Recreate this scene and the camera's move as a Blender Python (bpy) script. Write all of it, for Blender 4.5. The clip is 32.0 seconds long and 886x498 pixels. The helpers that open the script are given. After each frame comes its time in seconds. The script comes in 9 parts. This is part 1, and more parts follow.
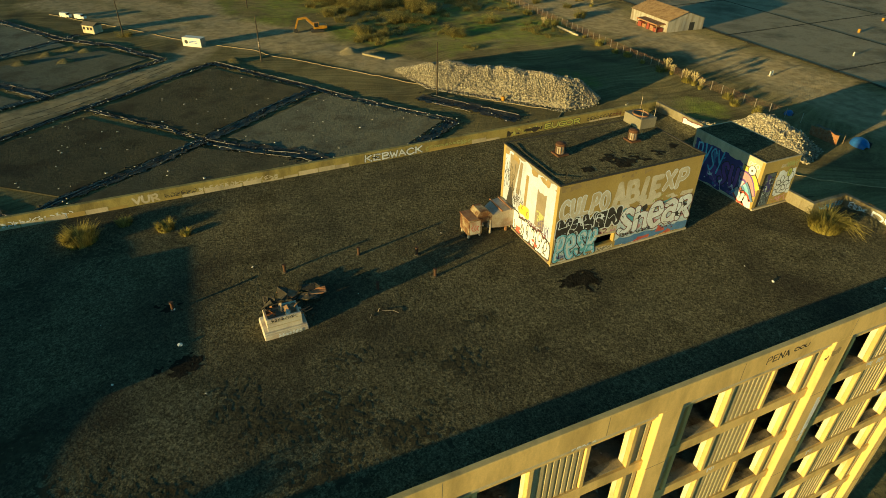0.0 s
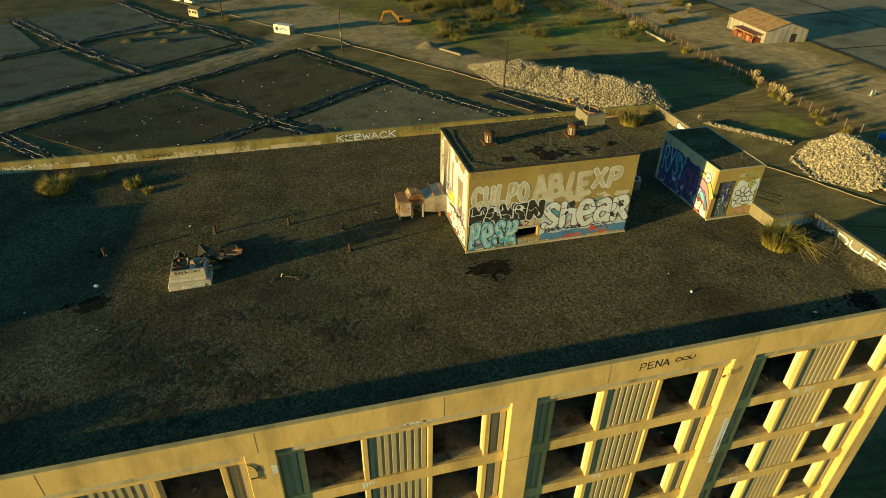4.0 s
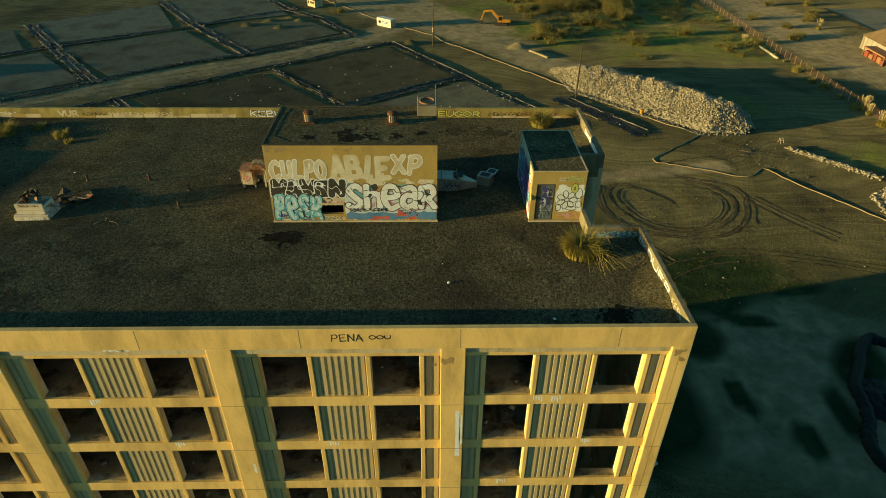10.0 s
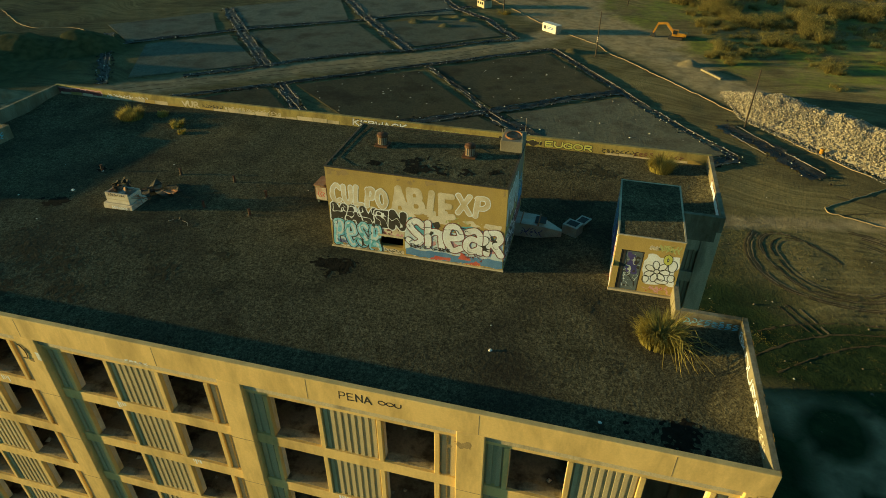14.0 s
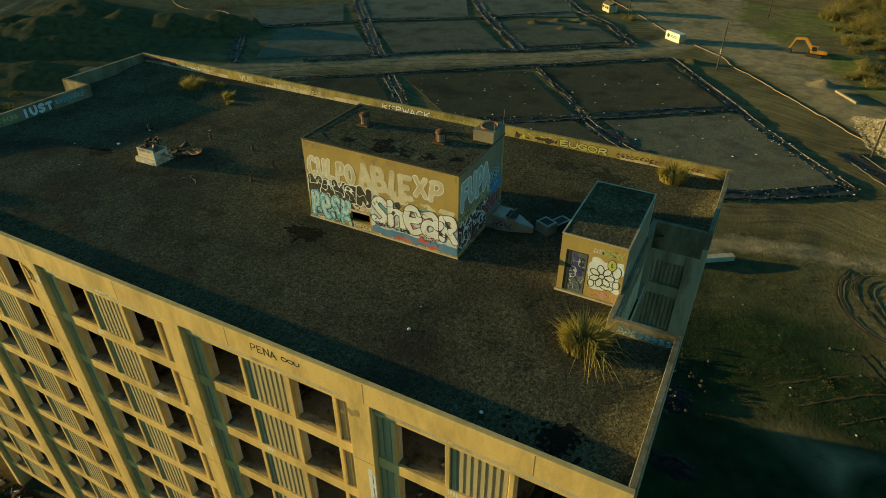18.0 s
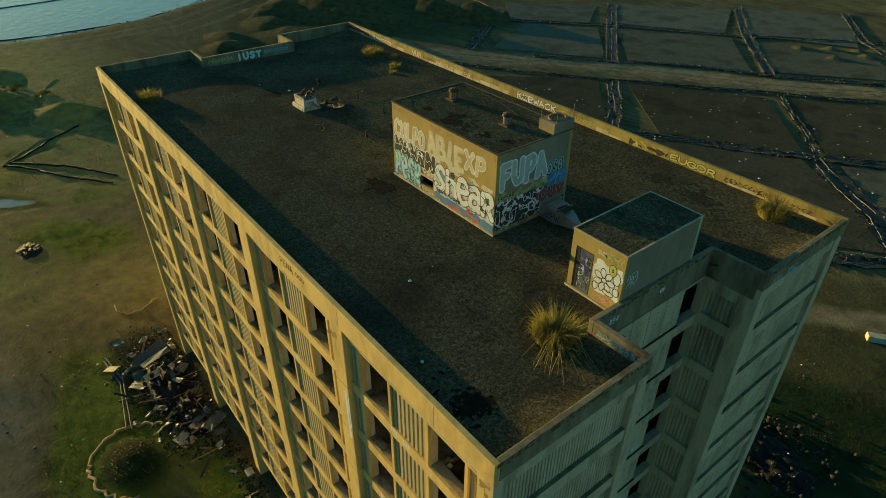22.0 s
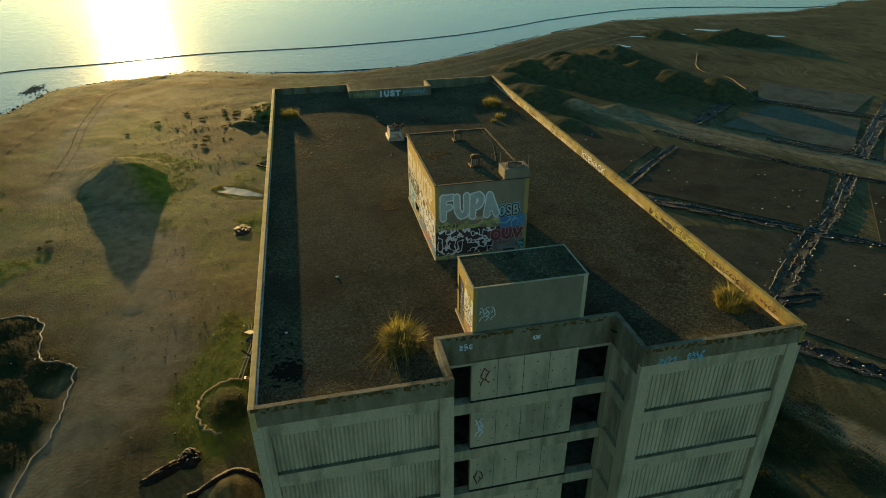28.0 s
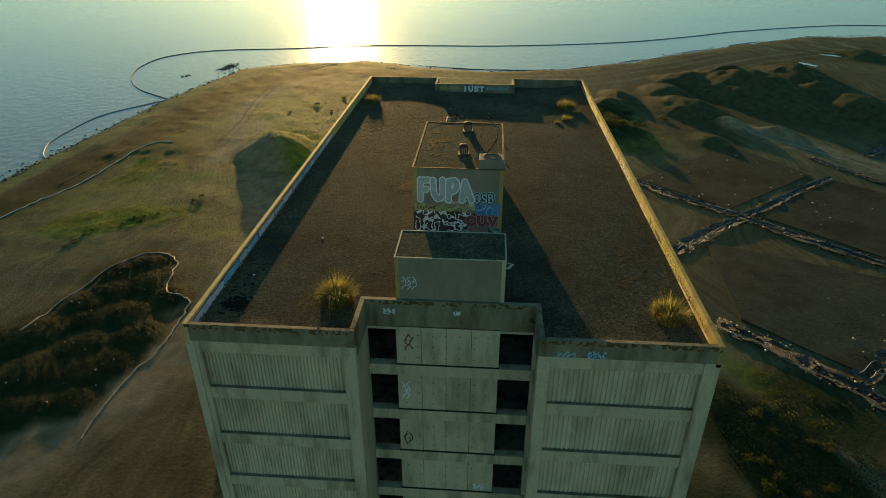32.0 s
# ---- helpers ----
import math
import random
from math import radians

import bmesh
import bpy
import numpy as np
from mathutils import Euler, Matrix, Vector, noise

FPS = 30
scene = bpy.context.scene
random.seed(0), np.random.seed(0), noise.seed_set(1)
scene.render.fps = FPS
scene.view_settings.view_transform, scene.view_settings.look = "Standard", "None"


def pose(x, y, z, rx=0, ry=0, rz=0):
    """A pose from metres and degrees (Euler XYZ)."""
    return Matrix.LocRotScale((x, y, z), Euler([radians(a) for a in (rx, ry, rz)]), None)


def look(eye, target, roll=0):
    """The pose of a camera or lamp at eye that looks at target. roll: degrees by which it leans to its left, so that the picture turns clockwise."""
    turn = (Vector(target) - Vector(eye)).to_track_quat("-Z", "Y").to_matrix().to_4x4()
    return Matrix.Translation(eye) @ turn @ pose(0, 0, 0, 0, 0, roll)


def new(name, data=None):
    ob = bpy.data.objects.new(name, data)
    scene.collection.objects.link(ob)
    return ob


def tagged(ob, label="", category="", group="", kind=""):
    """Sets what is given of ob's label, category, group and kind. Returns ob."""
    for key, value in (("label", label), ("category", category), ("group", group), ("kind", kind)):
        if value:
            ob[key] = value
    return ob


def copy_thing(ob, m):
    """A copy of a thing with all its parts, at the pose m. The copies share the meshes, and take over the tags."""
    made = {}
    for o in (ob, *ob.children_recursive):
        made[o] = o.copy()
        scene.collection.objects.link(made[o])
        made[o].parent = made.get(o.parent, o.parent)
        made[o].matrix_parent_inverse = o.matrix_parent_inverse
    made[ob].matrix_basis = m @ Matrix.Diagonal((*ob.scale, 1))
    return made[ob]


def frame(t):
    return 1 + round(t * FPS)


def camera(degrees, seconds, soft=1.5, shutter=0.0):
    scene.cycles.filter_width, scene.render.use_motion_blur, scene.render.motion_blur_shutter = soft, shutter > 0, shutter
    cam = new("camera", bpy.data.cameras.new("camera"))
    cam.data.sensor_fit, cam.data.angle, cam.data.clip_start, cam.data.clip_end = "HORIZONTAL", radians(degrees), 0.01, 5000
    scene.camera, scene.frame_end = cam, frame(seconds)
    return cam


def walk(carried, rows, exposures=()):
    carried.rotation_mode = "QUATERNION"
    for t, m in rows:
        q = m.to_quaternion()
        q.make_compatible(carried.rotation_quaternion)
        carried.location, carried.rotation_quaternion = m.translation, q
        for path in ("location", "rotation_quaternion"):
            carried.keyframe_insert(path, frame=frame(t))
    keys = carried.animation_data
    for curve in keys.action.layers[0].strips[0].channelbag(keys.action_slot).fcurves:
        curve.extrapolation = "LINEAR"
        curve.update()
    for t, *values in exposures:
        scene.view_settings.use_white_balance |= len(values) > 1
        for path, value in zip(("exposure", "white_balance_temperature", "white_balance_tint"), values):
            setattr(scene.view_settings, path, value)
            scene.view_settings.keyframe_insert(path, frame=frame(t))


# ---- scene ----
cam = camera(71.12, 32.0, soft=0.9)
METRES, EYE, TILT, LEAN, TURN = 80.0, 51.5, 0.0, 0.0, -25.0
ROWS = [
    (0.0, -0.00295, -0.00125, 0.00134, 0.110, -33.994, -0.783),
    (0.5, 0.00321, -0.00138, 0.00088, 0.194, -33.998, -0.843),
    (1.0, 0.01295, -0.00169, 0.00031, 0.245, -34.011, -0.889),
    (1.5, 0.02505, -0.00212, 0.00006, 1.184, -34.029, -0.888),
    (2.0, 0.03917, -0.00267, -0.00055, 2.396, -34.046, -0.893),
    (2.5, 0.05535, -0.00317, -0.00119, 3.793, -34.066, -0.919),
    (3.0, 0.07320, -0.00367, -0.00193, 5.383, -34.089, -0.885),
    (3.5, 0.09217, -0.00421, -0.00277, 7.343, -34.116, -0.872),
    (5.5, 0.17539, -0.00307, -0.00510, 17.548, -34.187, -0.888),
    (6.0, 0.19633, -0.00222, -0.00485, 18.240, -34.196, -0.868),
    (6.5, 0.21751, -0.00089, -0.00450, 20.387, -34.185, -0.809),
    (7.0, 0.23890, 0.00115, -0.00413, 21.424, -34.156, -0.723),
    (7.5, 0.25958, 0.00424, -0.00403, 21.870, -34.149, -0.669),
    (8.0, 0.27985, 0.00781, -0.00388, 22.203, -34.136, -0.619),
    (8.5, 0.29916, 0.01081, -0.00365, 22.532, -34.066, -0.560),
    (9.0, 0.31450, 0.01582, -0.00307, 22.761, -34.086, -0.527),
    (9.5, 0.32633, 0.02414, -0.00294, 22.949, -34.095, -0.489),
    (10.0, 0.33400, 0.03598, -0.00292, 23.908, -34.155, -0.471),
    (10.5, 0.33878, 0.04998, -0.00341, 24.230, -34.198, -0.458),
    (11.0, 0.34127, 0.06639, -0.00374, 24.463, -34.241, -0.426),
    (11.5, 0.34139, 0.08446, -0.00403, 27.369, -34.298, -0.430),
    (12.0, 0.34213, 0.09962, -0.00377, 31.609, -34.285, -0.327),
    (12.5, 0.34382, 0.10446, -0.00380, 33.149, -34.288, -0.251),
    (13.0, 0.34472, 0.10632, -0.00255, 33.986, -34.286, -0.245),
    (13.5, 0.34750, 0.10877, -0.00178, 37.651, -34.263, -0.221),
    (15.5, 0.37740, 0.13349, -0.00505, 42.047, -34.226, -0.148),
    (16.0, 0.38758, 0.14198, -0.00646, 44.334, -34.203, -0.085),
    (16.5, 0.39890, 0.15078, -0.00708, 45.566, -34.184, -0.071),
    (17.0, 0.41029, 0.15945, -0.00747, 46.245, -34.176, -0.070),
    (17.5, 0.42092, 0.16833, -0.00757, 47.850, -34.159, -0.087),
    (18.0, 0.43184, 0.17792, -0.00776, 52.628, -34.162, -0.037),
    (18.5, 0.44283, 0.18794, -0.00797, 56.164, -34.161, -0.006),
    (19.0, 0.45461, 0.19822, -0.00860, 57.369, -34.117, 0.057),
    (19.5, 0.46535, 0.21001, -0.00900, 59.982, -34.103, 0.037),
    (20.0, 0.47551, 0.22211, -0.00979, 62.837, -34.105, -0.031),
    (20.5, 0.48558, 0.23415, -0.01036, 65.827, -34.078, -0.063),
    (21.0, 0.49557, 0.24642, -0.01082, 69.122, -34.087, -0.147),
    (21.5, 0.50388, 0.25904, -0.01150, 72.943, -34.032, -0.194),
    (22.0, 0.51189, 0.27162, -0.01109, 76.973, -34.011, -0.217),
    (22.5, 0.51929, 0.28576, -0.01147, 79.478, -33.947, -0.205),
    (23.0, 0.52665, 0.30055, -0.01144, 80.796, -33.947, -0.168),
    (23.5, 0.53333, 0.31597, -0.01097, 81.473, -33.948, -0.103),
    (24.0, 0.53979, 0.33227, -0.01040, 82.399, -33.991, -0.039),
    (24.5, 0.54621, 0.34893, -0.00991, 85.072, -33.924, 0.055),
    (25.0, 0.55176, 0.36601, -0.00934, 87.926, -33.868, 0.161),
    (25.5, 0.55642, 0.38400, -0.00924, 90.928, -33.853, 0.238),
    (27.5, 0.56534, 0.45900, -0.00949, 100.861, -30.466, 0.351),
    (28.0, 0.56588, 0.47750, -0.00959, 102.488, -28.651, 0.377),
    (28.5, 0.56588, 0.49614, -0.00969, 104.848, -28.658, 0.343),
    (29.0, 0.56628, 0.51496, -0.00911, 108.225, -28.632, 0.319),
    (29.5, 0.56636, 0.53355, -0.00833, 112.449, -28.622, 0.251),
    (30.0, 0.56530, 0.55208, -0.00799, 115.018, -28.622, 0.177),
    (30.5, 0.56330, 0.57040, -0.00776, 116.587, -28.526, 0.100),
    (31.0, 0.55991, 0.58920, -0.00790, 117.917, -28.480, 0.060),
    (31.5, 0.55551, 0.60831, -0.00838, 118.712, -28.450, 0.019),
    (32.0, 0.55307, 0.62100, -0.00859, 119.167, -28.406, 0.004),
]
EXPOSURES = [(0.0, 1.04, 6560, -41), (13.0, 1.07, 6560, -43), (20.0, 1.0, 6580, -43), (25.0, 0.99, 6760, -39), (28.0, 1.12, 7200, -29), (32.0, 1.24, 7320, -26)]
walk(cam, [(t, pose(0, 0, EYE, TILT, LEAN, TURN) @ pose(METRES * x, METRES * y, METRES * z, 90 + pitch, roll, yaw)) for t, x, y, z, yaw, pitch, roll in ROWS], EXPOSURES)

# ---- light ----
SUN_AZIMUTH, SUN_HEIGHT = 13.0, 4.9  # degrees south of due west (-x), degrees over the horizon
TO_SUN = Vector((-math.cos(radians(SUN_AZIMUTH)) * math.cos(radians(SUN_HEIGHT)), -math.sin(radians(SUN_AZIMUTH)) * math.cos(radians(SUN_HEIGHT)), math.sin(radians(SUN_HEIGHT))))
world = bpy.data.worlds.new("evening_sky")
scene.world = world
world.use_nodes = True
wn = world.node_tree.nodes
sky = wn.new("ShaderNodeTexSky")
sky.sky_type = "NISHITA"
sky.sun_disc = False
sky.sun_elevation = radians(SUN_HEIGHT)
sky.sun_rotation = radians(270.0 - SUN_AZIMUTH)
sky.air_density, sky.dust_density, sky.ozone_density = 0.8, 0.35, 2.5
wn["Background"].inputs["Strength"].default_value = 0.097
world.node_tree.links.new(sky.outputs["Color"], wn["Background"].inputs["Color"])
sun = new("sun", bpy.data.lights.new("sun", "SUN"))
sun.data.energy, sun.data.angle, sun.data.color = 5.0, radians(0.5), (1.0, 0.55, 0.25)
sun.matrix_world = look(TO_SUN * 300, (0, 0, 0))

# ---- building tools ----
GROUND = -1.0
COUNT = [0]


def thing(name, loc, label, category, group="", turn=0.0):
    ob = new(name)
    ob.empty_display_size = 0.2
    ob.matrix_basis = pose(*loc, 0, 0, turn)
    return tagged(ob, label, category, group)


def mesh_of(name, bm, material, smooth=False):
    me = bpy.data.meshes.new(name)
    bm.to_mesh(me)
    bm.free()
    for m in material if isinstance(material, (list, tuple)) else [material]:
        me.materials.append(m)
    if smooth:
        me.shade_smooth()
    return me


def hang(name, me, parent, m=None, label=""):
    """One mesh object under a thing or a part; m is its pose in the parent's space."""
    ob = new(name, me)
    ob.parent = parent
    if m is not None:
        ob.matrix_basis = m
    if label:
        ob["label"] = label
    return ob


def part(name, bm, material, parent, label="", smooth=False, m=None):
    return hang(name, mesh_of(name, bm, material, smooth), parent, m, label)


def bx(bm, x0, x1, y0, y1, z0, z1, mi=0, turn=None):
    """A box between two corners."""
    vs = [bm.verts.new((x, y, z)) for x in (x0, x1) for y in (y0, y1) for z in (z0, z1)]
    if turn is not None:
        for v in vs:
            v.co = turn @ v.co
    for q in ((0, 1, 3, 2), (4, 6, 7, 5), (0, 4, 5, 1), (2, 3, 7, 6), (0, 2, 6, 4), (1, 5, 7, 3)):
        bm.faces.new([vs[i] for i in q]).material_index = mi
    return vs


def box(x0, x1, y0, y1, z0, z1, bevel=0.0):
    bm = bmesh.new()
    bx(bm, x0, x1, y0, y1, z0, z1)
    if bevel:
        bmesh.ops.bevel(bm, geom=list(bm.edges), offset=bevel, segments=1, affect="EDGES")
    return bm


def tube(bm, p, q, r, r2=None, n=8, caps=True):
    """A round bar from p to q."""
    p, q = Vector(p), Vector(q)
    r2 = r if r2 is None else r2
    m = (q - p).to_track_quat("Z", "Y").to_matrix()
    rings = []
    for c, rr in ((p, r), (q, r2)):
        rings.append([bm.verts.new(c + m @ Vector((math.cos(2 * math.pi * i / n) * rr, math.sin(2 * math.pi * i / n) * rr, 0))) for i in range(n)])
    for i in range(n):
        bm.faces.new((rings[0][i], rings[0][(i + 1) % n], rings[1][(i + 1) % n], rings[1][i]))
    if caps:
        bm.faces.new(rings[0][::-1])
        bm.faces.new(rings[1])


# ---- materials ----
def surface(name, colours, scale=1.0, rough=0.85, bump=0.2, fine=30.0, metallic=0.0, stain=None, stain_scale=0.25, stain_amount=0.5, streak=1.0, spec=0.35, island=0.0, per_object=0.0, coords="world", dull=0.0, grit=0.55):
    """A worn surface: colours blended by noise at two scales, stains over it, fine relief, uneven gloss."""
    m = bpy.data.materials.new(name)
    m.use_nodes = True
    nt = m.node_tree
    N, L = nt.nodes, nt.links
    b = N["Principled BSDF"]
    b.inputs["Metallic"].default_value = metallic
    b.inputs["Specular IOR Level"].default_value = spec
    b.inputs["Diffuse Roughness"].default_value = dull
    if coords == "world":
        at = N.new("ShaderNodeNewGeometry").outputs["Position"]
    else:
        at = N.new("ShaderNodeTexCoord").outputs["Object"]

    def tex(s, detail=5.0, rough_=0.6, stretch=1.0):
        mp = N.new("ShaderNodeMapping")
        mp.inputs["Scale"].default_value = (s, s, s * stretch)
        L.new(at, mp.inputs["Vector"])
        t = N.new("ShaderNodeTexNoise")
        t.inputs["Scale"].default_value = 1.0
        t.inputs["Detail"].default_value = detail
        t.inputs["Roughness"].default_value = rough_
        L.new(mp.outputs["Vector"], t.inputs["Vector"])
        return t.outputs["Fac"]

    def ramp(src, stops):
        r = N.new("ShaderNodeValToRGB")
        els = r.color_ramp.elements
        while len(els) < len(stops):
            els.new(0.5)
        for e, (pos, c) in zip(els, stops):
            e.position, e.color = pos, (*c, 1)
        L.new(src, r.inputs["Fac"])
        return r.outputs["Color"]

    def mix(f, a, c, kind="MIX"):
        n = N.new("ShaderNodeMix")
        n.data_type, n.blend_type = "RGBA", kind
        for sock, v in ((n.inputs["Factor"], f), (n.inputs["A"], a), (n.inputs["B"], c)):
            if isinstance(v, bpy.types.NodeSocket):
                L.new(v, sock)
            else:
                sock.default_value = v if isinstance(v, float) else (*v, 1)
        return n.outputs["Result"]

    k = len(colours)
    col = ramp(tex(scale, stretch=streak), [(0.3 + 0.4 * i / max(1, k - 1), c) for i, c in enumerate(colours)])
    grain = tex(fine, 4.0, 0.7)
    col = mix(min(1.0, grit), col, ramp(grain, [(0.25, (0.55, 0.55, 0.55)), (0.75, (1.35, 1.35, 1.35))]), "MULTIPLY")
    if grit > 0.9:
        # coarse grains, each a little lighter or darker
        vo = N.new("ShaderNodeTexVoronoi")
        vo.inputs["Scale"].default_value = fine * 3.0
        L.new(at, vo.inputs["Vector"])
        bw = N.new("ShaderNodeRGBToBW")
        L.new(vo.outputs["Color"], bw.inputs[0])
        col = mix(1.0, col, ramp(bw.outputs[0], [(0.2, (0.58, 0.58, 0.58)), (0.5, (0.97, 0.97, 0.97)), (0.85, (1.5, 1.5, 1.5))]), "MULTIPLY")
        # clotted light and dark patches between the grains and the stains
        col = mix(1.0, col, ramp(tex(fine * 0.75, 3.0, 0.75), [(0.34, (0.66, 0.66, 0.66)), (0.5, (1.0, 1.0, 1.0)), (0.66, (1.36, 1.36, 1.36))]), "MULTIPLY")
    if stain is not None:
        f = ramp(tex(stain_scale, 7.0, 0.65, streak), [(0.45, (0, 0, 0)), (0.68, (stain_amount,) * 3)])
        col = mix(f, col, stain)
    if island or per_object:
        if per_object:
            rnd = N.new("ShaderNodeObjectInfo").outputs["Random"]
        else:
            rnd = N.new("ShaderNodeNewGeometry").outputs["Random Per Island"]
        a = island or per_object
        col = mix(1.0, col, ramp(rnd, [(0.0, (1 - a,) * 3), (1.0, (1 + a,) * 3)]), "MULTIPLY")
    L.new(col, b.inputs["Base Color"])
    rr = N.new("ShaderNodeMapRange")
    rr.inputs["To Min"].default_value, rr.inputs["To Max"].default_value = max(0.02, rough - 0.12), min(1.0, rough + 0.12)
    L.new(grain, rr.inputs["Value"])
    L.new(rr.outputs["Result"], b.inputs["Roughness"])
    if bump:
        bp = N.new("ShaderNodeBump")
        bp.inputs["Strength"].default_value = bump
        bp.inputs["Distance"].default_value = 1.0 / fine
        L.new(grain, bp.inputs["Height"])
        L.new(bp.outputs["Normal"], b.inputs["Normal"])
    return m


CONCRETE = surface("yellow_concrete", [(0.55, 0.402, 0.165), (0.69, 0.512, 0.218), (0.6, 0.442, 0.184)], 0.5, 0.8, 0.1, 14.0, stain=(0.25, 0.19, 0.08), stain_scale=0.7, stain_amount=0.6, streak=0.3, spec=0.2, grit=0.22)
GREY_CONCRETE = surface("grey_concrete", [(0.44, 0.38, 0.26), (0.55, 0.48, 0.33), (0.48, 0.415, 0.285)], 0.8, 0.88, 0.2, 12.0, stain=(0.14, 0.125, 0.08), stain_scale=0.8, stain_amount=0.75, streak=0.22)
PEELED = surface("peeled_plaster", [(0.6, 0.55, 0.44), (0.72, 0.67, 0.55)], 1.2, 0.85, 0.2, 20.0, stain=(0.5, 0.37, 0.16), stain_scale=1.5, stain_amount=0.9, streak=0.35)
PANEL = surface("ribbed_panel", [(0.4, 0.34, 0.2), (0.48, 0.41, 0.25)], 0.8, 0.8, 0.1, 20.0, stain=(0.27, 0.23, 0.14), stain_scale=0.7, streak=0.3)
# dusty floor made paler for skylight, with near-black patches for unlit bays
ROOMFLOOR = surface("skylit_dusty_floor", [(0.2, 0.175, 0.12), (0.38, 0.335, 0.235), (0.12, 0.1, 0.065)], 0.9, 0.9, 0.3, 9.0, stain=(0.035, 0.03, 0.02), stain_scale=0.45, stain_amount=0.95, spec=0.03)
# near-black tone paints the unlit depth of the rooms into their walls
ROOMSHADE = surface("unlit_room_black", [(0.006, 0.005, 0.004), (0.026, 0.023, 0.017)], 0.7, 0.95, 0.2, 9.0, spec=0.03, stain=(0.03, 0.025, 0.02), stain_scale=0.5, stain_amount=0.85)
ROOF = surface("roof_gravel", [(0.088, 0.081, 0.048), (0.138, 0.126, 0.076), (0.106, 0.097, 0.059)], 0.5, 0.92, 0.7, 6.0, stain=(0.04, 0.036, 0.028), stain_scale=0.16, stain_amount=0.75, spec=0.01, dull=1.0, grit=1.0)
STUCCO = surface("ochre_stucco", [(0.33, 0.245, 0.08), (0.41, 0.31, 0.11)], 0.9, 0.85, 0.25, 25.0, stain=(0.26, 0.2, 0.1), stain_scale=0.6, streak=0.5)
PALE = surface("pale_plaster", [(0.48, 0.42, 0.29), (0.6, 0.525, 0.37)], 0.7, 0.85, 0.15, 20.0, stain=(0.22, 0.195, 0.13), stain_scale=0.8, stain_amount=0.7, streak=0.3)
LICHEN = surface("lichen_concrete", [(0.25, 0.21, 0.075), (0.37, 0.31, 0.11), (0.3, 0.24, 0.085)], 0.9, 0.88, 0.3, 14.0, stain=(0.1, 0.08, 0.035), stain_scale=0.8, stain_amount=0.8, streak=0.4)
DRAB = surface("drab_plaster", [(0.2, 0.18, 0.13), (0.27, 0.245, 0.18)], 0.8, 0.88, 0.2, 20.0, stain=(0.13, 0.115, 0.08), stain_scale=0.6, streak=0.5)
FLAKED = surface("flaked_rusty_paint", [(0.17, 0.08, 0.035), (0.11, 0.05, 0.025), (0.24, 0.13, 0.065)], 2.2, 0.85, 0.3, 25.0, stain=(0.4, 0.36, 0.24), stain_scale=1.6, stain_amount=0.95)
TAR = surface("roof_tar", [(0.05, 0.045, 0.034), (0.085, 0.072, 0.052)], 0.8, 0.9, 0.6, 9.0, stain=(0.02, 0.018, 0.015), stain_scale=0.6)


def plain(name, c, rough=0.7, metallic=0.0, spec=0.4, vary=0.25):
    """Paint, plastic or metal: one colour with faint wear."""
    return surface(name, [tuple(v * (1 - vary) for v in c), tuple(min(1, v * (1 + vary)) for v in c)], 2.5, rough, 0.08, 40.0, metallic, spec=spec)


RUST = surface("rusty_metal", [(0.2, 0.08, 0.035), (0.32, 0.15, 0.07), (0.14, 0.06, 0.03)], 2.5, 0.85, 0.3, 30.0, stain=(0.4, 0.33, 0.22), stain_scale=1.3)
GALV = surface("dull_sheet_metal", [(0.4, 0.36, 0.3), (0.5, 0.46, 0.4)], 2.0, 0.45, 0.1, 20.0, metallic=0.6, stain=(0.25, 0.12, 0.05), stain_scale=1.5)
CREAM = surface("cream_paint", [(0.5, 0.46, 0.38), (0.6, 0.56, 0.47)], 2.0, 0.7, 0.15, 25.0, stain=(0.24, 0.1, 0.045), stain_scale=1.2, stain_amount=0.7)
PLASTIC = surface("black_plastic_sheet", [(0.008, 0.009, 0.009), (0.02, 0.021, 0.021)], 1.2, 0.5, 0.9, 2.2, spec=0.28, stain=(0.075, 0.066, 0.045), stain_scale=0.45, stain_amount=0.8)
PLASTIC_DULL = surface("dusty_black_plastic", [(0.008, 0.009, 0.009), (0.018, 0.019, 0.019)], 1.2, 0.62, 0.8, 4.0, spec=0.15)
YARD = surface("old_yard_concrete", [(0.22, 0.19, 0.125), (0.32, 0.28, 0.19), (0.26, 0.225, 0.15)], 0.06, 0.9, 0.4, 2.0, stain=(0.08, 0.07, 0.045), stain_scale=0.06, stain_amount=0.7, spec=0.1)
SACK = surface("pale_sandbag", [(0.5, 0.48, 0.42), (0.7, 0.68, 0.62)], 3.0, 0.8, 0.2, 20.0, island=0.35)
WATTLE = surface("straw_wattle", [(0.26, 0.2, 0.11), (0.4, 0.32, 0.19)], 1.5, 0.9, 0.5, 14.0)
STONE = surface("broken_stone", [(0.27, 0.24, 0.18), (0.42, 0.38, 0.29)], 1.5, 0.9, 0.3, 8.0, island=0.5, dull=1.0)
RUBBLE = surface("mixed_rubble", [(0.05, 0.043, 0.034), (0.13, 0.115, 0.09), (0.08, 0.07, 0.055)], 1.2, 0.9, 0.3, 8.0, island=0.6)
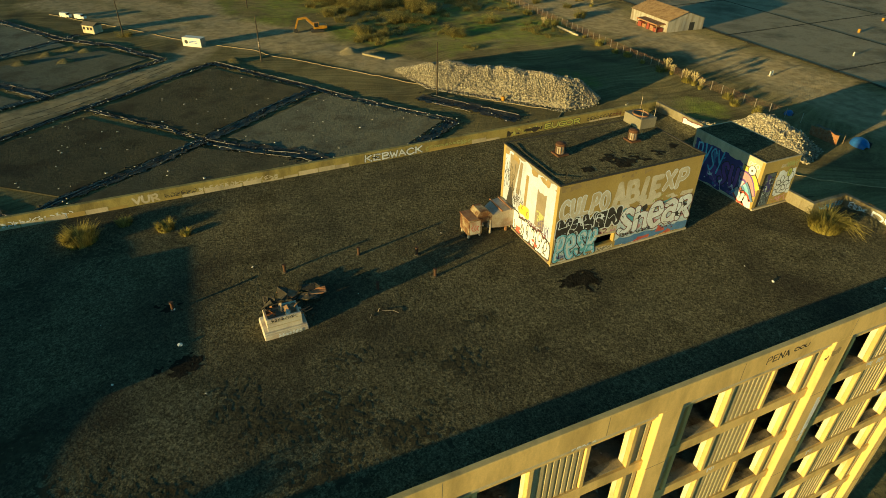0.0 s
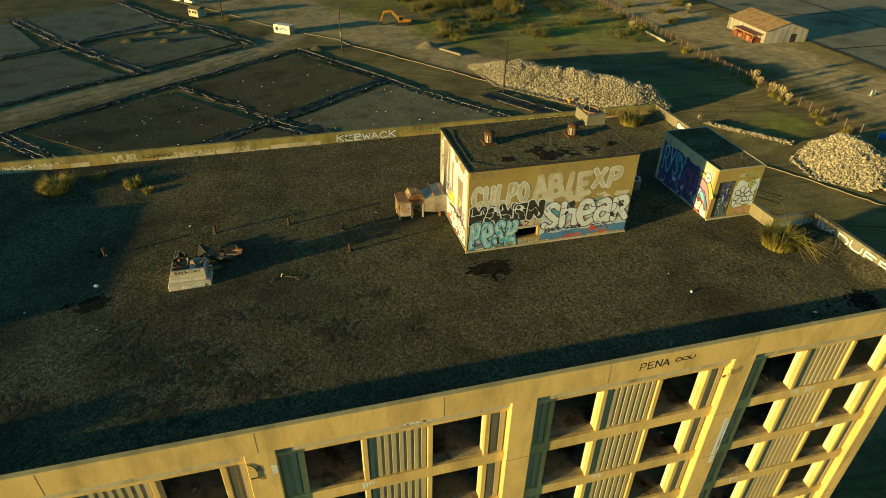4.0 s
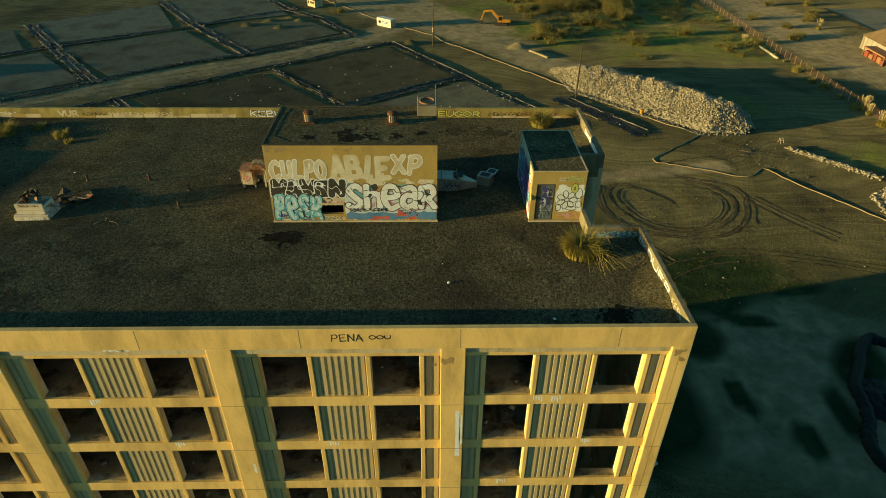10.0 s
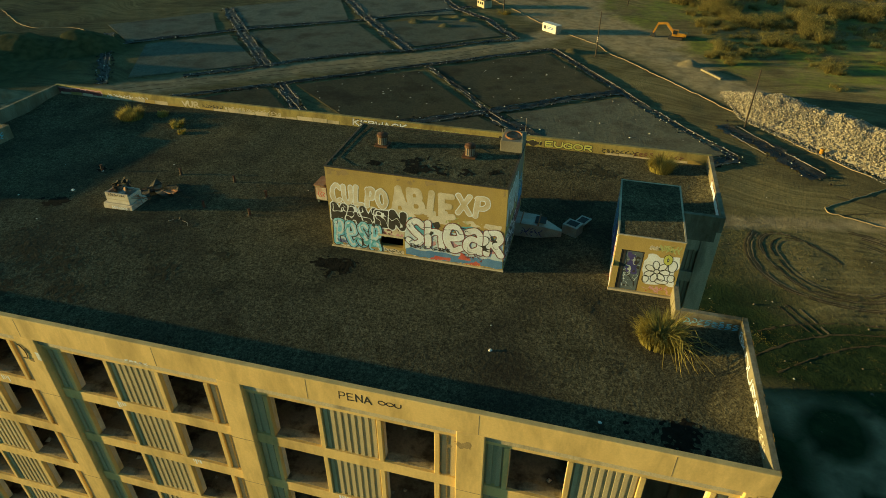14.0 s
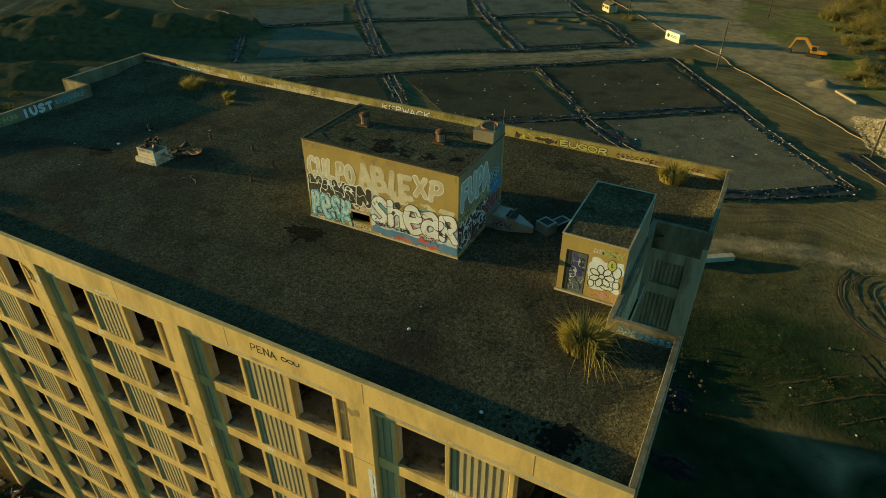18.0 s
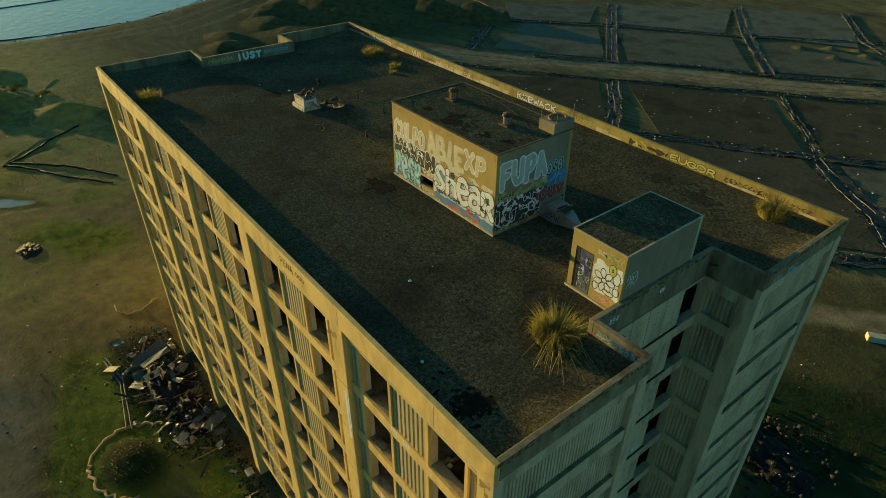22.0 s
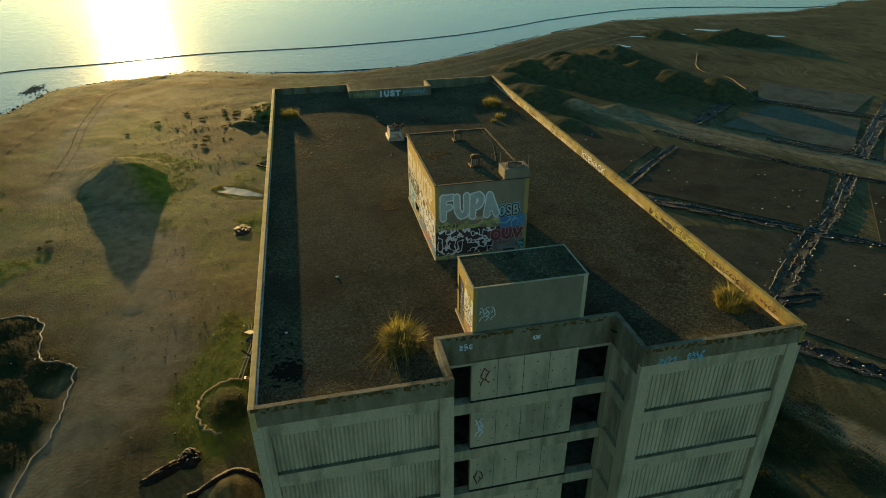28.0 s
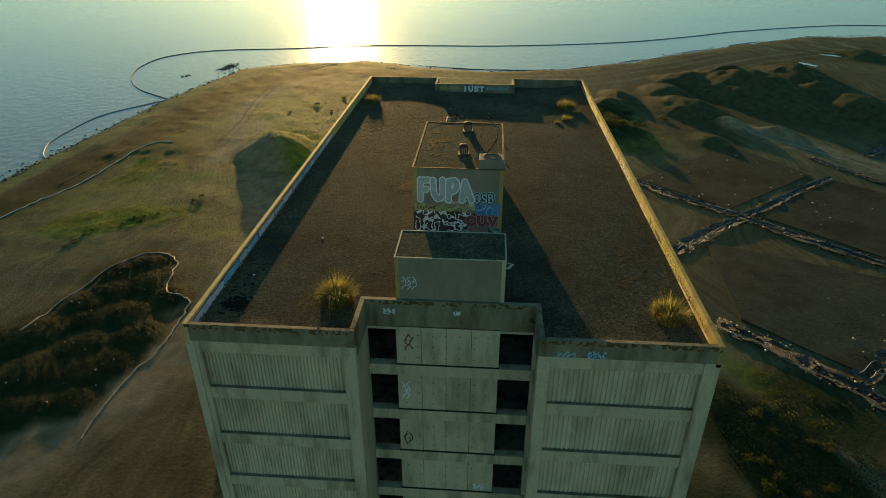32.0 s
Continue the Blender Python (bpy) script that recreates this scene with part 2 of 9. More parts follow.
def leafy(m, share):
    """Lets some light through thin leaves."""
    N, L = m.node_tree.nodes, m.node_tree.links
    b, out = N["Principled BSDF"], N["Material Output"]
    t, mx = N.new("ShaderNodeBsdfTranslucent"), N.new("ShaderNodeMixShader")
    mx.inputs[0].default_value = share
    L.new(b.inputs["Base Color"].links[0].from_socket, t.inputs["Color"])
    L.new(b.outputs[0], mx.inputs[1])
    L.new(t.outputs[0], mx.inputs[2])
    L.new(mx.outputs[0], out.inputs["Surface"])
    return m


MOSSY = surface("mossy_concrete", [(0.17, 0.147, 0.085), (0.26, 0.233, 0.16), (0.115, 0.094, 0.046)], 0.8, 0.9, 0.3, 12.0, stain=(0.07, 0.052, 0.022), stain_scale=0.7, stain_amount=0.8, streak=0.35)
MOSS = surface("dark_moss", [(0.03, 0.03, 0.015), (0.06, 0.05, 0.025)], 1.5, 0.95, 0.4, 12.0)
DRYGRASS = surface("dry_grass", [(0.24, 0.21, 0.055), (0.42, 0.36, 0.11)], 1.5, 0.8, 0.0, 10.0, island=0.45)
SCRUB = surface("scrub_leaves", [(0.15, 0.14, 0.045), (0.3, 0.25, 0.085)], 0.25, 0.85, 0.0, 10.0, island=0.5)
HEDGE = surface("green_scrub", [(0.035, 0.05, 0.016), (0.06, 0.075, 0.024)], 0.4, 0.85, 0.0, 10.0, island=0.5)
WEED = surface("dark_weeds", [(0.012, 0.027, 0.01), (0.026, 0.046, 0.016)], 0.4, 0.9, 0.0, 10.0, island=0.6)
BLACKRUB = surface("burnt_rubble", [(0.008, 0.008, 0.007), (0.028, 0.026, 0.02)], 1.2, 0.8, 0.3, 8.0, island=0.5)
WOODEN = surface("weathered_wood", [(0.13, 0.095, 0.06), (0.22, 0.165, 0.105)], 1.2, 0.9, 0.3, 20.0, island=0.4, streak=0.2)
YELLOW = plain("machine_yellow", (0.4, 0.2, 0.025), 0.5)
DARK = plain("black_rubber", (0.03, 0.03, 0.03), 0.7)
WHITE = plain("white_paint", (0.7, 0.68, 0.62), 0.6, vary=0.1)
RED = plain("red_paint", (0.24, 0.055, 0.04), 0.7)
BLUE = plain("blue_sheet", (0.03, 0.12, 0.4), 0.5)
GLASS = plain("dark_glass", (0.02, 0.025, 0.03), 0.1, spec=0.6)
SPRAY = {
    "white": surface("white_spray", [(0.64, 0.7, 0.77), (0.75, 0.81, 0.87)], 1.6, 0.7, 0.1, 20.0, stain=(0.5, 0.47, 0.38), stain_scale=1.1, stain_amount=0.5),
    "black": surface("black_spray", [(0.025, 0.025, 0.022), (0.06, 0.055, 0.05)], 1.6, 0.6, 0.1, 20.0),
    "sky": surface("pale_blue_spray", [(0.1, 0.36, 0.56), (0.24, 0.52, 0.7), (0.42, 0.62, 0.76)], 0.9, 0.65, 0.1, 20.0),
    "blue": surface("blue_spray", [(0.07, 0.17, 0.36), (0.14, 0.26, 0.45)], 1.2, 0.65, 0.1, 20.0),
    "navy": surface("navy_spray", [(0.03, 0.04, 0.14), (0.08, 0.06, 0.22)], 0.8, 0.65, 0.1, 20.0),
    "red": surface("red_spray", [(0.38, 0.06, 0.06), (0.5, 0.14, 0.1)], 1.2, 0.65, 0.1, 20.0),
    "pink": surface("pink_spray", [(0.44, 0.23, 0.27), (0.54, 0.33, 0.36)], 1.0, 0.65, 0.1, 20.0),
    "maroon": surface("maroon_spray", [(0.1, 0.035, 0.04), (0.18, 0.07, 0.07)], 1.0, 0.65, 0.1, 20.0),
    "yellow": surface("yellow_spray", [(0.62, 0.46, 0.06), (0.7, 0.55, 0.15)], 1.0, 0.65, 0.1, 20.0),
    "chalk": surface("chalky_spray", [(0.5, 0.46, 0.35), (0.64, 0.6, 0.5)], 1.6, 0.8, 0.1, 20.0, stain=(0.36, 0.28, 0.12), stain_scale=0.9, stain_amount=0.7),
    "pale": surface("bluish_white_spray", [(0.44, 0.54, 0.6), (0.6, 0.68, 0.74)], 0.9, 0.7, 0.1, 20.0),
    "haze": surface("hazy_blue_spray", [(0.34, 0.41, 0.41), (0.45, 0.52, 0.51)], 1.5, 0.7, 0.1, 20.0, stain=(0.25, 0.3, 0.3), stain_scale=1.2),
    "teal": surface("teal_spray", [(0.08, 0.3, 0.4), (0.18, 0.42, 0.5)], 0.9, 0.65, 0.1, 20.0),
    "violet": surface("violet_spray", [(0.1, 0.05, 0.24), (0.18, 0.1, 0.34)], 0.9, 0.65, 0.1, 20.0),
    "grime": surface("grey_grime", [(0.22, 0.165, 0.08), (0.33, 0.25, 0.12)], 1.5, 0.9, 0.1, 20.0),
    "lime": surface("lime_spray", [(0.42, 0.45, 0.1), (0.55, 0.56, 0.18)], 1.2, 0.7, 0.1, 20.0),
    "cool": surface("cool_white_spray", [(0.42, 0.47, 0.62), (0.52, 0.58, 0.74)], 1.0, 0.7, 0.1, 20.0, stain=(0.32, 0.3, 0.3), stain_scale=0.8, stain_amount=0.5),
    "moss": surface("rusty_moss", [(0.07, 0.045, 0.012), (0.13, 0.085, 0.025)], 1.5, 0.95, 0.2, 20.0),
    "tan": surface("tan_spray", [(0.19, 0.16, 0.115), (0.27, 0.23, 0.165)], 1.0, 0.75, 0.1, 20.0),
    "green": surface("olive_spray", [(0.3, 0.34, 0.12), (0.42, 0.46, 0.2)], 1.0, 0.65, 0.1, 20.0),
}

for m_ in (DRYGRASS, SCRUB, HEDGE):
    leafy(m_, 0.4)

# ---- ground and water ----
XS0, XS1, YS0, YS1 = -15.5, 37.22, 11.76, 37.7
WATER = -2.3
SHORE = [(900, -520), (300, -230), (60, -120), (-10, -92), (-45, -84), (-76, -82), (-96, -80), (-132, -78), (-158, -72), (-177, -69), (-188, -50), (-196, -26), (-186, 0), (-181, 25), (-184, 55), (-200, 82), (-218, 106), (-242, 140), (-267, 180), (-273, 230), (-274, 300), (-330, 420), (-520, 640), (-1200, 1200)]
LAND = SHORE + [(-1200, 3500), (3500, 3500), (3500, -520)]


def rnoise(x, y, scale, seed):
    """Smooth value noise between -1 and 1 on arrays."""
    x, y = np.asarray(x, float) / scale, np.asarray(y, float) / scale
    xi, yi = np.floor(x), np.floor(y)
    fx, fy = x - xi, y - yi
    fx, fy = fx * fx * (3 - 2 * fx), fy * fy * (3 - 2 * fy)

    def h(a, b):
        v = np.sin(a * 127.1 + b * 311.7 + seed * 74.7) * 43758.5453
        return (v - np.floor(v)) * 2 - 1

    return (h(xi, yi) * (1 - fx) + h(xi + 1, yi) * fx) * (1 - fy) + (h(xi, yi + 1) * (1 - fx) + h(xi + 1, yi + 1) * fx) * fy


def fractal(x, y, scale, seed, n=4):
    return sum(rnoise(x, y, scale / 2 ** i, seed + i) / 2 ** i for i in range(n)) / 1.6


def edge_distance(x, y, line):
    """Distance of arrays of points from an open line."""
    best = np.full(np.shape(x), 1e9)
    for (ax, ay), (bx_, by_) in zip(line[:-1], line[1:]):
        dx, dy = bx_ - ax, by_ - ay
        t = np.clip(((x - ax) * dx + (y - ay) * dy) / (dx * dx + dy * dy), 0, 1)
        best = np.minimum(best, np.hypot(x - ax - t * dx, y - ay - t * dy))
    return best


def inside(x, y, ring):
    c = np.zeros(np.shape(x), bool)
    for (ax, ay), (bx_, by_) in zip(ring, ring[1:] + ring[:1]):
        if ay != by_:
            c ^= ((ay > y) != (by_ > y)) & (x < (bx_ - ax) * (y - ay) / (by_ - ay) + ax)
    return c


# heaps of earth: x, y, two half-widths, height, turn
MOUNDS = [
    (-83, -26, 14.5, 11, 4.5, 20), (-124, 5, 14, 9, 2.7, 20), (-106, 17, 10, 6, 2.4, 50), (-150, 112, 34, 20, 7.0, 20), (-128, 86, 17, 11, 3.6, 30), (-130, 136, 13, 11, 5.2, 10), (-115, 143, 11, 10, 5.6, 20), (-172, 135, 22, 14, 5.0, 0),
    (-146, 84, 14, 9, 3.0, 0), (-196, 205, 20, 14, 5.0, 60), (-215, 180, 14, 10, 3.0, 0), (-104, 62, 13, 10, 2.2, 0), (-118, 52, 12, 9, 2.0, 0), (-98, 84, 9, 6, 1.6, 0),
    (-131, 64, 10, 8, 2.5, 0), (-32, 194, 3.4, 2.6, 1.5, 0), (-21.5, 192, 3, 2.6, 1.4, 0), (-16.7, 200, 3, 2.4, 1.3, 0), (-20.3, 204, 3, 3, 1.2, 0), (-26, 200, 3, 2.5, 1.3, 0), (19.9, 175.5, 3, 2.5, 1.5, 0), (51.2, 172.5, 3, 2.2, 1.6, 0),
    (-2.8, 2.4, 4.6, 3.3, 1.3, 20), (10.6, 3.6, 3.6, 3.2, 2.0, 0), (-160, 96, 16, 10, 4.2, 40), (-170, 112, 15, 10, 4.6, 0), (-112, 93, 9, 6, 2.8, 20), (-106, 104, 7, 5, 2.0, 60), (-106, 128, 5, 4, 1.5, 15), (-140, 68, 12, 7, 2.2, 10), (-146, 131, 12, 10, 4.6, 0), (-134, 4, 8, 5, 1.8, 10), (-145, 9, 9, 5, 1.6, 30), (-118, -2, 7, 4, 1.3, 60)]
PUDDLES = [(-69.6, -0.6, 4.8, 1.5, 56), (-180, 119, 4.5, 1.4, 30), (-219, 186, 6, 1.8, 60), (-221, 211, 8, 2.6, 60), (-215, 168, 3.6, 1.2, 60), (-200, 229, 4.5, 1.6, 60), (-197, 150, 4.5, 1.5, 40), (-168, 108, 4, 1.4, 30)]
HEAPS = [(-26, -30, 5), (-22, -33, 5), (-20, -27, 5), (-17, -31, 5), (-13, -33, 5), (-16, -22, 4), (-11, -26, 5), (-9, -31, 5), (-6, -22, 4.5), (-5, -36, 6), (-3, -28, 5), (0, -22, 4.2), (3, -31, 6), (2, -25, 4.5), (7, -23, 4), (9, -29, 5), (-1, -41, 6), (8, -38, 7), (17, -32, 6), (18, -40, 7)]
GRASSY = [(-42, -45, 20, 7.5, 114, 1.0), (-80, -22, 22, 14, 20, 0.8), (-8, 2, 15, 7, -10, 1.0), (6, 8.5, 9, 3, 0, 0.8), (-62, -40, 22, 10, 20, 0.25), (-48, -2, 16, 9, 10, 0.6), (46, 58, 16, 7, 30, 0.45), (30, 55, 20, 7, 35, 0.5), (-110, -30, 30, 14, 10, 0.6), (95, 125, 22, 16, 0, 0.3), (90, 185, 55, 34, -20, 0.5), (60, 230, 80, 30, 0, 0.45), (-3, 60, 14, 5, 40, 0.7), (-20, -14, 18, 10, 20, 0.35), (-95, -60, 26, 10, 10, 0.5), (112, 98, 10, 9, 0, 0.4), (-105, 60, 24, 16, 10, 0.5), (-92, -25, 17, 12, 20, 1.0), (-88, -14, 8, 6, 60, 0.7), (-113, -23, 14, 7, 30, 0.6), (-11, 3, 14, 6.5, 10, 1.0), (-19, 2, 7, 4, 20, 0.9), (-54, 4, 7, 4, 60, 1.0), (-51, 7, 11, 5, 40, 1.0), (-126, 6, 13, 8, 20, 0.55), (-107, 18, 9, 6, 50, 0.5), (-66, 8, 8, 3, 40, 0.5)]
ROADS = [([(-110, 96), (-78, 120), (-45, 144), (-20, 159), (8, 183), (20, 205), (20, 260)], 6.0), ([(150, 20), (150, 120), (142, 170), (140, 300)], 14.0), ([(-30, 268), (-12.5, 247), (2, 225), (8.7, 214), (31, 191), (44.6, 178), (54, 162), (60.5, 152)], 9.0), ([(-10, 275), (4, 250), (16, 228), (30, 208), (44, 192)], 8.0), ([(-30, 40), (-10, 52), (14, 68), (40, 88), (80, 96)], 2.4), ([(-75, -37), (-95, -40), (-112, -46), (-134, -46), (-158, -38), (-177, -20)], 3.2), ([(30, -30), (-10, -10), (-40, -12), (-104, -40)], 7.0)]


def blob(x, y, cx, cy, a, b, turn):
    c, s_ = math.cos(radians(turn)), math.sin(radians(turn))
    u, v = (x - cx) * c + (y - cy) * s_, -(x - cx) * s_ + (y - cy) * c
    return (u / a) ** 2 + (v / b) ** 2


def height(x, y):
    """The ground's height at arrays of places."""
    x, y = np.asarray(x, float), np.asarray(y, float)
    rough = np.clip((22 - y) / 16, 0, 1) * np.clip((20 - x) / 20, 0, 1)
    z = GROUND + (0.16 + 0.1 * rough) * fractal(x, y, 14, 3) + (0.05 + 0.06 * rough) * rnoise(x, y, 2.6, 9) + 0.18 * rough * rnoise(x, y, 6.0, 13)
    for cx, cy, a, b, h, turn in MOUNDS:
        q = blob(x, y, cx, cy, a, b, turn) * (1 + 0.24 * fractal(x, y, max(a, b) * 0.45, cx))
        z = np.maximum(z, GROUND - 0.3 + (h + 0.3) * np.clip(1 - q ** 0.6, 0, 1) * (1 + 0.22 * fractal(x, y, 3.6, 5)))
    for cx, cy, r in HEAPS:
        q = blob(x, y, cx, cy, r * 1.15, r * 0.95, cx * 9) * (1 + 0.25 * fractal(x, y, 3.0, cy))
        z = np.maximum(z, GROUND - 0.2 + (0.17 * r) * np.clip(1 - q, 0, 1))
    for cx, cy, a, b, turn in PUDDLES:
        q = blob(x, y, cx, cy, a + 1.5, b + 1.5, turn)
        z = np.where(q < 1.6, GROUND - 0.12 + 0.1 * np.clip(q - 1, 0, 1), z)
    d = edge_distance(x, y, SHORE) + 3.0 * fractal(x, y, 18, 21)
    d = np.where(inside(x, y, LAND), d, -np.abs(d))
    bank = np.clip(d / 9.0, -3, 1)
    z = WATER + (z - WATER) * np.where(bank > 0, np.abs(bank) ** 0.6, bank)
    foot = (x > XS0 - 2) & (x < XS1 + 2) & (y > YS0 - 2) & (y < YS1 + 2)
    return np.where(foot, np.minimum(z, GROUND + 0.05), z)


def ground_at(x, y):
    return float(height(np.array([x]), np.array([y]))[0])


def spread(lo, hi, step, far):
    core = np.arange(lo, hi + step / 2, step)
    grow = np.cumsum(step * 1.28 ** np.arange(1, 30))
    grow = grow[grow < far]
    return np.concatenate([(lo - grow)[::-1], core, hi + grow])


gx, gy = spread(-210, 170, 1.3, 3000), spread(-100, 250, 1.3, 3000)
GX, GY = np.meshgrid(gx, gy)
FXg, FYg = GX.ravel(), GY.ravel()
GZ = height(FXg, FYg)
nx, ny = len(gx), len(gy)
idx = np.arange(nx * ny).reshape(ny, nx)
quads = np.stack([idx[:-1, :-1], idx[:-1, 1:], idx[1:, 1:], idx[1:, :-1]], -1).reshape(-1, 4)


def sheet(name, verts, faces, material, smooth=True):
    me = bpy.data.meshes.new(name)
    n, k = len(verts), faces.shape[1]
    me.vertices.add(n)
    me.vertices.foreach_set("co", np.asarray(verts, np.float32).ravel())
    me.loops.add(faces.size)
    me.loops.foreach_set("vertex_index", faces.astype(np.int32).ravel())
    me.polygons.add(len(faces))
    me.polygons.foreach_set("loop_start", np.arange(0, faces.size, k, dtype=np.int32))
    me.update(calc_edges=True)
    me.materials.append(material)
    if smooth:
        me.shade_smooth()
    return me


green = np.zeros(len(FXg))
for cx, cy, a, b, turn, w in GRASSY:
    green = np.maximum(green, w * np.clip(1.25 - blob(FXg, FYg, cx, cy, a, b, turn) * (1 + 0.5 * fractal(FXg, FYg, 12, 31)), 0, 1))
wild = np.clip((-20 - FXg) / 25, 0, 1) * np.clip((30 - FYg) / 20, 0, 1)
green = np.maximum(green, wild * np.clip(1.7 * fractal(FXg, FYg, 13, 55) - 0.02, 0, 0.6))
green = np.clip(green + 0.35 * fractal(FXg, FYg, 9, 40) * (green > 0.02), 0, 1)
far_scrub = np.clip((FXg - 30) / 60, 0, 1) * np.clip((FYg - 150) / 40, 0, 1) * np.clip((136 - FXg) / 10, 0, 1)
green = np.maximum(green, 0.8 * far_scrub * np.clip(0.2 + 0.8 * fractal(FXg, FYg, 25, 44), 0, 1))
track = np.zeros(len(FXg))
for line, w in ROADS:
    track = np.maximum(track, np.clip(1.4 - edge_distance(FXg, FYg, line) / w + 0.3 * fractal(FXg, FYg, 8, 12), 0, 1))
track = np.maximum(track, 0.8 * np.clip(1.5 - blob(FXg, FYg, 64, 42, 22, 17, 20) + 0.5 * fractal(FXg, FYg, 9, 14), 0, 1))
SHORE_D = edge_distance(FXg, FYg, SHORE)
track = np.maximum(track, 0.8 * np.clip(1.3 - np.abs(SHORE_D - 2) / 3, 0, 1))
for off_, wide_ in ((13.0, 1.6), (19.0, 1.2), (27.0, 2.0), (34.0, 1.2)):
    track = np.maximum(track, 0.75 * np.clip(1.3 - np.abs(SHORE_D - off_ + 2.5 * fractal(FXg, FYg, 40, 71)) / wide_, 0, 1) * np.clip((-150 - FXg) / 12, 0, 1))
# dark ground: a strip along the coast, then patches and the dumped heaps
dark_ground = 0.9 * np.clip(1.4 - edge_distance(FXg, FYg, [(-20, -76), (-60, -68), (-92, -63), (-125, -62), (-155, -54), (-172, -30), (-165, 0)]) / 7 + 0.4 * fractal(FXg, FYg, 14, 52), 0, 1)
hill = 0.62 * np.clip(1.4 - np.abs(SHORE_D - 22 + 4 * fractal(FXg, FYg, 22, 73)) / 10, 0, 1) * np.clip((-FYg - 30) / 20, 0, 1)
# mounds: dark olive soil, darkened further to paint their shaded near sides
for cx, cy, a, b, h, turn in MOUNDS[:15]:
    hill = np.maximum(hill, np.clip(1.7 - 0.6 * blob(FXg, FYg, cx, cy, a, b, turn), 0, 1))
hill = np.maximum(hill, 0.9 * np.clip(1.4 - blob(FXg, FYg, 45, 67, 13, 25, 0) + 0.6 * fractal(FXg, FYg, 8, 64), 0, 1))
# the same painted-in shade tone, spread over ground among the mounds
hill = np.maximum(hill, 0.45 * np.clip(1.3 - blob(FXg, FYg, -138, 108, 44, 40, 20) + 0.6 * fractal(FXg, FYg, 14, 68), 0, 1))
hill = np.maximum(hill, 0.75 * np.clip(1.4 - blob(FXg, FYg, 34, 78, 30, 14, 30) + 0.5 * fractal(FXg, FYg, 10, 67), 0, 1))
hill = np.maximum(hill, 0.7 * np.clip(1.3 - blob(FXg, FYg, 62, 56, 40, 18, 15) + 0.5 * fractal(FXg, FYg, 12, 66), 0, 1))
for cx, cy, a, b, turn in ((36, 58, 30, 9, 30), (6, 57, 14, 7, 20), (60, 60, 18, 8, 10), (-112, 58, 20, 12, 10), (44, 42, 11, 13, 0), (33, 53, 9, 5, 20), (2, 67, 9, 7, 40), (-2.6, 2.6, 4.4, 3.2, 20), (-12, 8, 11, 4.4, 5), (76.4, 58.2, 5, 2, 10), (63.9, 55.1, 4, 2.4, 0), (66.7, 51.6, 4.5, 1.7, -10), (58.5, 48.5, 4, 4.5, 0), (60, 38.5, 1.6, 3.5, 10), (64.7, 32.4, 1.8, 3, 0), (76, 43, 3.5, 6, -30), (70.5, 36, 1.8, 5, 0), (48, 36, 8, 9, 0), (13, 61.5, 13, 5.5, 22)):
    dark_ground = np.maximum(dark_ground, np.clip(1.4 - blob(FXg, FYg, cx, cy, a, b, turn) + 0.4 * fractal(FXg, FYg, 9, 61), 0, 1))
for cx, cy, r in HEAPS:
    dark_ground = np.maximum(dark_ground, np.clip(1.7 - blob(FXg, FYg, cx, cy, r, r, 0), 0, 1))


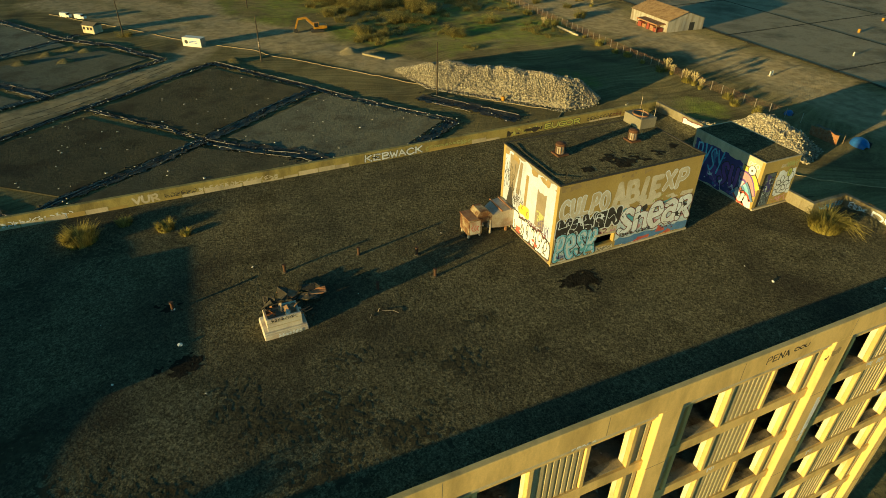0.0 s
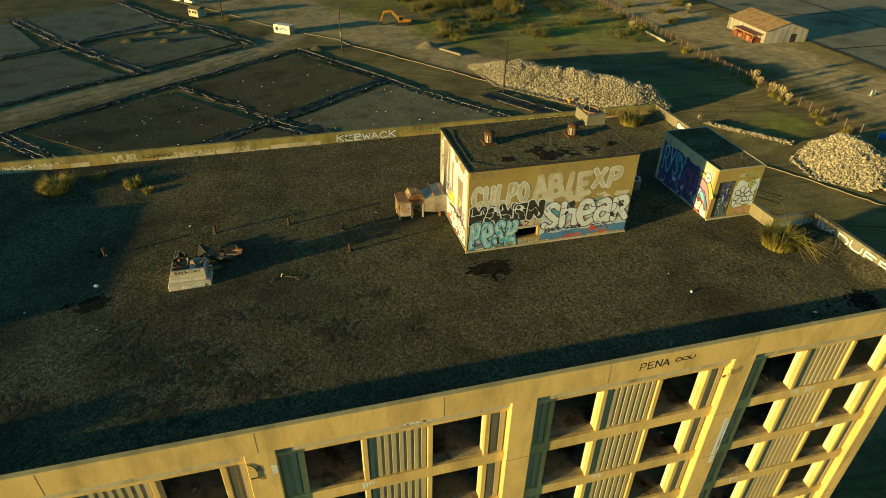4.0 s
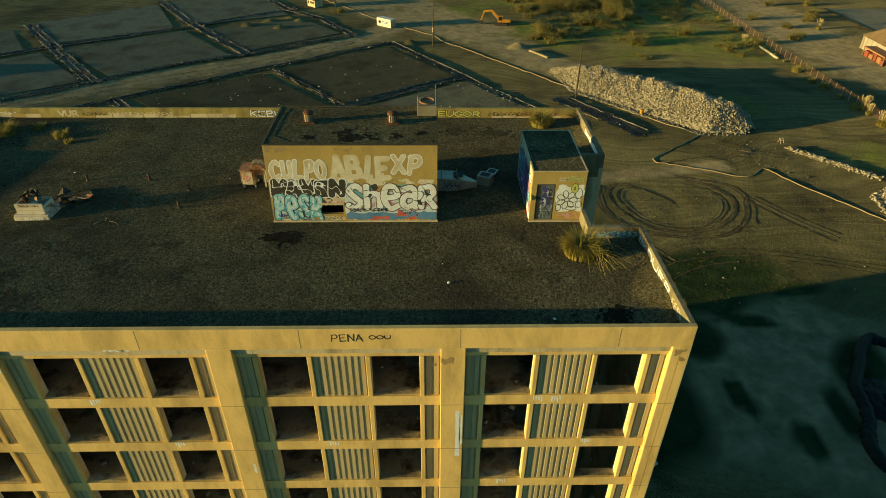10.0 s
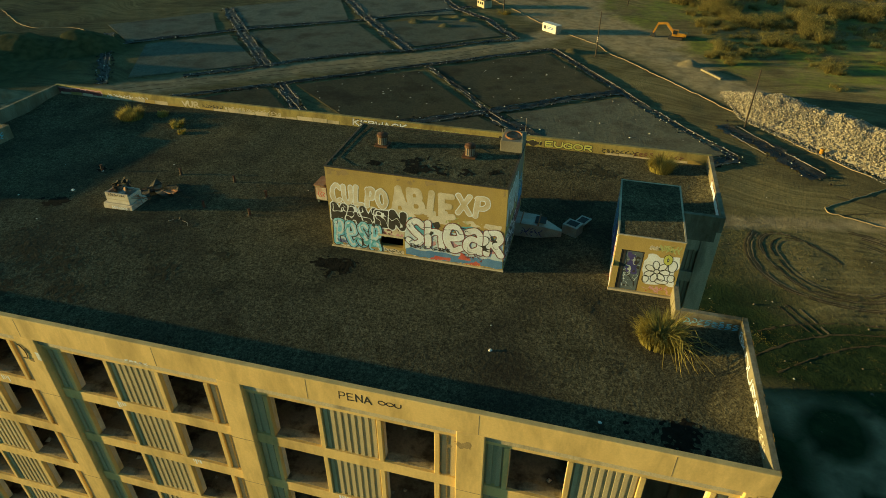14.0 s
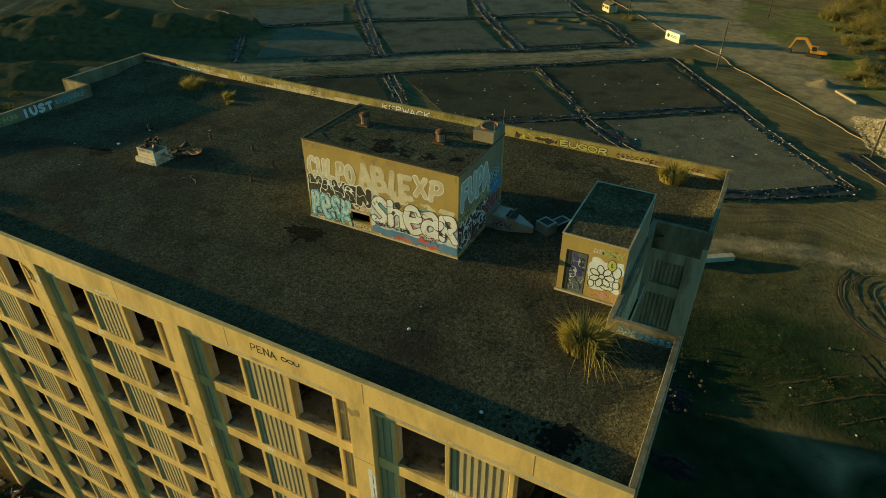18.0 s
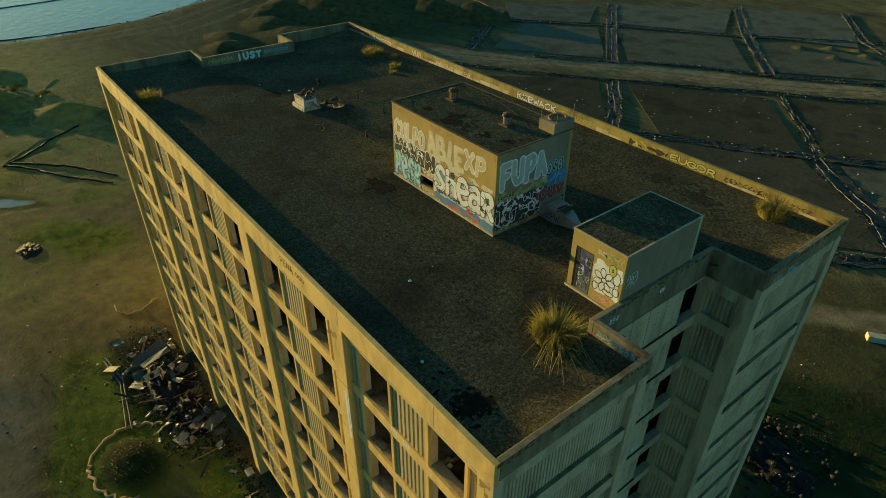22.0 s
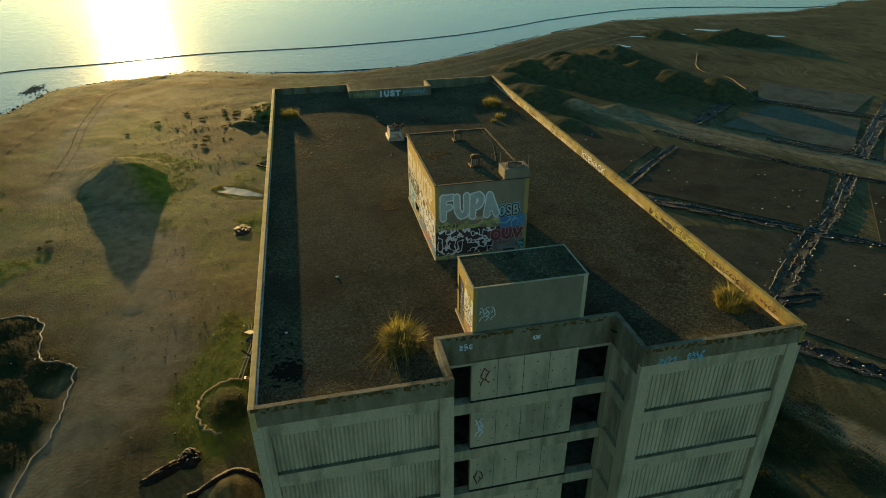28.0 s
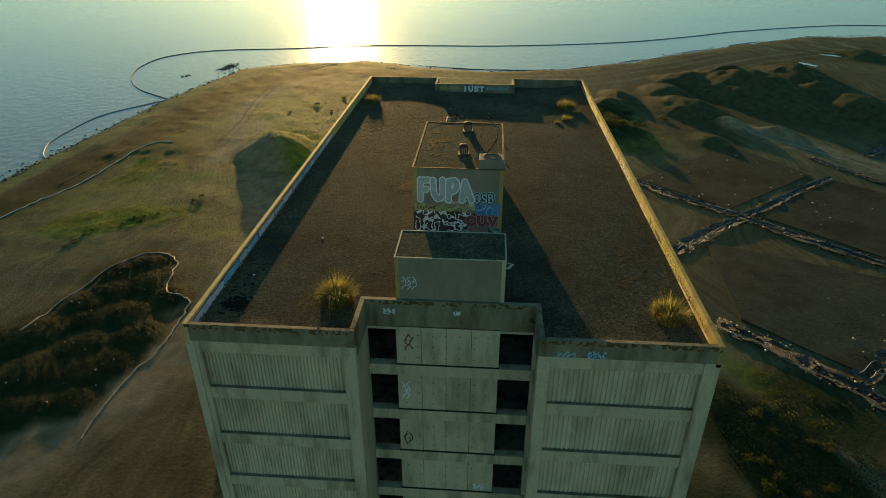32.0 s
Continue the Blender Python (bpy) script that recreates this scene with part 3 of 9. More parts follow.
def earth_material():
    m = surface("bare_earth", [(0.12, 0.107, 0.054), (0.195, 0.172, 0.088), (0.143, 0.128, 0.065)], 0.08, 0.82, 0.6, 2.2, stain=(0.05, 0.046, 0.032), stain_scale=0.04, stain_amount=0.7, spec=0.02, dull=1.0, grit=0.8)
    nt = m.node_tree
    N, L = nt.nodes, nt.links
    b = N["Principled BSDF"]
    src = b.inputs["Base Color"].links[0].from_socket
    pos = N.new("ShaderNodeNewGeometry").outputs["Position"]
    # curving drag marks at two angles
    warp = N.new("ShaderNodeTexNoise")
    warp.inputs["Scale"].default_value, warp.inputs["Detail"].default_value = 0.035, 1.0
    L.new(pos, warp.inputs["Vector"])
    far_ = N.new("ShaderNodeVectorMath")
    far_.operation = "MULTIPLY_ADD"
    far_.inputs[1].default_value = (28, 28, 0)
    L.new(warp.outputs["Color"], far_.inputs[0])
    L.new(pos, far_.inputs[2])
    for turn_, lo, hi in ((0.5, 0.8, 1.18), (1.9, 0.86, 1.13)):
        mp = N.new("ShaderNodeMapping")
        mp.inputs["Rotation"].default_value, mp.inputs["Scale"].default_value = (0, 0, turn_), (0.06, 1.1, 0.4)
        L.new(far_.outputs[0], mp.inputs["Vector"])
        st = N.new("ShaderNodeTexNoise")
        st.inputs["Scale"].default_value, st.inputs["Detail"].default_value = 1.0, 4.0
        L.new(mp.outputs[0], st.inputs["Vector"])
        rp_ = N.new("ShaderNodeValToRGB")
        for e, (q, c) in zip(rp_.color_ramp.elements, ((0.35, lo), (0.65, hi))):
            e.position, e.color = q, (c, c, c, 1)
        L.new(st.outputs["Fac"], rp_.inputs["Fac"])
        bp = N.new("ShaderNodeBump")
        bp.inputs["Strength"].default_value, bp.inputs["Distance"].default_value = 0.45, 0.14
        L.new(b.inputs["Normal"].links[0].from_socket, bp.inputs["Normal"])
        L.new(st.outputs["Fac"], bp.inputs["Height"])
        L.new(bp.outputs["Normal"], b.inputs["Normal"])
        ml = N.new("ShaderNodeMix")
        ml.data_type, ml.blend_type = "RGBA", "MULTIPLY"
        ml.inputs["Factor"].default_value = 1.0
        L.new(src, ml.inputs["A"])
        L.new(rp_.outputs["Color"], ml.inputs["B"])
        src = ml.outputs["Result"]
    tx = N.new("ShaderNodeTexNoise")
    tx.inputs["Scale"].default_value, tx.inputs["Detail"].default_value = 0.5, 6.0
    L.new(pos, tx.inputs["Vector"])
    # the dry colours also carry sun glare painted over the western ground
    for name, c1, c2 in (("hill", (0.055, 0.06, 0.028), (0.115, 0.115, 0.055)), ("dry", (0.2, 0.178, 0.066), (0.36, 0.315, 0.112)), ("green", (0.1, 0.135, 0.022), (0.235, 0.29, 0.05)), ("track", (0.2, 0.17, 0.105), (0.36, 0.305, 0.19)), ("dark_ground", (0.018, 0.031, 0.014), (0.042, 0.062, 0.026))):
        at = N.new("ShaderNodeAttribute")
        at.attribute_name = name
        r = N.new("ShaderNodeValToRGB")
        r.color_ramp.elements[0].position, r.color_ramp.elements[1].position = 0.3, 0.7
        r.color_ramp.elements[0].color, r.color_ramp.elements[1].color = (*c1, 1), (*c2, 1)
        L.new(tx.outputs["Fac"], r.inputs["Fac"])
        f = N.new("ShaderNodeMath")
        f.operation, f.use_clamp = "MULTIPLY_ADD", True
        f.inputs[1].default_value, f.inputs[2].default_value = 1.6, -0.45
        g = N.new("ShaderNodeMath")
        g.operation = "ADD"
        L.new(at.outputs["Fac"], g.inputs[0])
        sh = N.new("ShaderNodeMath")
        sh.operation = "MULTIPLY_ADD"
        sh.inputs[1].default_value, sh.inputs[2].default_value = 0.5, -0.25
        L.new(tx.outputs["Fac"], sh.inputs[0])
        L.new(sh.outputs[0], g.inputs[1])
        L.new(g.outputs[0], f.inputs[0])
        mx = N.new("ShaderNodeMix")
        mx.data_type = "RGBA"
        L.new(f.outputs[0], mx.inputs["Factor"])
        L.new(src, mx.inputs["A"])
        L.new(r.outputs["Color"], mx.inputs["B"])
        src = mx.outputs["Result"]
    L.new(src, b.inputs["Base Color"])
    return m


me = sheet("ground", np.stack([FXg, FYg, GZ], -1), quads, earth_material())
# dry grass in the west, with sun-glare haze painted in as paler ground
dry = np.clip((-6 - FXg) / 30, 0, 1) * np.clip((48 - FYg) / 25, 0, 1) * np.clip(0.75 + 0.7 * fractal(FXg, FYg, 16, 47), 0, 1)
dry = np.maximum(dry, far_scrub * np.clip(0.25 + 1.2 * fractal(FXg, FYg, 11, 49), 0, 1))
for cx, cy, a, b, turn in PUDDLES[:1]:
    dry = np.maximum(dry, np.clip(2.6 - blob(FXg, FYg, cx, cy, a + 1.2, b + 1.2, turn), 0, 1))
beach = np.clip(1.5 - np.abs(edge_distance(FXg, FYg, SHORE) - 5) / 3 + 0.4 * fractal(FXg, FYg, 10, 91), 0, 1) * np.clip((-20 - FYg) / 15, 0, 1)
head = np.zeros(len(FXg))
for cx, cy, a, b, turn in ((-66, -70, 22, 8, 10), (-112, -60, 40, 10, -4), (-160, -42, 22, 15, 30), (-78, -50, 14, 8, 20), (-122, -12, 28, 14, 20)):
    head = np.maximum(head, np.clip(1.35 - blob(FXg, FYg, cx, cy, a, b, turn) + 0.5 * fractal(FXg, FYg, 13, 81), 0, 1))
hill, dry = np.maximum(hill, 0.8 * head), dry * (1 - 0.85 * head)
dry, track, green = np.maximum(dry, beach), track * (1 - beach), green * (1 - beach)
for name, arr in (("green", green), ("track", track), ("dark_ground", dark_ground), ("dry", dry), ("hill", hill)):
    at = me.attributes.new(name, "FLOAT", "POINT")
    at.data.foreach_set("value", arr.astype(np.float32))
tagged(new("ground", me), "bare brown waste ground with grass patches, tracks and heaps", "ground", kind="structure")


def water_material():
    m = bpy.data.materials.new("bay_water")
    m.use_nodes = True
    N, L = m.node_tree.nodes, m.node_tree.links
    b = N["Principled BSDF"]
    b.inputs["Base Color"].default_value = (0.2, 0.25, 0.26, 1)
    b.inputs["Roughness"].default_value = 0.2
    b.inputs["IOR"].default_value = 1.333
    pos = N.new("ShaderNodeNewGeometry").outputs["Position"]
    bp = N.new("ShaderNodeBump")
    bp.inputs["Strength"].default_value, bp.inputs["Distance"].default_value = 0.36, 0.35
    a = N.new("ShaderNodeTexNoise")
    a.inputs["Scale"].default_value, a.inputs["Detail"].default_value = 0.35, 8.0
    L.new(pos, a.inputs["Vector"])
    L.new(a.outputs["Fac"], bp.inputs["Height"])
    L.new(bp.outputs["Normal"], b.inputs["Normal"])
    return m


bm = bmesh.new()
ring = [bm.verts.new((x, y, WATER)) for x, y in ((-4500, -4500), (1500, -4500), (1500, 4500), (-4500, 4500))]
bm.faces.new(ring)
tagged(new("water", mesh_of("water", bm, water_material())), "calm grey-green bay water at low sun", "water", kind="structure")

# ---- the abandoned block ----
DECK, TOP = 32.45, 33.2
PITCH, STOREY = 10.48, 3.24
COLS = [36.93 - PITCH * i for i in range(6)]
FLOORS = [28.67 - STOREY * i for i in range(9)]  # tops of the south beams
FX = YS0
tower = thing("tower_block", (0, 0, 0), "derelict yellow concrete block with open windows and ribbed panels", "building")


def ribbed(w, h, n, depth, slab=0.06, share=0.5):
    """A ribbed panel in the x-z plane, its ribs towards -y, made as one folded sheet; origin at the lower left."""
    bm = bmesh.new()
    p = w / n
    line = [(0, slab), (0, 0)]
    for i in range(n):
        a, b = p * (i + 0.5 - share / 2), p * (i + 0.5 + share / 2)
        line += [(a, 0), (a + 0.015, -depth), (b - 0.015, -depth), (b, 0)]
    line += [(w, 0), (w, slab)]
    lo = [bm.verts.new((x, y, 0)) for x, y in line]
    hi = [bm.verts.new((x, y, h)) for x, y in line]
    k = len(line)
    for i in range(k):
        j = (i + 1) % k
        bm.faces.new((lo[i], lo[j], hi[j], hi[i]))
    bm.faces.new(lo[::-1])
    bm.faces.new(hi)
    return bm


BEAM_Y = FX + 0.25
PAN_Y = FX + 0.42
half = 0.57
clear = PITCH - 2 * half
small, finw, opening = 0.75, 0.22, 2.25
wide = clear - 2 * small - 4 * finw - 2 * opening
BAY_H = STOREY - 0.63
big_me = mesh_of("panel", ribbed(wide, BAY_H, 8, 0.07, share=0.64), PANEL)
small_me = mesh_of("panel", ribbed(small, BAY_H, 2, 0.07, share=0.64), PANEL)
bm = box(0, finw, 0, 0.24, 0, BAY_H, 0.02)
bx(bm, 0.003, finw - 0.003, 0.24, 0.5, 0, BAY_H, 1)
fin_me = mesh_of("fin", bm, [CONCRETE, PEELED])
beam_me = mesh_of("beam", box(0, clear, 0, 0.5, -0.63, 0, 0.02), CONCRETE)
# sill takes the pale floor tone as a lit strip at the window
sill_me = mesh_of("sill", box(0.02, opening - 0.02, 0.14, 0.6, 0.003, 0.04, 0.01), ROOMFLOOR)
for cx in COLS:
    part("column", box(max(cx - half, XS0 + 0.005), min(cx + half, XS1 - 0.42), FX, FX + 1.0, GROUND - 0.5, 31.995, 0.03), CONCRETE, tower)
part("corner_pier", box(XS1 - 0.418, XS1 - 0.066, FX, FX + 0.4, GROUND - 0.5, 31.993), CONCRETE, tower)
for i in range(5):
    x0 = COLS[i + 1] + half
    for k, fz in enumerate(FLOORS):
        beam = hang("beam", beam_me, tower, pose(x0, BEAM_Y, fz))
        z = fz
        x = x0
        hang("panel", small_me, tower, pose(x + 0.002, PAN_Y, z))
        x += small
        hang("fin", fin_me, tower, pose(x, BEAM_Y + 0.01, z))
        x += finw
        hang("sill", sill_me, beam, pose(x - x0, 0, 0))
        x += opening
        hang("fin", fin_me, tower, pose(x, BEAM_Y + 0.01, z))
        x += finw
        hang("panel", big_me, tower, pose(x, PAN_Y, z))
        x += wide
        hang("fin", fin_me, tower, pose(x, BEAM_Y + 0.01, z))
        x += finw
        hang("sill", sill_me, beam, pose(x - x0, 0, 0))
        x += opening
        hang("fin", fin_me, tower, pose(x, BEAM_Y + 0.01, z))
        x += finw
        hang("panel", small_me, tower, pose(x - 0.002, PAN_Y, z))
    part("head_beam", box(x0, x0 + clear, BEAM_Y, BEAM_Y + 0.5, 31.32, 31.997, 0.015), CONCRETE, tower)

# floor plates, and room walls coloured near-black for the shade behind the windows
SLAB = [fz - 0.12 for fz in FLOORS]
for fz in SLAB:
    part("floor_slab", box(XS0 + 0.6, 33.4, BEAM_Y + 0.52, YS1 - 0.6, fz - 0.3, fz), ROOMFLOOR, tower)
part("corridor_wall", box(XS0 + 0.6, 33.4, 17.6, 17.8, GROUND, 31.6), ROOMSHADE, tower)
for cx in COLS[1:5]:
    part("partition", box(cx - 0.1, cx + 0.1, FX + 1.05, 17.58, GROUND, 31.6), ROOMSHADE, tower)
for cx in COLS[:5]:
    part("partition", box(cx - PITCH / 2 - 0.08, cx - PITCH / 2 + 0.08, FX + 0.8, 17.58, 5, 31.6), ROOMSHADE, tower)
part("north_wall", box(XS0 + 0.3, XS1 - 0.3, YS1 - 0.5, YS1 - 0.1, GROUND - 0.5, 31.98), GREY_CONCRETE, tower)

# roof deck and parapet, with the notches of the two ends
NS, NN, NX, WX = 20.3, 29.15, 34.35, -12.5
deck_ring = [(XS0 + 0.15, YS0 + 0.15), (XS1 - 0.15, YS0 + 0.15), (XS1 - 0.15, NS - 0.15), (NX - 0.15, NS - 0.15), (NX - 0.15, NN + 0.15), (XS1 - 0.15, NN + 0.15), (XS1 - 0.15, YS1 - 0.15), (XS0 + 0.15, YS1 - 0.15), (XS0 + 0.15, NN + 0.15), (WX + 0.15, NN + 0.15), (WX + 0.15, NS - 0.15), (XS0 + 0.15, NS - 0.15)]
bm = bmesh.new()
lo = [bm.verts.new((x, y, 31.62)) for x, y in deck_ring]
hi = [bm.verts.new((x, y, DECK - 0.45)) for x, y in deck_ring]
bm.faces.new(lo[::-1])
bm.faces.new(hi)
for i in range(len(lo)):
    j = (i + 1) % len(lo)
    bm.faces.new((lo[i], lo[j], hi[j], hi[i]))
part("roof_slab", bm, GREY_CONCRETE, tower)


def deck_at(x, y):
    """The gravel's height: nearly level, sagging towards the west end."""
    x, y = np.asarray(x, float), np.asarray(y, float)
    a = np.clip((5.5 - x) / 7.0, 0, 1)
    b = np.clip((y - 17.5) / 6.0, 0, 1)
    c = np.clip((36.6 - y) / 3.0, 0, 1)
    sag = (0.215 + 0.008 * np.clip(y - 22, 0, 12)) * a * a * (3 - 2 * a) * b * b * (3 - 2 * b) * c * c * (3 - 2 * c)
    return DECK - sag + (0.012 + 0.02 * a) * fractal(x, y, 5.0, 71)


def deck_z(x, y):
    return float(deck_at(np.array([x]), np.array([y]))[0])


dx_, dy_ = np.linspace(XS0 + 0.1, XS1 - 0.1, 131), np.linspace(YS0 + 0.1, YS1 - 0.1, 65)
for grid_, cuts in ((dx_, (WX + 0.1, NX - 0.1)), (dy_, (NS - 0.1, NN + 0.1))):
    for c in cuts:
        grid_[np.argmin(np.abs(grid_ - c))] = c
DX, DY = np.meshgrid(dx_, dy_)
ids = np.arange(DX.size).reshape(DX.shape)
cxm, cym = (DX[:-1, :-1] + DX[1:, 1:]) / 2, (DY[:-1, :-1] + DY[1:, 1:]) / 2
keep = ~(((cxm < WX + 0.1) | (cxm > NX - 0.1)) & (cym > NS - 0.1) & (cym < NN + 0.1))
cells = np.stack([ids[:-1, :-1], ids[:-1, 1:], ids[1:, 1:], ids[1:, :-1]], -1)[keep]
hang("gravel_bed", sheet("gravel_bed", np.stack([DX.ravel(), DY.ravel(), deck_at(DX.ravel(), DY.ravel())], -1), cells, ROOF), tower, label="gravel roof covering with dark stains")
PT = 0.26
walls = {}
for name, b, m in (
    ("south", (XS0, XS1, YS0, YS0 + PT, 32.0, TOP), CONCRETE), ("north", (XS0, XS1, YS1 - PT, YS1, 32.0, TOP), LICHEN),
    ("east_a", (XS1 - PT, XS1, YS0 + PT, NS, 32.2, TOP - 0.003), MOSSY), ("east_b", (XS1 - PT, XS1, NN, YS1 - PT, 32.2, TOP - 0.003), MOSSY),
    ("notch_a", (NX, XS1 - PT, NS - PT, NS, 31.5, TOP - 0.006), MOSSY), ("notch_b", (NX, XS1 - PT, NN, NN + PT, 31.5, TOP - 0.006), MOSSY), ("notch_c", (NX - PT, NX, NS - PT, NN + PT, 31.5, TOP - 0.003), MOSSY),
    ("west_a", (XS0, XS0 + PT, YS0 + PT, NS, 31.5, TOP - 0.003), MOSSY), ("west_b", (XS0, XS0 + PT, NN, YS1 - PT, 31.5, TOP - 0.003), MOSSY),
    ("recess_a", (XS0 + PT, WX, NS - PT, NS, 31.5, TOP - 0.006), MOSSY), ("recess_b", (XS0 + PT, WX, NN, NN + PT, 31.5, TOP - 0.006), MOSSY), ("recess_c", (WX, WX + PT, NS - PT, NN + PT, 31.5, TOP - 0.003), MOSSY)):
    walls[name] = part("parapet", box(*b, 0.02), m, tower)

# east end: two ribbed wings beside the stair notch
E_FLOORS = [29.2 - STOREY * i for i in range(10)]
for y0, y1 in ((YS0, NS), (NN, YS1)):
    a, b = (y0 + 0.68, y1 - 0.66) if y0 == YS0 else (y0 + 0.62, y1 - 0.75)
    if y0 == YS0:
        part("corner_pier", box(XS1 - 0.06, XS1 - 0.003, y0 + 0.002, y0 + 0.4, GROUND, 32.197), GREY_CONCRETE, tower)
        part("corner_pier", box(XS1 - 0.35, XS1 - 0.065, y0 + 0.4, y0 + 0.68, GROUND, 32.197), GREY_CONCRETE, tower)
        part("corner_pier", box(XS1 - 0.95, XS1, b, y1 - 0.004, GROUND - 0.5, 32.197, 0.02), GREY_CONCRETE, tower)
    else:
        part("corner_pier", box(XS1 - 0.95, XS1, y0 + 0.004, a, GROUND - 0.5, 32.197, 0.02), GREY_CONCRETE, tower)
        part("corner_pier", box(XS1 - 0.95, XS1, b, y1, GROUND - 0.5, 32.197, 0.02), GREY_CONCRETE, tower)
    me = mesh_of("panel", ribbed(b - a, STOREY - 0.72, 38 if y0 == YS0 else 30, 0.05, share=0.74), PALE)
    lme = mesh_of("ledge", box(0.02, 0.29, 0.01, b - a - 0.01, 0.002, 0.03), MOSSY)
    bme = mesh_of("spandrel", box(0, 0.3, 0, b - a, -0.72, 0, 0.015), GREY_CONCRETE)
    for k, fz in enumerate(E_FLOORS[:-1]):
        hang("spandrel", bme, tower, pose(XS1 - 0.38, a, fz))
        hang("panel", me, tower, pose(XS1 - 0.32, a, fz, 0, 0, 90))
        hang("ledge", lme, tower, pose(XS1 - 0.38, a, fz), "dark mossy ledge")
    hang("spandrel", bme, tower, pose(XS1 - 0.38, a, 32.197))
notch_me = mesh_of("stair_wall", box(NX - 0.3, NX, NS + 1.55, NN - 1.75, 0, STOREY - 0.71), PALE)
moss_me = mesh_of("ledge", box(NX + 0.003, NX + 0.11, NS + 1.5, NN - 1.7, 0.002, 0.03), MOSS)
land_me = mesh_of("landing_beam", box(NX - 0.4, NX + 0.12, NS, NN, -0.71, 0, 0.02), GREY_CONCRETE)
for k, fz in enumerate(E_FLOORS):
    hang("landing_beam", land_me, tower, pose(0, 0, fz - 0.15))
    hang("ledge", moss_me, tower, pose(0, 0, fz - 0.15), "dark mossy ledge")
    sw = hang("stair_wall", notch_me, tower, pose(0, 0, fz - 0.15))
    if k < 5:
        tie_me = bpy.data.meshes.get("tie_holes")
        if tie_me is None:
            hb = bmesh.new()
            rnd = random.Random(4)
            for u in range(7):
                for v in range(3):
                    y, z = NS + 2.0 + u * 0.75 + rnd.uniform(-0.05, 0.05), 0.45 + v * 0.75
                    bx(hb, NX - 0.01, NX + 0.004, y - 0.035, y + 0.035, z - 0.03, z + 0.03)
            for u in range(3):
                y = NS + 2.9 + u * 1.35
                bx(hb, NX - 0.01, NX + 0.004, y - 0.012, y + 0.012, 0.0, STOREY - 0.73)
            tie_me = mesh_of("tie_holes", hb, TAR)
        tagged(hang("tie_holes", tie_me, sw), kind="stuff")
part("landing_beam", box(NX - 0.4, NX - 0.003, NS, NN, 31.35, 31.5), GREY_CONCRETE, tower)
part("notch_wall", box(NX - 0.3, XS1 - 0.95, NS - 0.3, NS - 0.02, GROUND, 31.5), GREY_CONCRETE, tower)
part("notch_wall", box(NX - 0.3, XS1 - 0.95, NN + 0.42, NN + 0.6, GROUND, 31.5), GREY_CONCRETE, tower)
part("notch_pier", box(NX - 0.3, NX + 0.22, NN + 0.02, NN + 0.415, GROUND, 31.5), GREY_CONCRETE, tower)
rib2 = mesh_of("panel", ribbed(XS1 - 0.96 - NX - 0.23, STOREY - 0.74, 7, 0.08, share=0.75), GREY_CONCRETE)
spn2 = mesh_of("spandrel", box(NX + 0.225, XS1 - 0.955, NN + 0.06, NN + 0.415, -0.7, 0), GREY_CONCRETE)
for fz in E_FLOORS[:-1]:
    hang("panel", rib2, tower, pose(NX + 0.226, NN + 0.35, fz))
    hang("spandrel", spn2, tower, pose(0, 0, fz))
hang("spandrel", spn2, tower, pose(0, 0, 31.49))
part("west_wall", box(XS0 + 0.1, XS0 + 0.5, YS0 + 1.02, YS1 - 0.5, GROUND, 31.5), CONCRETE, tower)
part("stair_back_wall", box(30.6, 30.8, NS - 0.3, NN + 0.3, GROUND, 31.6), ROOMSHADE, tower)

# ---- sprayed letters and shapes ----
def wall_frame(origin, u, n, along=1.0, up=1.0):
    """A pose whose x runs along the wall, y up it and z out of it."""
    u, n = Vector(u), Vector(n)
    v = n.cross(u)
    m = Matrix((u * along, v * up, n * 0.3)).transposed().to_4x4()
    m.translation = Vector(origin)
    return m


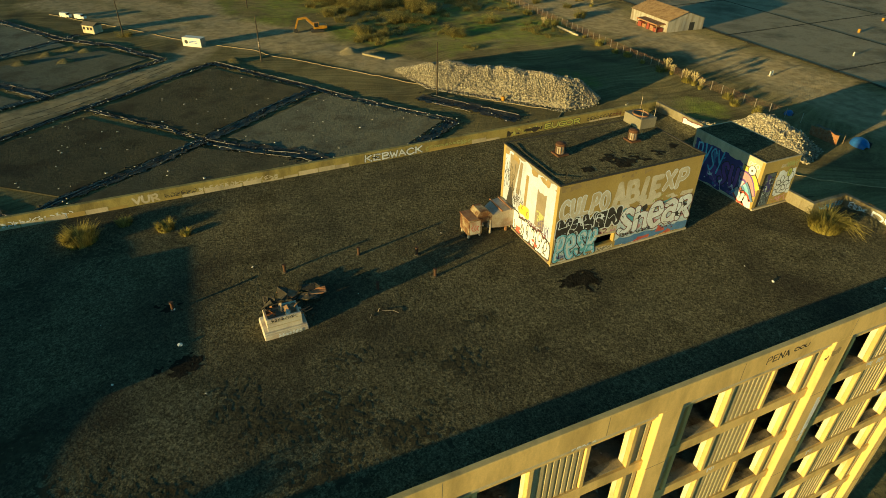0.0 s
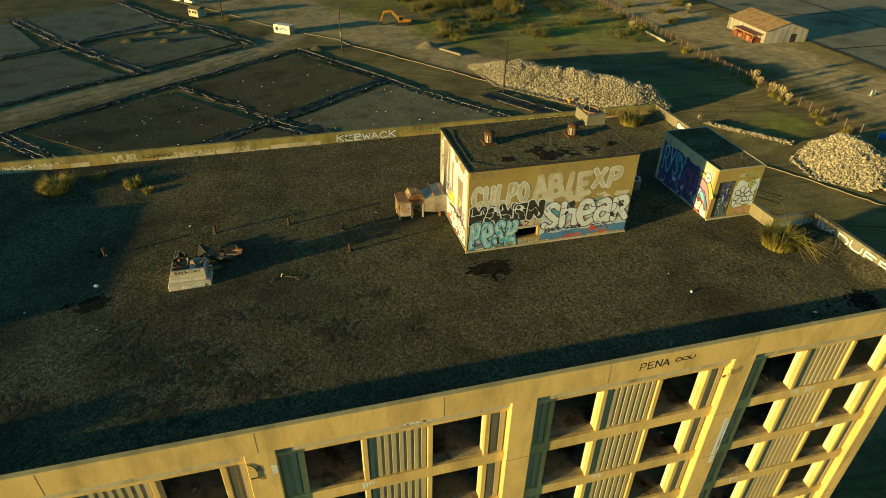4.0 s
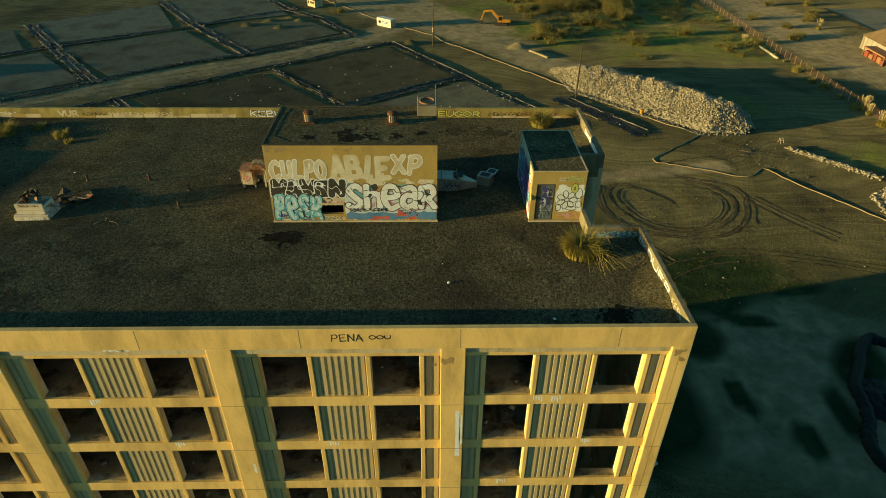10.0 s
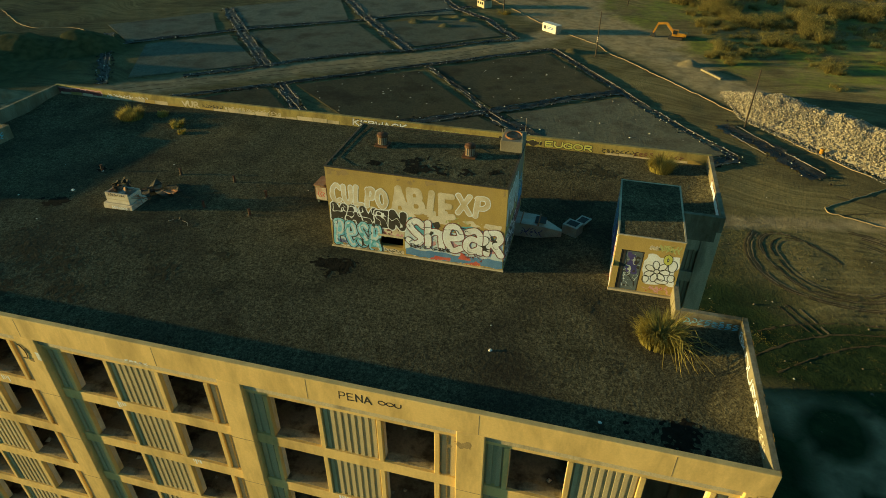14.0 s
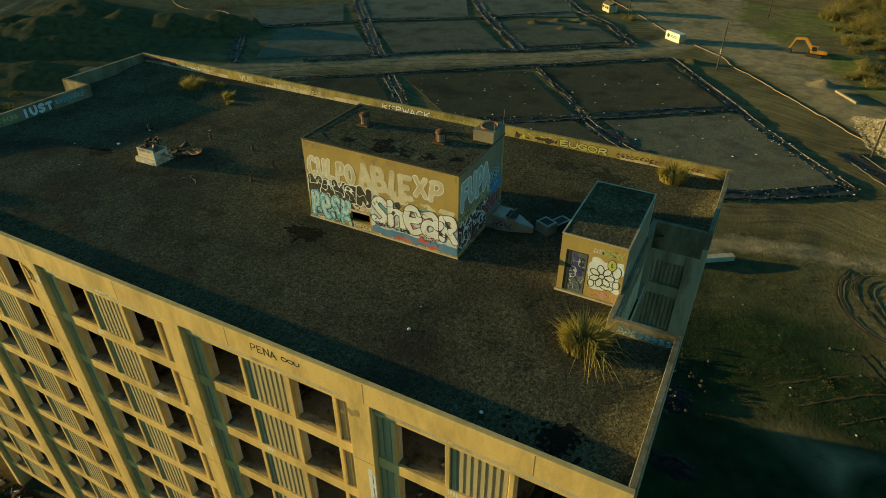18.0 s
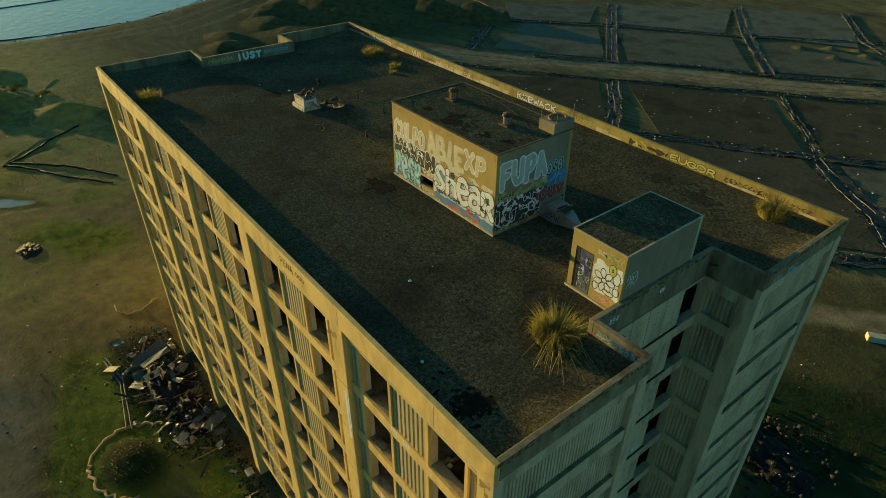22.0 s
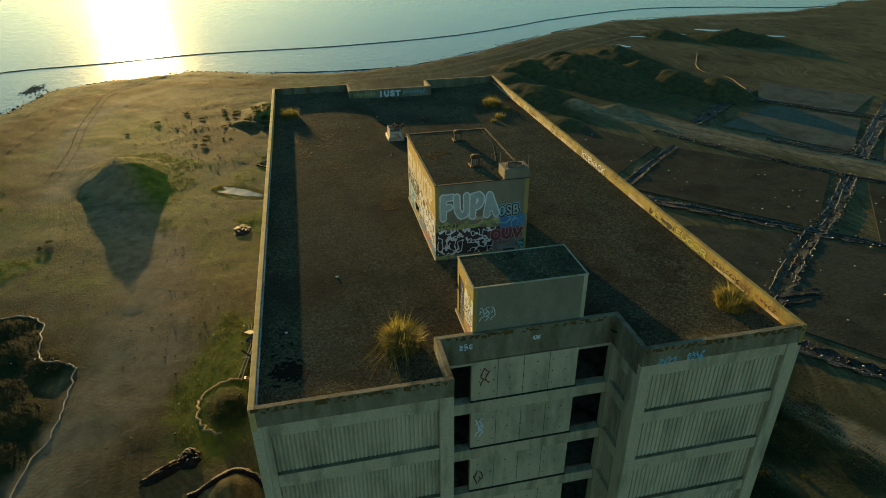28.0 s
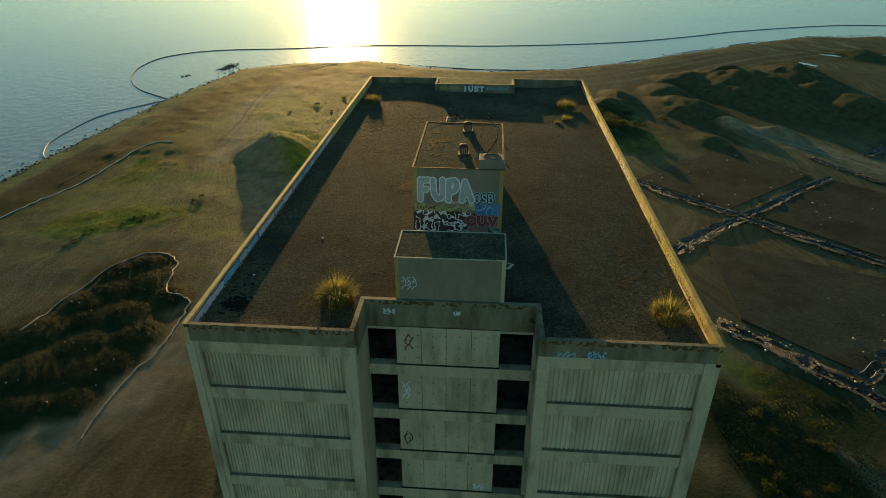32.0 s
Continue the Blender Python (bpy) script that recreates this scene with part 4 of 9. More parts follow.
STROKES = {
    "C": [[(0.9, 0.82), (0.55, 1), (0.1, 0.75), (0.06, 0.3), (0.42, 0), (0.92, 0.14)]], "U": [[(0.08, 1), (0.08, 0.35), (0.42, 0), (0.85, 0.25), (0.92, 1)]],
    "L": [[(0.15, 1), (0.12, 0.05)], [(0.12, 0.03), (0.9, 0.06)]], "P": [[(0.2, 0.95), (0.14, 0)], [(0.16, 0.92), (0.7, 0.98), (0.9, 0.72), (0.65, 0.46), (0.22, 0.44)]],
    "O": [[(0.5, 1), (0.1, 0.78), (0.08, 0.25), (0.5, 0), (0.92, 0.28), (0.9, 0.76), (0.5, 1)]], "A": [[(0.06, 0), (0.42, 1)], [(0.42, 1), (0.92, 0)], [(0.2, 0.34), (0.78, 0.34)]],
    "B": [[(0.14, 1), (0.12, 0)], [(0.15, 0.96), (0.75, 0.95), (0.8, 0.62), (0.3, 0.53)], [(0.3, 0.53), (0.9, 0.42), (0.85, 0.06), (0.14, 0.03)]], "I": [[(0.5, 1), (0.48, 0)]],
    "E": [[(0.14, 0.98), (0.12, 0.02)], [(0.14, 0.97), (0.88, 0.97)], [(0.13, 0.52), (0.7, 0.52)], [(0.12, 0.04), (0.9, 0.06)]], "X": [[(0.08, 0.98), (0.9, 0.02)], [(0.85, 1), (0.1, 0)]],
    "S": [[(0.88, 0.84), (0.5, 1), (0.14, 0.78), (0.45, 0.52), (0.86, 0.28), (0.5, 0), (0.1, 0.14)]], "R": [[(0.16, 0.95), (0.14, 0)], [(0.16, 0.93), (0.72, 0.98), (0.86, 0.7), (0.6, 0.48), (0.24, 0.46)], [(0.5, 0.46), (0.94, 0)]],
    "F": [[(0.16, 0.98), (0.12, 0)], [(0.16, 0.95), (0.9, 0.98)], [(0.14, 0.5), (0.66, 0.52)]], "G": [[(0.88, 0.82), (0.5, 1), (0.08, 0.7), (0.1, 0.2), (0.5, 0), (0.9, 0.2), (0.88, 0.46)], [(0.55, 0.46), (0.9, 0.46)]],
    "H": [[(0.12, 1), (0.12, 0)], [(0.88, 0.62), (0.9, 0)], [(0.12, 0.42), (0.45, 0.66), (0.88, 0.6)]], "M": [[(0.06, 0), (0.12, 1)], [(0.12, 1), (0.5, 0.35)], [(0.5, 0.35), (0.86, 1)], [(0.86, 1), (0.94, 0)]],
    "V": [[(0.06, 1), (0.45, 0)], [(0.45, 0), (0.94, 1)]], "N": [[(0.1, 0), (0.12, 1)], [(0.12, 1), (0.85, 0.04)], [(0.85, 0.04), (0.9, 1)]], "T": [[(0.5, 1), (0.48, 0)], [(0.08, 0.95), (0.92, 0.97)]],
    "D": [[(0.14, 1), (0.12, 0)], [(0.15, 0.96), (0.7, 0.92), (0.92, 0.5), (0.68, 0.08), (0.13, 0.04)]], "e": [[(0.1, 0.5), (0.86, 0.56), (0.7, 0.96), (0.25, 0.95), (0.06, 0.45), (0.4, 0), (0.9, 0.12)]],
    "a": [[(0.12, 0.86), (0.55, 1), (0.85, 0.75), (0.9, 0.02)], [(0.86, 0.56), (0.35, 0.6), (0.1, 0.28), (0.4, 0.02), (0.86, 0.2)]], "Q": [[(0.9, 0.3), (0.6, 0.02), (0.1, 0.3), (0.1, 0.75), (0.55, 1), (0.88, 0.8), (0.72, 0.5), (0.4, 0.5)]], "K": [[(0.12, 1), (0.12, 0)], [(0.88, 1), (0.16, 0.46)], [(0.3, 0.55), (0.92, 0)]],
    "W": [[(0.04, 1), (0.26, 0)], [(0.26, 0), (0.5, 0.7)], [(0.5, 0.7), (0.74, 0)], [(0.74, 0), (0.96, 1)]], "Y": [[(0.08, 1), (0.48, 0.5)], [(0.92, 1), (0.35, 0)]],
}


def smooth_line(pts, per=6):
    """A curve through the points."""
    if len(pts) < 3:
        return [pts]
    p = [pts[0]] + list(pts) + [pts[-1]]
    out = []
    for a, b, c, d in zip(p[:-3], p[1:-2], p[2:-1], p[3:]):
        for k in range(per):
            t = k / per
            out.append(tuple(0.5 * (2 * b[i] + (c[i] - a[i]) * t + (2 * a[i] - 5 * b[i] + 4 * c[i] - d[i]) * t * t + (3 * b[i] - a[i] - 3 * c[i] + d[i]) * t ** 3) for i in (0, 1)))
    return [out + [pts[-1]]]


def stroke_distance(X, Y, lines):
    D = np.full(X.shape, 9.0)
    for line in lines:
        for (ax, ay), (bx_, by_) in zip(line[:-1], line[1:]):
            ux, uy = bx_ - ax, by_ - ay
            t = np.clip(((X - ax) * ux + (Y - ay) * uy) / max(1e-9, ux * ux + uy * uy), 0, 1)
            D = np.minimum(D, np.hypot(X - ax - t * ux, Y - ay - t * uy))
    return D


def field_mesh(bm, xs, ys, F, z):
    """Fills the region where F is above nought, with edges cut between the grid's points."""
    cache = {}

    def vert(k, x, y):
        if k not in cache:
            cache[k] = bm.verts.new((x, y, z))
        return cache[k]

    inside_ = F > 0
    some = inside_[:-1, :-1] | inside_[1:, :-1] | inside_[:-1, 1:] | inside_[1:, 1:]
    for j, i in zip(*np.nonzero(some)):
        ring = []
        corner = ((i, j), (i + 1, j), (i + 1, j + 1), (i, j + 1))
        for k in range(4):
            (ai, aj), (bi, bj) = corner[k], corner[(k + 1) % 4]
            fa, fb = F[aj, ai], F[bj, bi]
            if fa > 0:
                ring.append(vert((ai, aj), xs[ai], ys[aj]))
            if (fa > 0) != (fb > 0):
                t = fa / (fa - fb)
                key = ((ai, aj), (bi, bj)) if (ai, aj) < (bi, bj) else ((bi, bj), (ai, aj))
                ring.append(vert(key, xs[ai] + (xs[bi] - xs[ai]) * t, ys[aj] + (ys[bj] - ys[aj]) * t))
        if len(ring) > 2:
            bm.faces.new(ring)


def sprayed(text, parent, wf, x, y, w, h, r, coats, seed=1, base=0.006, wob=0.015, step=0.035, lean=5, over=1.08):
    """Sprayed letters: strokes swollen to radius r; coats are (paint, extra radius), the widest first."""
    rnd = random.Random(seed)
    adv = w / len(text)
    for i, ch in enumerate(text):
        a = radians(rnd.uniform(-lean, lean))
        bw, bh = max(0.05, adv * over - 2 * r), max(0.05, h * rnd.uniform(0.93, 1.05) - 2 * r)
        cx, cy = x + adv * (i + 0.5), y + h / 2 + rnd.uniform(-0.03, 0.03) * h
        c_, s_ = math.cos(a), math.sin(a)
        lines = []
        for st in STROKES[ch]:
            q = [((u - 0.5) * bw, (v - 0.5) * bh) for u, v in st]
            lines += smooth_line([(cx + u * c_ - v * s_, cy + u * s_ + v * c_) for u, v in q])
        pad = r + 0.12
        xs, ys = np.arange(cx - bw / 2 - pad - 0.05, cx + bw / 2 + pad + 0.05, step), np.arange(cy - bh / 2 - pad - 0.05, cy + bh / 2 + pad + 0.05, step)
        X, Y = np.meshgrid(xs, ys)
        D = stroke_distance(X, Y, lines) + wob * (rnoise(X, Y, 0.22, seed + i) + 0.6 * rnoise(X, Y, 0.08, seed + i + 5))
        for k, (paint, grow) in enumerate(coats):
            bm = bmesh.new()
            field_mesh(bm, xs, ys, r + grow - D, base + 0.0016 * k + 0.0055 * i)
            bm.transform(wf)
            part("painted_letter", bm, SPRAY[paint], parent)


def maze(parent, wf, x0, x1, y0, y1, paint, seed, size=0.3, wd=0.16, z=0.01, step=0.04):
    """Winding lines of spray over a field."""
    xs, ys = np.arange(x0, x1 + step / 2, step), np.arange(y0, y1 + step / 2, step)
    X, Y = np.meshgrid(xs, ys)
    q = fractal(X, Y, size, seed, 2)
    edge = np.minimum(np.minimum(X - x0, x1 - X), np.minimum(Y - y0, y1 - Y)) + 0.12 * rnoise(X, Y, 0.4, seed + 3)
    bm = bmesh.new()
    field_mesh(bm, xs, ys, np.minimum(wd - np.abs(q), edge * 4), z)
    bm.transform(wf)
    if bm.faces:
        tagged(part("spray_tag", bm, SPRAY[paint], parent), kind="stuff")


def splash(parent, wf, x0, x1, y0, y1, paint, seed, size=0.6, level=0.0, z=0.008, step=0.045, edge_wob=0.15):
    """Ragged, broken fields of old paint."""
    xs, ys = np.arange(x0, x1 + step / 2, step), np.arange(y0, y1 + step / 2, step)
    X, Y = np.meshgrid(xs, ys)
    q = fractal(X, Y, size, seed, 4)
    edge = np.minimum(np.minimum(X - x0, x1 - X), np.minimum(Y - y0, y1 - Y)) + edge_wob * rnoise(X, Y, 0.35, seed + 3) - edge_wob * 0.6
    bm = bmesh.new()
    field_mesh(bm, xs, ys, np.minimum(q - level, edge * 4), z)
    bm.transform(wf)
    if bm.faces:
        tagged(part("paint_field", bm, SPRAY[paint], parent), kind="stuff")


def outline_points(w, h, n, seed, wob):
    rnd = random.Random(seed)
    ph = [rnd.uniform(0, 6.28) for _ in range(4)]
    pts = []
    for i in range(n):
        a = 2 * math.pi * i / n
        c, s_ = math.cos(a), math.sin(a)
        k = 1 + wob * (math.sin(3 * a + ph[0]) * 0.6 + math.sin(5 * a + ph[1]) * 0.4)
        pts.append((math.copysign(abs(c) ** 0.6, c) * w / 2 * k, math.copysign(abs(s_) ** 0.6, s_) * h / 2 * k))
    return pts


def throwup(parent, wf, x, y, w, h, n, fill, line, seed, inner=True, base=0.006):
    """A row of swollen sprayed shapes with outlines, where the writing cannot be read."""
    rnd = random.Random(seed)
    step = w / n
    for i in range(n):
        cx, cy = x + step * (i + 0.5), y + h / 2 + rnd.uniform(-0.06, 0.06) * h
        ww, hh = step * rnd.uniform(1.05, 1.3), h * rnd.uniform(0.82, 1.05)
        sd = rnd.randint(0, 9999)
        for mat_, grow, off in ((line, 0.06, base), (fill, -0.03, base + 0.004)):
            bm = bmesh.new()
            bm.faces.new([bm.verts.new((cx + a, cy + b, off + 0.0005 * i)) for a, b in outline_points(ww + grow * 2, hh + grow * 2, 28, sd, 0.1)])
            bm.transform(wf)
            part("painted_shape", bm, SPRAY[mat_], parent)
        if inner:
            bm = bmesh.new()
            for k in range(rnd.randint(2, 3)):
                a0, rr = rnd.uniform(0, 6.28), rnd.uniform(0.16, 0.34)
                ox, oy = cx + rnd.uniform(-0.2, 0.2) * ww, cy + rnd.uniform(-0.25, 0.25) * hh
                ribbon(bm, [(ox + math.cos(a0 + t * 0.45) * rr * ww, oy + math.sin(a0 + t * 0.45) * rr * hh * 1.2) for t in range(8)], 0.035, base + 0.009 + 0.0005 * i)
            bm.transform(wf)
            part("painted_stroke", bm, SPRAY[line], parent)


def ribbon(bm, pts, wd, z):
    prev = None
    for i, p in enumerate(pts):
        q = pts[min(i + 1, len(pts) - 1)]
        o = pts[max(i - 1, 0)]
        d = Vector((q[0] - o[0], q[1] - o[1], 0))
        d.normalize()
        s_ = Vector((-d.y, d.x, 0)) * wd
        a, b = bm.verts.new((p[0] + s_.x, p[1] + s_.y, z)), bm.verts.new((p[0] - s_.x, p[1] - s_.y, z))
        if prev:
            bm.faces.new((prev[0], prev[1], b, a))
        prev = (a, b)


def scrawl(parent, wf, x, y, w, h, colour, seed, n=5, wd=0.02, z=0.006):
    """A quick spray tag: looping strokes side by side."""
    rnd = random.Random(seed)
    bm = bmesh.new()
    for i in range(n):
        cx = x + w * (i + 0.5) / n
        ph, k = rnd.uniform(0, 6.28), rnd.choice((1, 2, 3))
        ribbon(bm, [(cx + math.sin(ph + t * 0.5 * k) * w / n * 0.42, y + h * (0.08 + 0.84 * t / 11) + math.cos(t * 0.9 + ph) * h * 0.08) for t in range(12)], wd, z)
        ribbon(bm, [(cx - w / n * 0.4 + w / n * 0.8 * t / 4, y + h * (0.3 + 0.4 * rnd.random())) for t in range(3)], wd, z + 0.0006)
    bm.transform(wf)
    part("spray_tag", bm, SPRAY[colour], parent)


def patch(parent, wf, x0, x1, y0, y1, colour, z=0.004, seed=1):
    """A rolled-on field of paint with an uneven edge."""
    rnd = random.Random(seed)
    bm = bmesh.new()
    n = max(4, int((x1 - x0) / 0.25))
    pts = [(x0 + (x1 - x0) * i / n, y0 + rnd.uniform(-0.05, 0.05)) for i in range(n + 1)] + [(x1 - (x1 - x0) * i / n, y1 + rnd.uniform(-0.1, 0.1)) for i in range(n + 1)]
    bm.faces.new([bm.verts.new((a, b, z)) for a, b in pts])
    bm.transform(wf)
    part("paint_field", bm, SPRAY[colour] if isinstance(colour, str) else colour, parent)


# ---- machine room on the roof ----
PX0, PX1, PY0, PY1, PH = 16.47, 25.83, 21.9, 27.45, 4.785
pent = thing("roof_penthouse", (0, 0, DECK), "ochre rooftop machine room with flaking plaster, covered in graffiti", "roof structure")
bm = bmesh.new()
for b in ((PX0, 19.2, PY0, PY0 + 0.25, -0.02, PH), (20.5, PX1, PY0, PY0 + 0.25, -0.02, PH), (19.2, 20.5, PY0, PY0 + 0.25, -0.02, 0.5), (19.2, 20.5, PY0, PY0 + 0.25, 1.12, PH)):
    bx(bm, *b)
bmesh.ops.remove_doubles(bm, verts=bm.verts, dist=0.001)
pw_s = part("wall", bm, STUCCO, pent)
pw_n = part("wall", box(PX0, PX1, PY1 - 0.25, PY1, -0.02, PH), STUCCO, pent)
# west plaster darkened against direct sun; east wall darker than the ochre sides
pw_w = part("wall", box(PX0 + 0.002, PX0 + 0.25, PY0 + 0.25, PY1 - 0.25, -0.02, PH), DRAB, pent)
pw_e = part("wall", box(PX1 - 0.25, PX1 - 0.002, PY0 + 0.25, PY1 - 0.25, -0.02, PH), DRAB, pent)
# solid near-black block puts painted shade behind the slot opening
part("dark_room", box(PX0 + 0.3, PX1 - 0.3, PY0 + 0.9, PY1 - 0.3, 0, 4.2), ROOMSHADE, pent)
part("roof", box(PX0 + 0.072, PX1 - 0.072, PY0 + 0.072, PY1 - 0.072, 4.25, PH + 0.022), ROOF, pent, "gravel roof with dark puddle stains")
for b in ((PX0 - 0.05, PX1 + 0.05, PY0 - 0.05, PY0 + 0.07), (PX0 - 0.05, PX1 + 0.05, PY1 - 0.07, PY1 + 0.05), (PX0 - 0.05, PX0 + 0.07, PY0 + 0.07, PY1 - 0.07), (PX1 - 0.07, PX1 + 0.05, PY0 + 0.07, PY1 - 0.07)):
    part("coping", box(*b, PH + 0.003, PH + 0.045), TAR, pent)
part("plinth", box(PX0 - 0.04, PX1 + 0.04, PY0 - 0.06, PY0 - 0.003, -0.01, 0.1, 0.01), PALE, pent)
part("lintel", box(19.15, 20.55, PY0 - 0.04, PY0 + 0.1, 1.12, 1.24), GREY_CONCRETE, pent)
OLDRUST = surface("dark_old_rust", [(0.06, 0.028, 0.015), (0.13, 0.06, 0.03)], 3.0, 0.8, 0.2, 20.0)
for vx, vy in ((18.5, 25.0), (23.3, 24.9)):
    v = thing("roof_ventilator", (vx, vy, DECK + PH + 0.015), "rusty round roof ventilator on a square base", "ventilator", "ventilators on the penthouse")
    part("base", box(-0.36, 0.36, -0.36, 0.36, 0, 0.1, 0.02), OLDRUST, v)
    bm = bmesh.new()
    tube(bm, (0, 0, 0.1), (0, 0, 0.55), 0.24, n=20)
    part("drum", bm, GALV, v)
    bm = bmesh.new()
    tube(bm, (0, 0, 0.53), (0, 0, 0.66), 0.3, 0.28, n=20)
    tube(bm, (0, 0, 0.66), (0, 0, 0.72), 0.28, 0.1, n=20)
    part("cap", bm, OLDRUST, v)
    bm = bmesh.new()
    for i in range(12):
        a = i * math.pi / 6
        tube(bm, (0.26 * math.cos(a), 0.26 * math.sin(a), 0.12), (0.26 * math.cos(a), 0.26 * math.sin(a), 0.53), 0.015, n=4)
    part("louvre_ring", bm, OLDRUST, v)
blk = thing("roof_hatch", (25.0, 26.5, DECK + PH + 0.005), "pale rooftop hatch box with a rusty rim and rods", "roof hatch")
part("body", box(-0.32, 0.848, -0.57, 0.945, 0, 0.62, 0.02), DRAB, blk)
bm = bmesh.new()
for i in range(24):
    a, b = 2 * math.pi * i / 24, 2 * math.pi * (i + 1) / 24
    tube(bm, (0.26 + 0.42 * math.cos(a), 0.19 + 0.5 * math.sin(a), 0.65), (0.26 + 0.42 * math.cos(b), 0.19 + 0.5 * math.sin(b), 0.65), 0.045, n=5, caps=False)
part("rim", bm, RUST, blk)
part("lid", box(0.0, 0.52, -0.1, 0.48, 0.62, 0.64, 0.005), RUST, blk)
for px, py, h in ((-0.25, -0.5, 1.25), (0.78, 0.85, 1.4), (0.78, -0.4, 1.1)):
    bm = bmesh.new()
    tube(bm, (px, py, 0.4), (px, py, h), 0.012, n=6)
    part("rod", bm, GALV, blk)
cab = thing("roof_cable", (0, 0, DECK), "thin dark cable along the penthouse roof edge", "cable")
bm = bmesh.new()
pts = [(24.1, 25.6, PH + 0.04), (23.0, 26.3, PH + 0.04), (20.0, 27.0, PH + 0.04), (17.0, 27.1, PH + 0.04), (16.8, 26, PH + 0.04), (16.78, 23, PH + 0.04), (16.9, 22.1, PH + 0.12), (16.9, 22.05, PH + 0.6)]
for a, b in zip(pts[:-1], pts[1:]):
    tube(bm, a, b, 0.01, n=5)
part("wire", bm, TAR, cab)

wf = wall_frame((PX0, PY0, 0), (1, 0, 0), (0, -1, 0), 0.995, 0.98)
splash(pw_s, wf, 0.05, 9.35, 2.3, 2.9, "chalk", 2, 0.5, 0.02, 0.003)
splash(pw_s, wf, 3.5, 6.6, 2.4, 3.3, "chalk", 6, 0.5, -0.12, 0.0035)
splash(pw_s, wf, 0.05, 9.35, 0.0, 0.5, "chalk", 4, 0.4, -0.05, 0.003)
sprayed("CULPO", pw_s, wf, 0.2, 2.8, 3.1, 1.2, 0.1, [("white", 0.045), ("chalk", 0.0)], 3)
sprayed("ABIE", pw_s, wf, 3.55, 2.75, 3.25, 1.5, 0.135, [("chalk", 0.04)], 5, over=1.2)
sprayed("XP", pw_s, wf, 6.85, 3.05, 1.75, 1.3, 0.11, [("white", 0.045), ("chalk", 0.0)], 7)
patch(pw_s, wf, 0.2, 4.2, 1.75, 2.35, "black", 0.0045, 10)
sprayed("MAVEN", pw_s, wf, 0.2, 1.6, 4.0, 1.2, 0.19, [("white", 0.055), ("black", 0.0)], 11, 0.006, over=1.4)
sprayed("TOP", pw_s, wf, 3.55, 2.12, 0.5, 0.24, 0.02, [("white", 0.0)], 12, 0.018, 0.004, 0.02)
patch(pw_s, wf, 0.1, 2.75, 0.15, 1.75, "pale", 0.0048, 16)
sprayed("PeSR", pw_s, wf, 0.15, 0.12, 2.7, 1.75, 0.16, [("black", 0.055), ("sky", 0.0), ("pale", -0.1)], 13, 0.03, over=1.25)
patch(pw_s, wf, 2.8, 4.12, 1.14, 1.75, "chalk", 0.007, 15)
maze(pw_s, wf, 2.85, 4.1, 1.2, 1.7, "maroon", 17, 0.22, 0.12, 0.011)
maze(pw_s, wf, 2.85, 4.1, 1.16, 1.45, "pink", 18, 0.3, 0.16, 0.0095)
patch(pw_s, wf, 4.15, 9.35, 0.55, 1.9, "pale", 0.004, 3)
splash(pw_s, wf, 4.2, 9.35, 0.9, 2.2, "pink", 19, 0.8, 0.1, 0.0052)
splash(pw_s, wf, 4.2, 9.35, 1.5, 2.55, "black", 20, 0.45, 0.12, 0.0058)
splash(pw_s, wf, 4.2, 9.35, 1.5, 2.6, "teal", 22, 0.55, 0.1, 0.0064)
sprayed("SHeaR", pw_s, wf, 4.25, 0.75, 5.1, 1.75, 0.15, [("maroon", 0.07), ("white", 0.02)], 21, 0.03, over=1.22)
patch(pw_s, wf, 4.2, 9.37, 0.16, 0.62, "blue", 0.061, 23)
splash(pw_s, wf, 4.2, 9.35, 0.05, 0.45, "red", 25, 0.5, 0.1, 0.064)
splash(pw_s, wf, 7.0, 8.6, 0.35, 0.95, "red", 26, 0.4, -0.05, 0.066)
maze(pw_s, wf, 7.2, 8.4, 0.4, 0.9, "maroon", 27, 0.25, 0.1, 0.068)
for x_, w_, sd in ((4.4, 0.95, 27), (5.5, 1.1, 28)):
    scrawl(pw_s, wf, x_, 0.66, w_, 0.3, "black", sd, 5, 0.02, 0.066)
maze(pw_s, wf, 6.0, 7.7, 2.5, 2.95, "green", 29, 0.25, 0.1, 0.012)
maze(pw_s, wf, 7.8, 9.2, 2.45, 2.8, "chalk", 30, 0.22, 0.1, 0.013)
maze(pw_s, wf, 4.3, 9.3, 0.75, 2.45, "black", 91, 0.6, 0.028, 0.0635, 0.03)
maze(pw_s, wf, 0.2, 2.75, 0.15, 1.8, "teal", 93, 0.5, 0.07, 0.056)
maze(pw_s, wf, 0.2, 2.75, 0.15, 1.8, "black", 94, 0.6, 0.02, 0.0575, 0.03)
maze(pw_s, wf, 0.2, 4.2, 1.8, 2.75, "white", 95, 0.5, 0.035, 0.0405, 0.03)
scrawl(pw_s, wf, 0.3, 0.3, 0.55, 0.3, "navy", 31, 4, 0.015, 0.058)
scrawl(pw_s, wf, 3.0, 0.12, 1.0, 0.25, "black", 32, 5, 0.015, 0.008)
scrawl(pw_s, wf, 7.1, 0.02, 1.6, 0.16, "yellow", 33, 8, 0.015, 0.068)
we = wall_frame((PX1, PY0, 0), (0, 1, 0), (1, 0, 0), 0.92, 0.98)
sprayed("FUPA", pw_e, we, 0.3, 2.6, 3.75, 1.65, 0.17, [("white", 0.075), ("haze", -0.005)], 35, over=1.16)
splash(pw_e, we, 0.02, 5.0, 1.9, 2.55, "green", 36, 0.5, -0.15, 0.004)
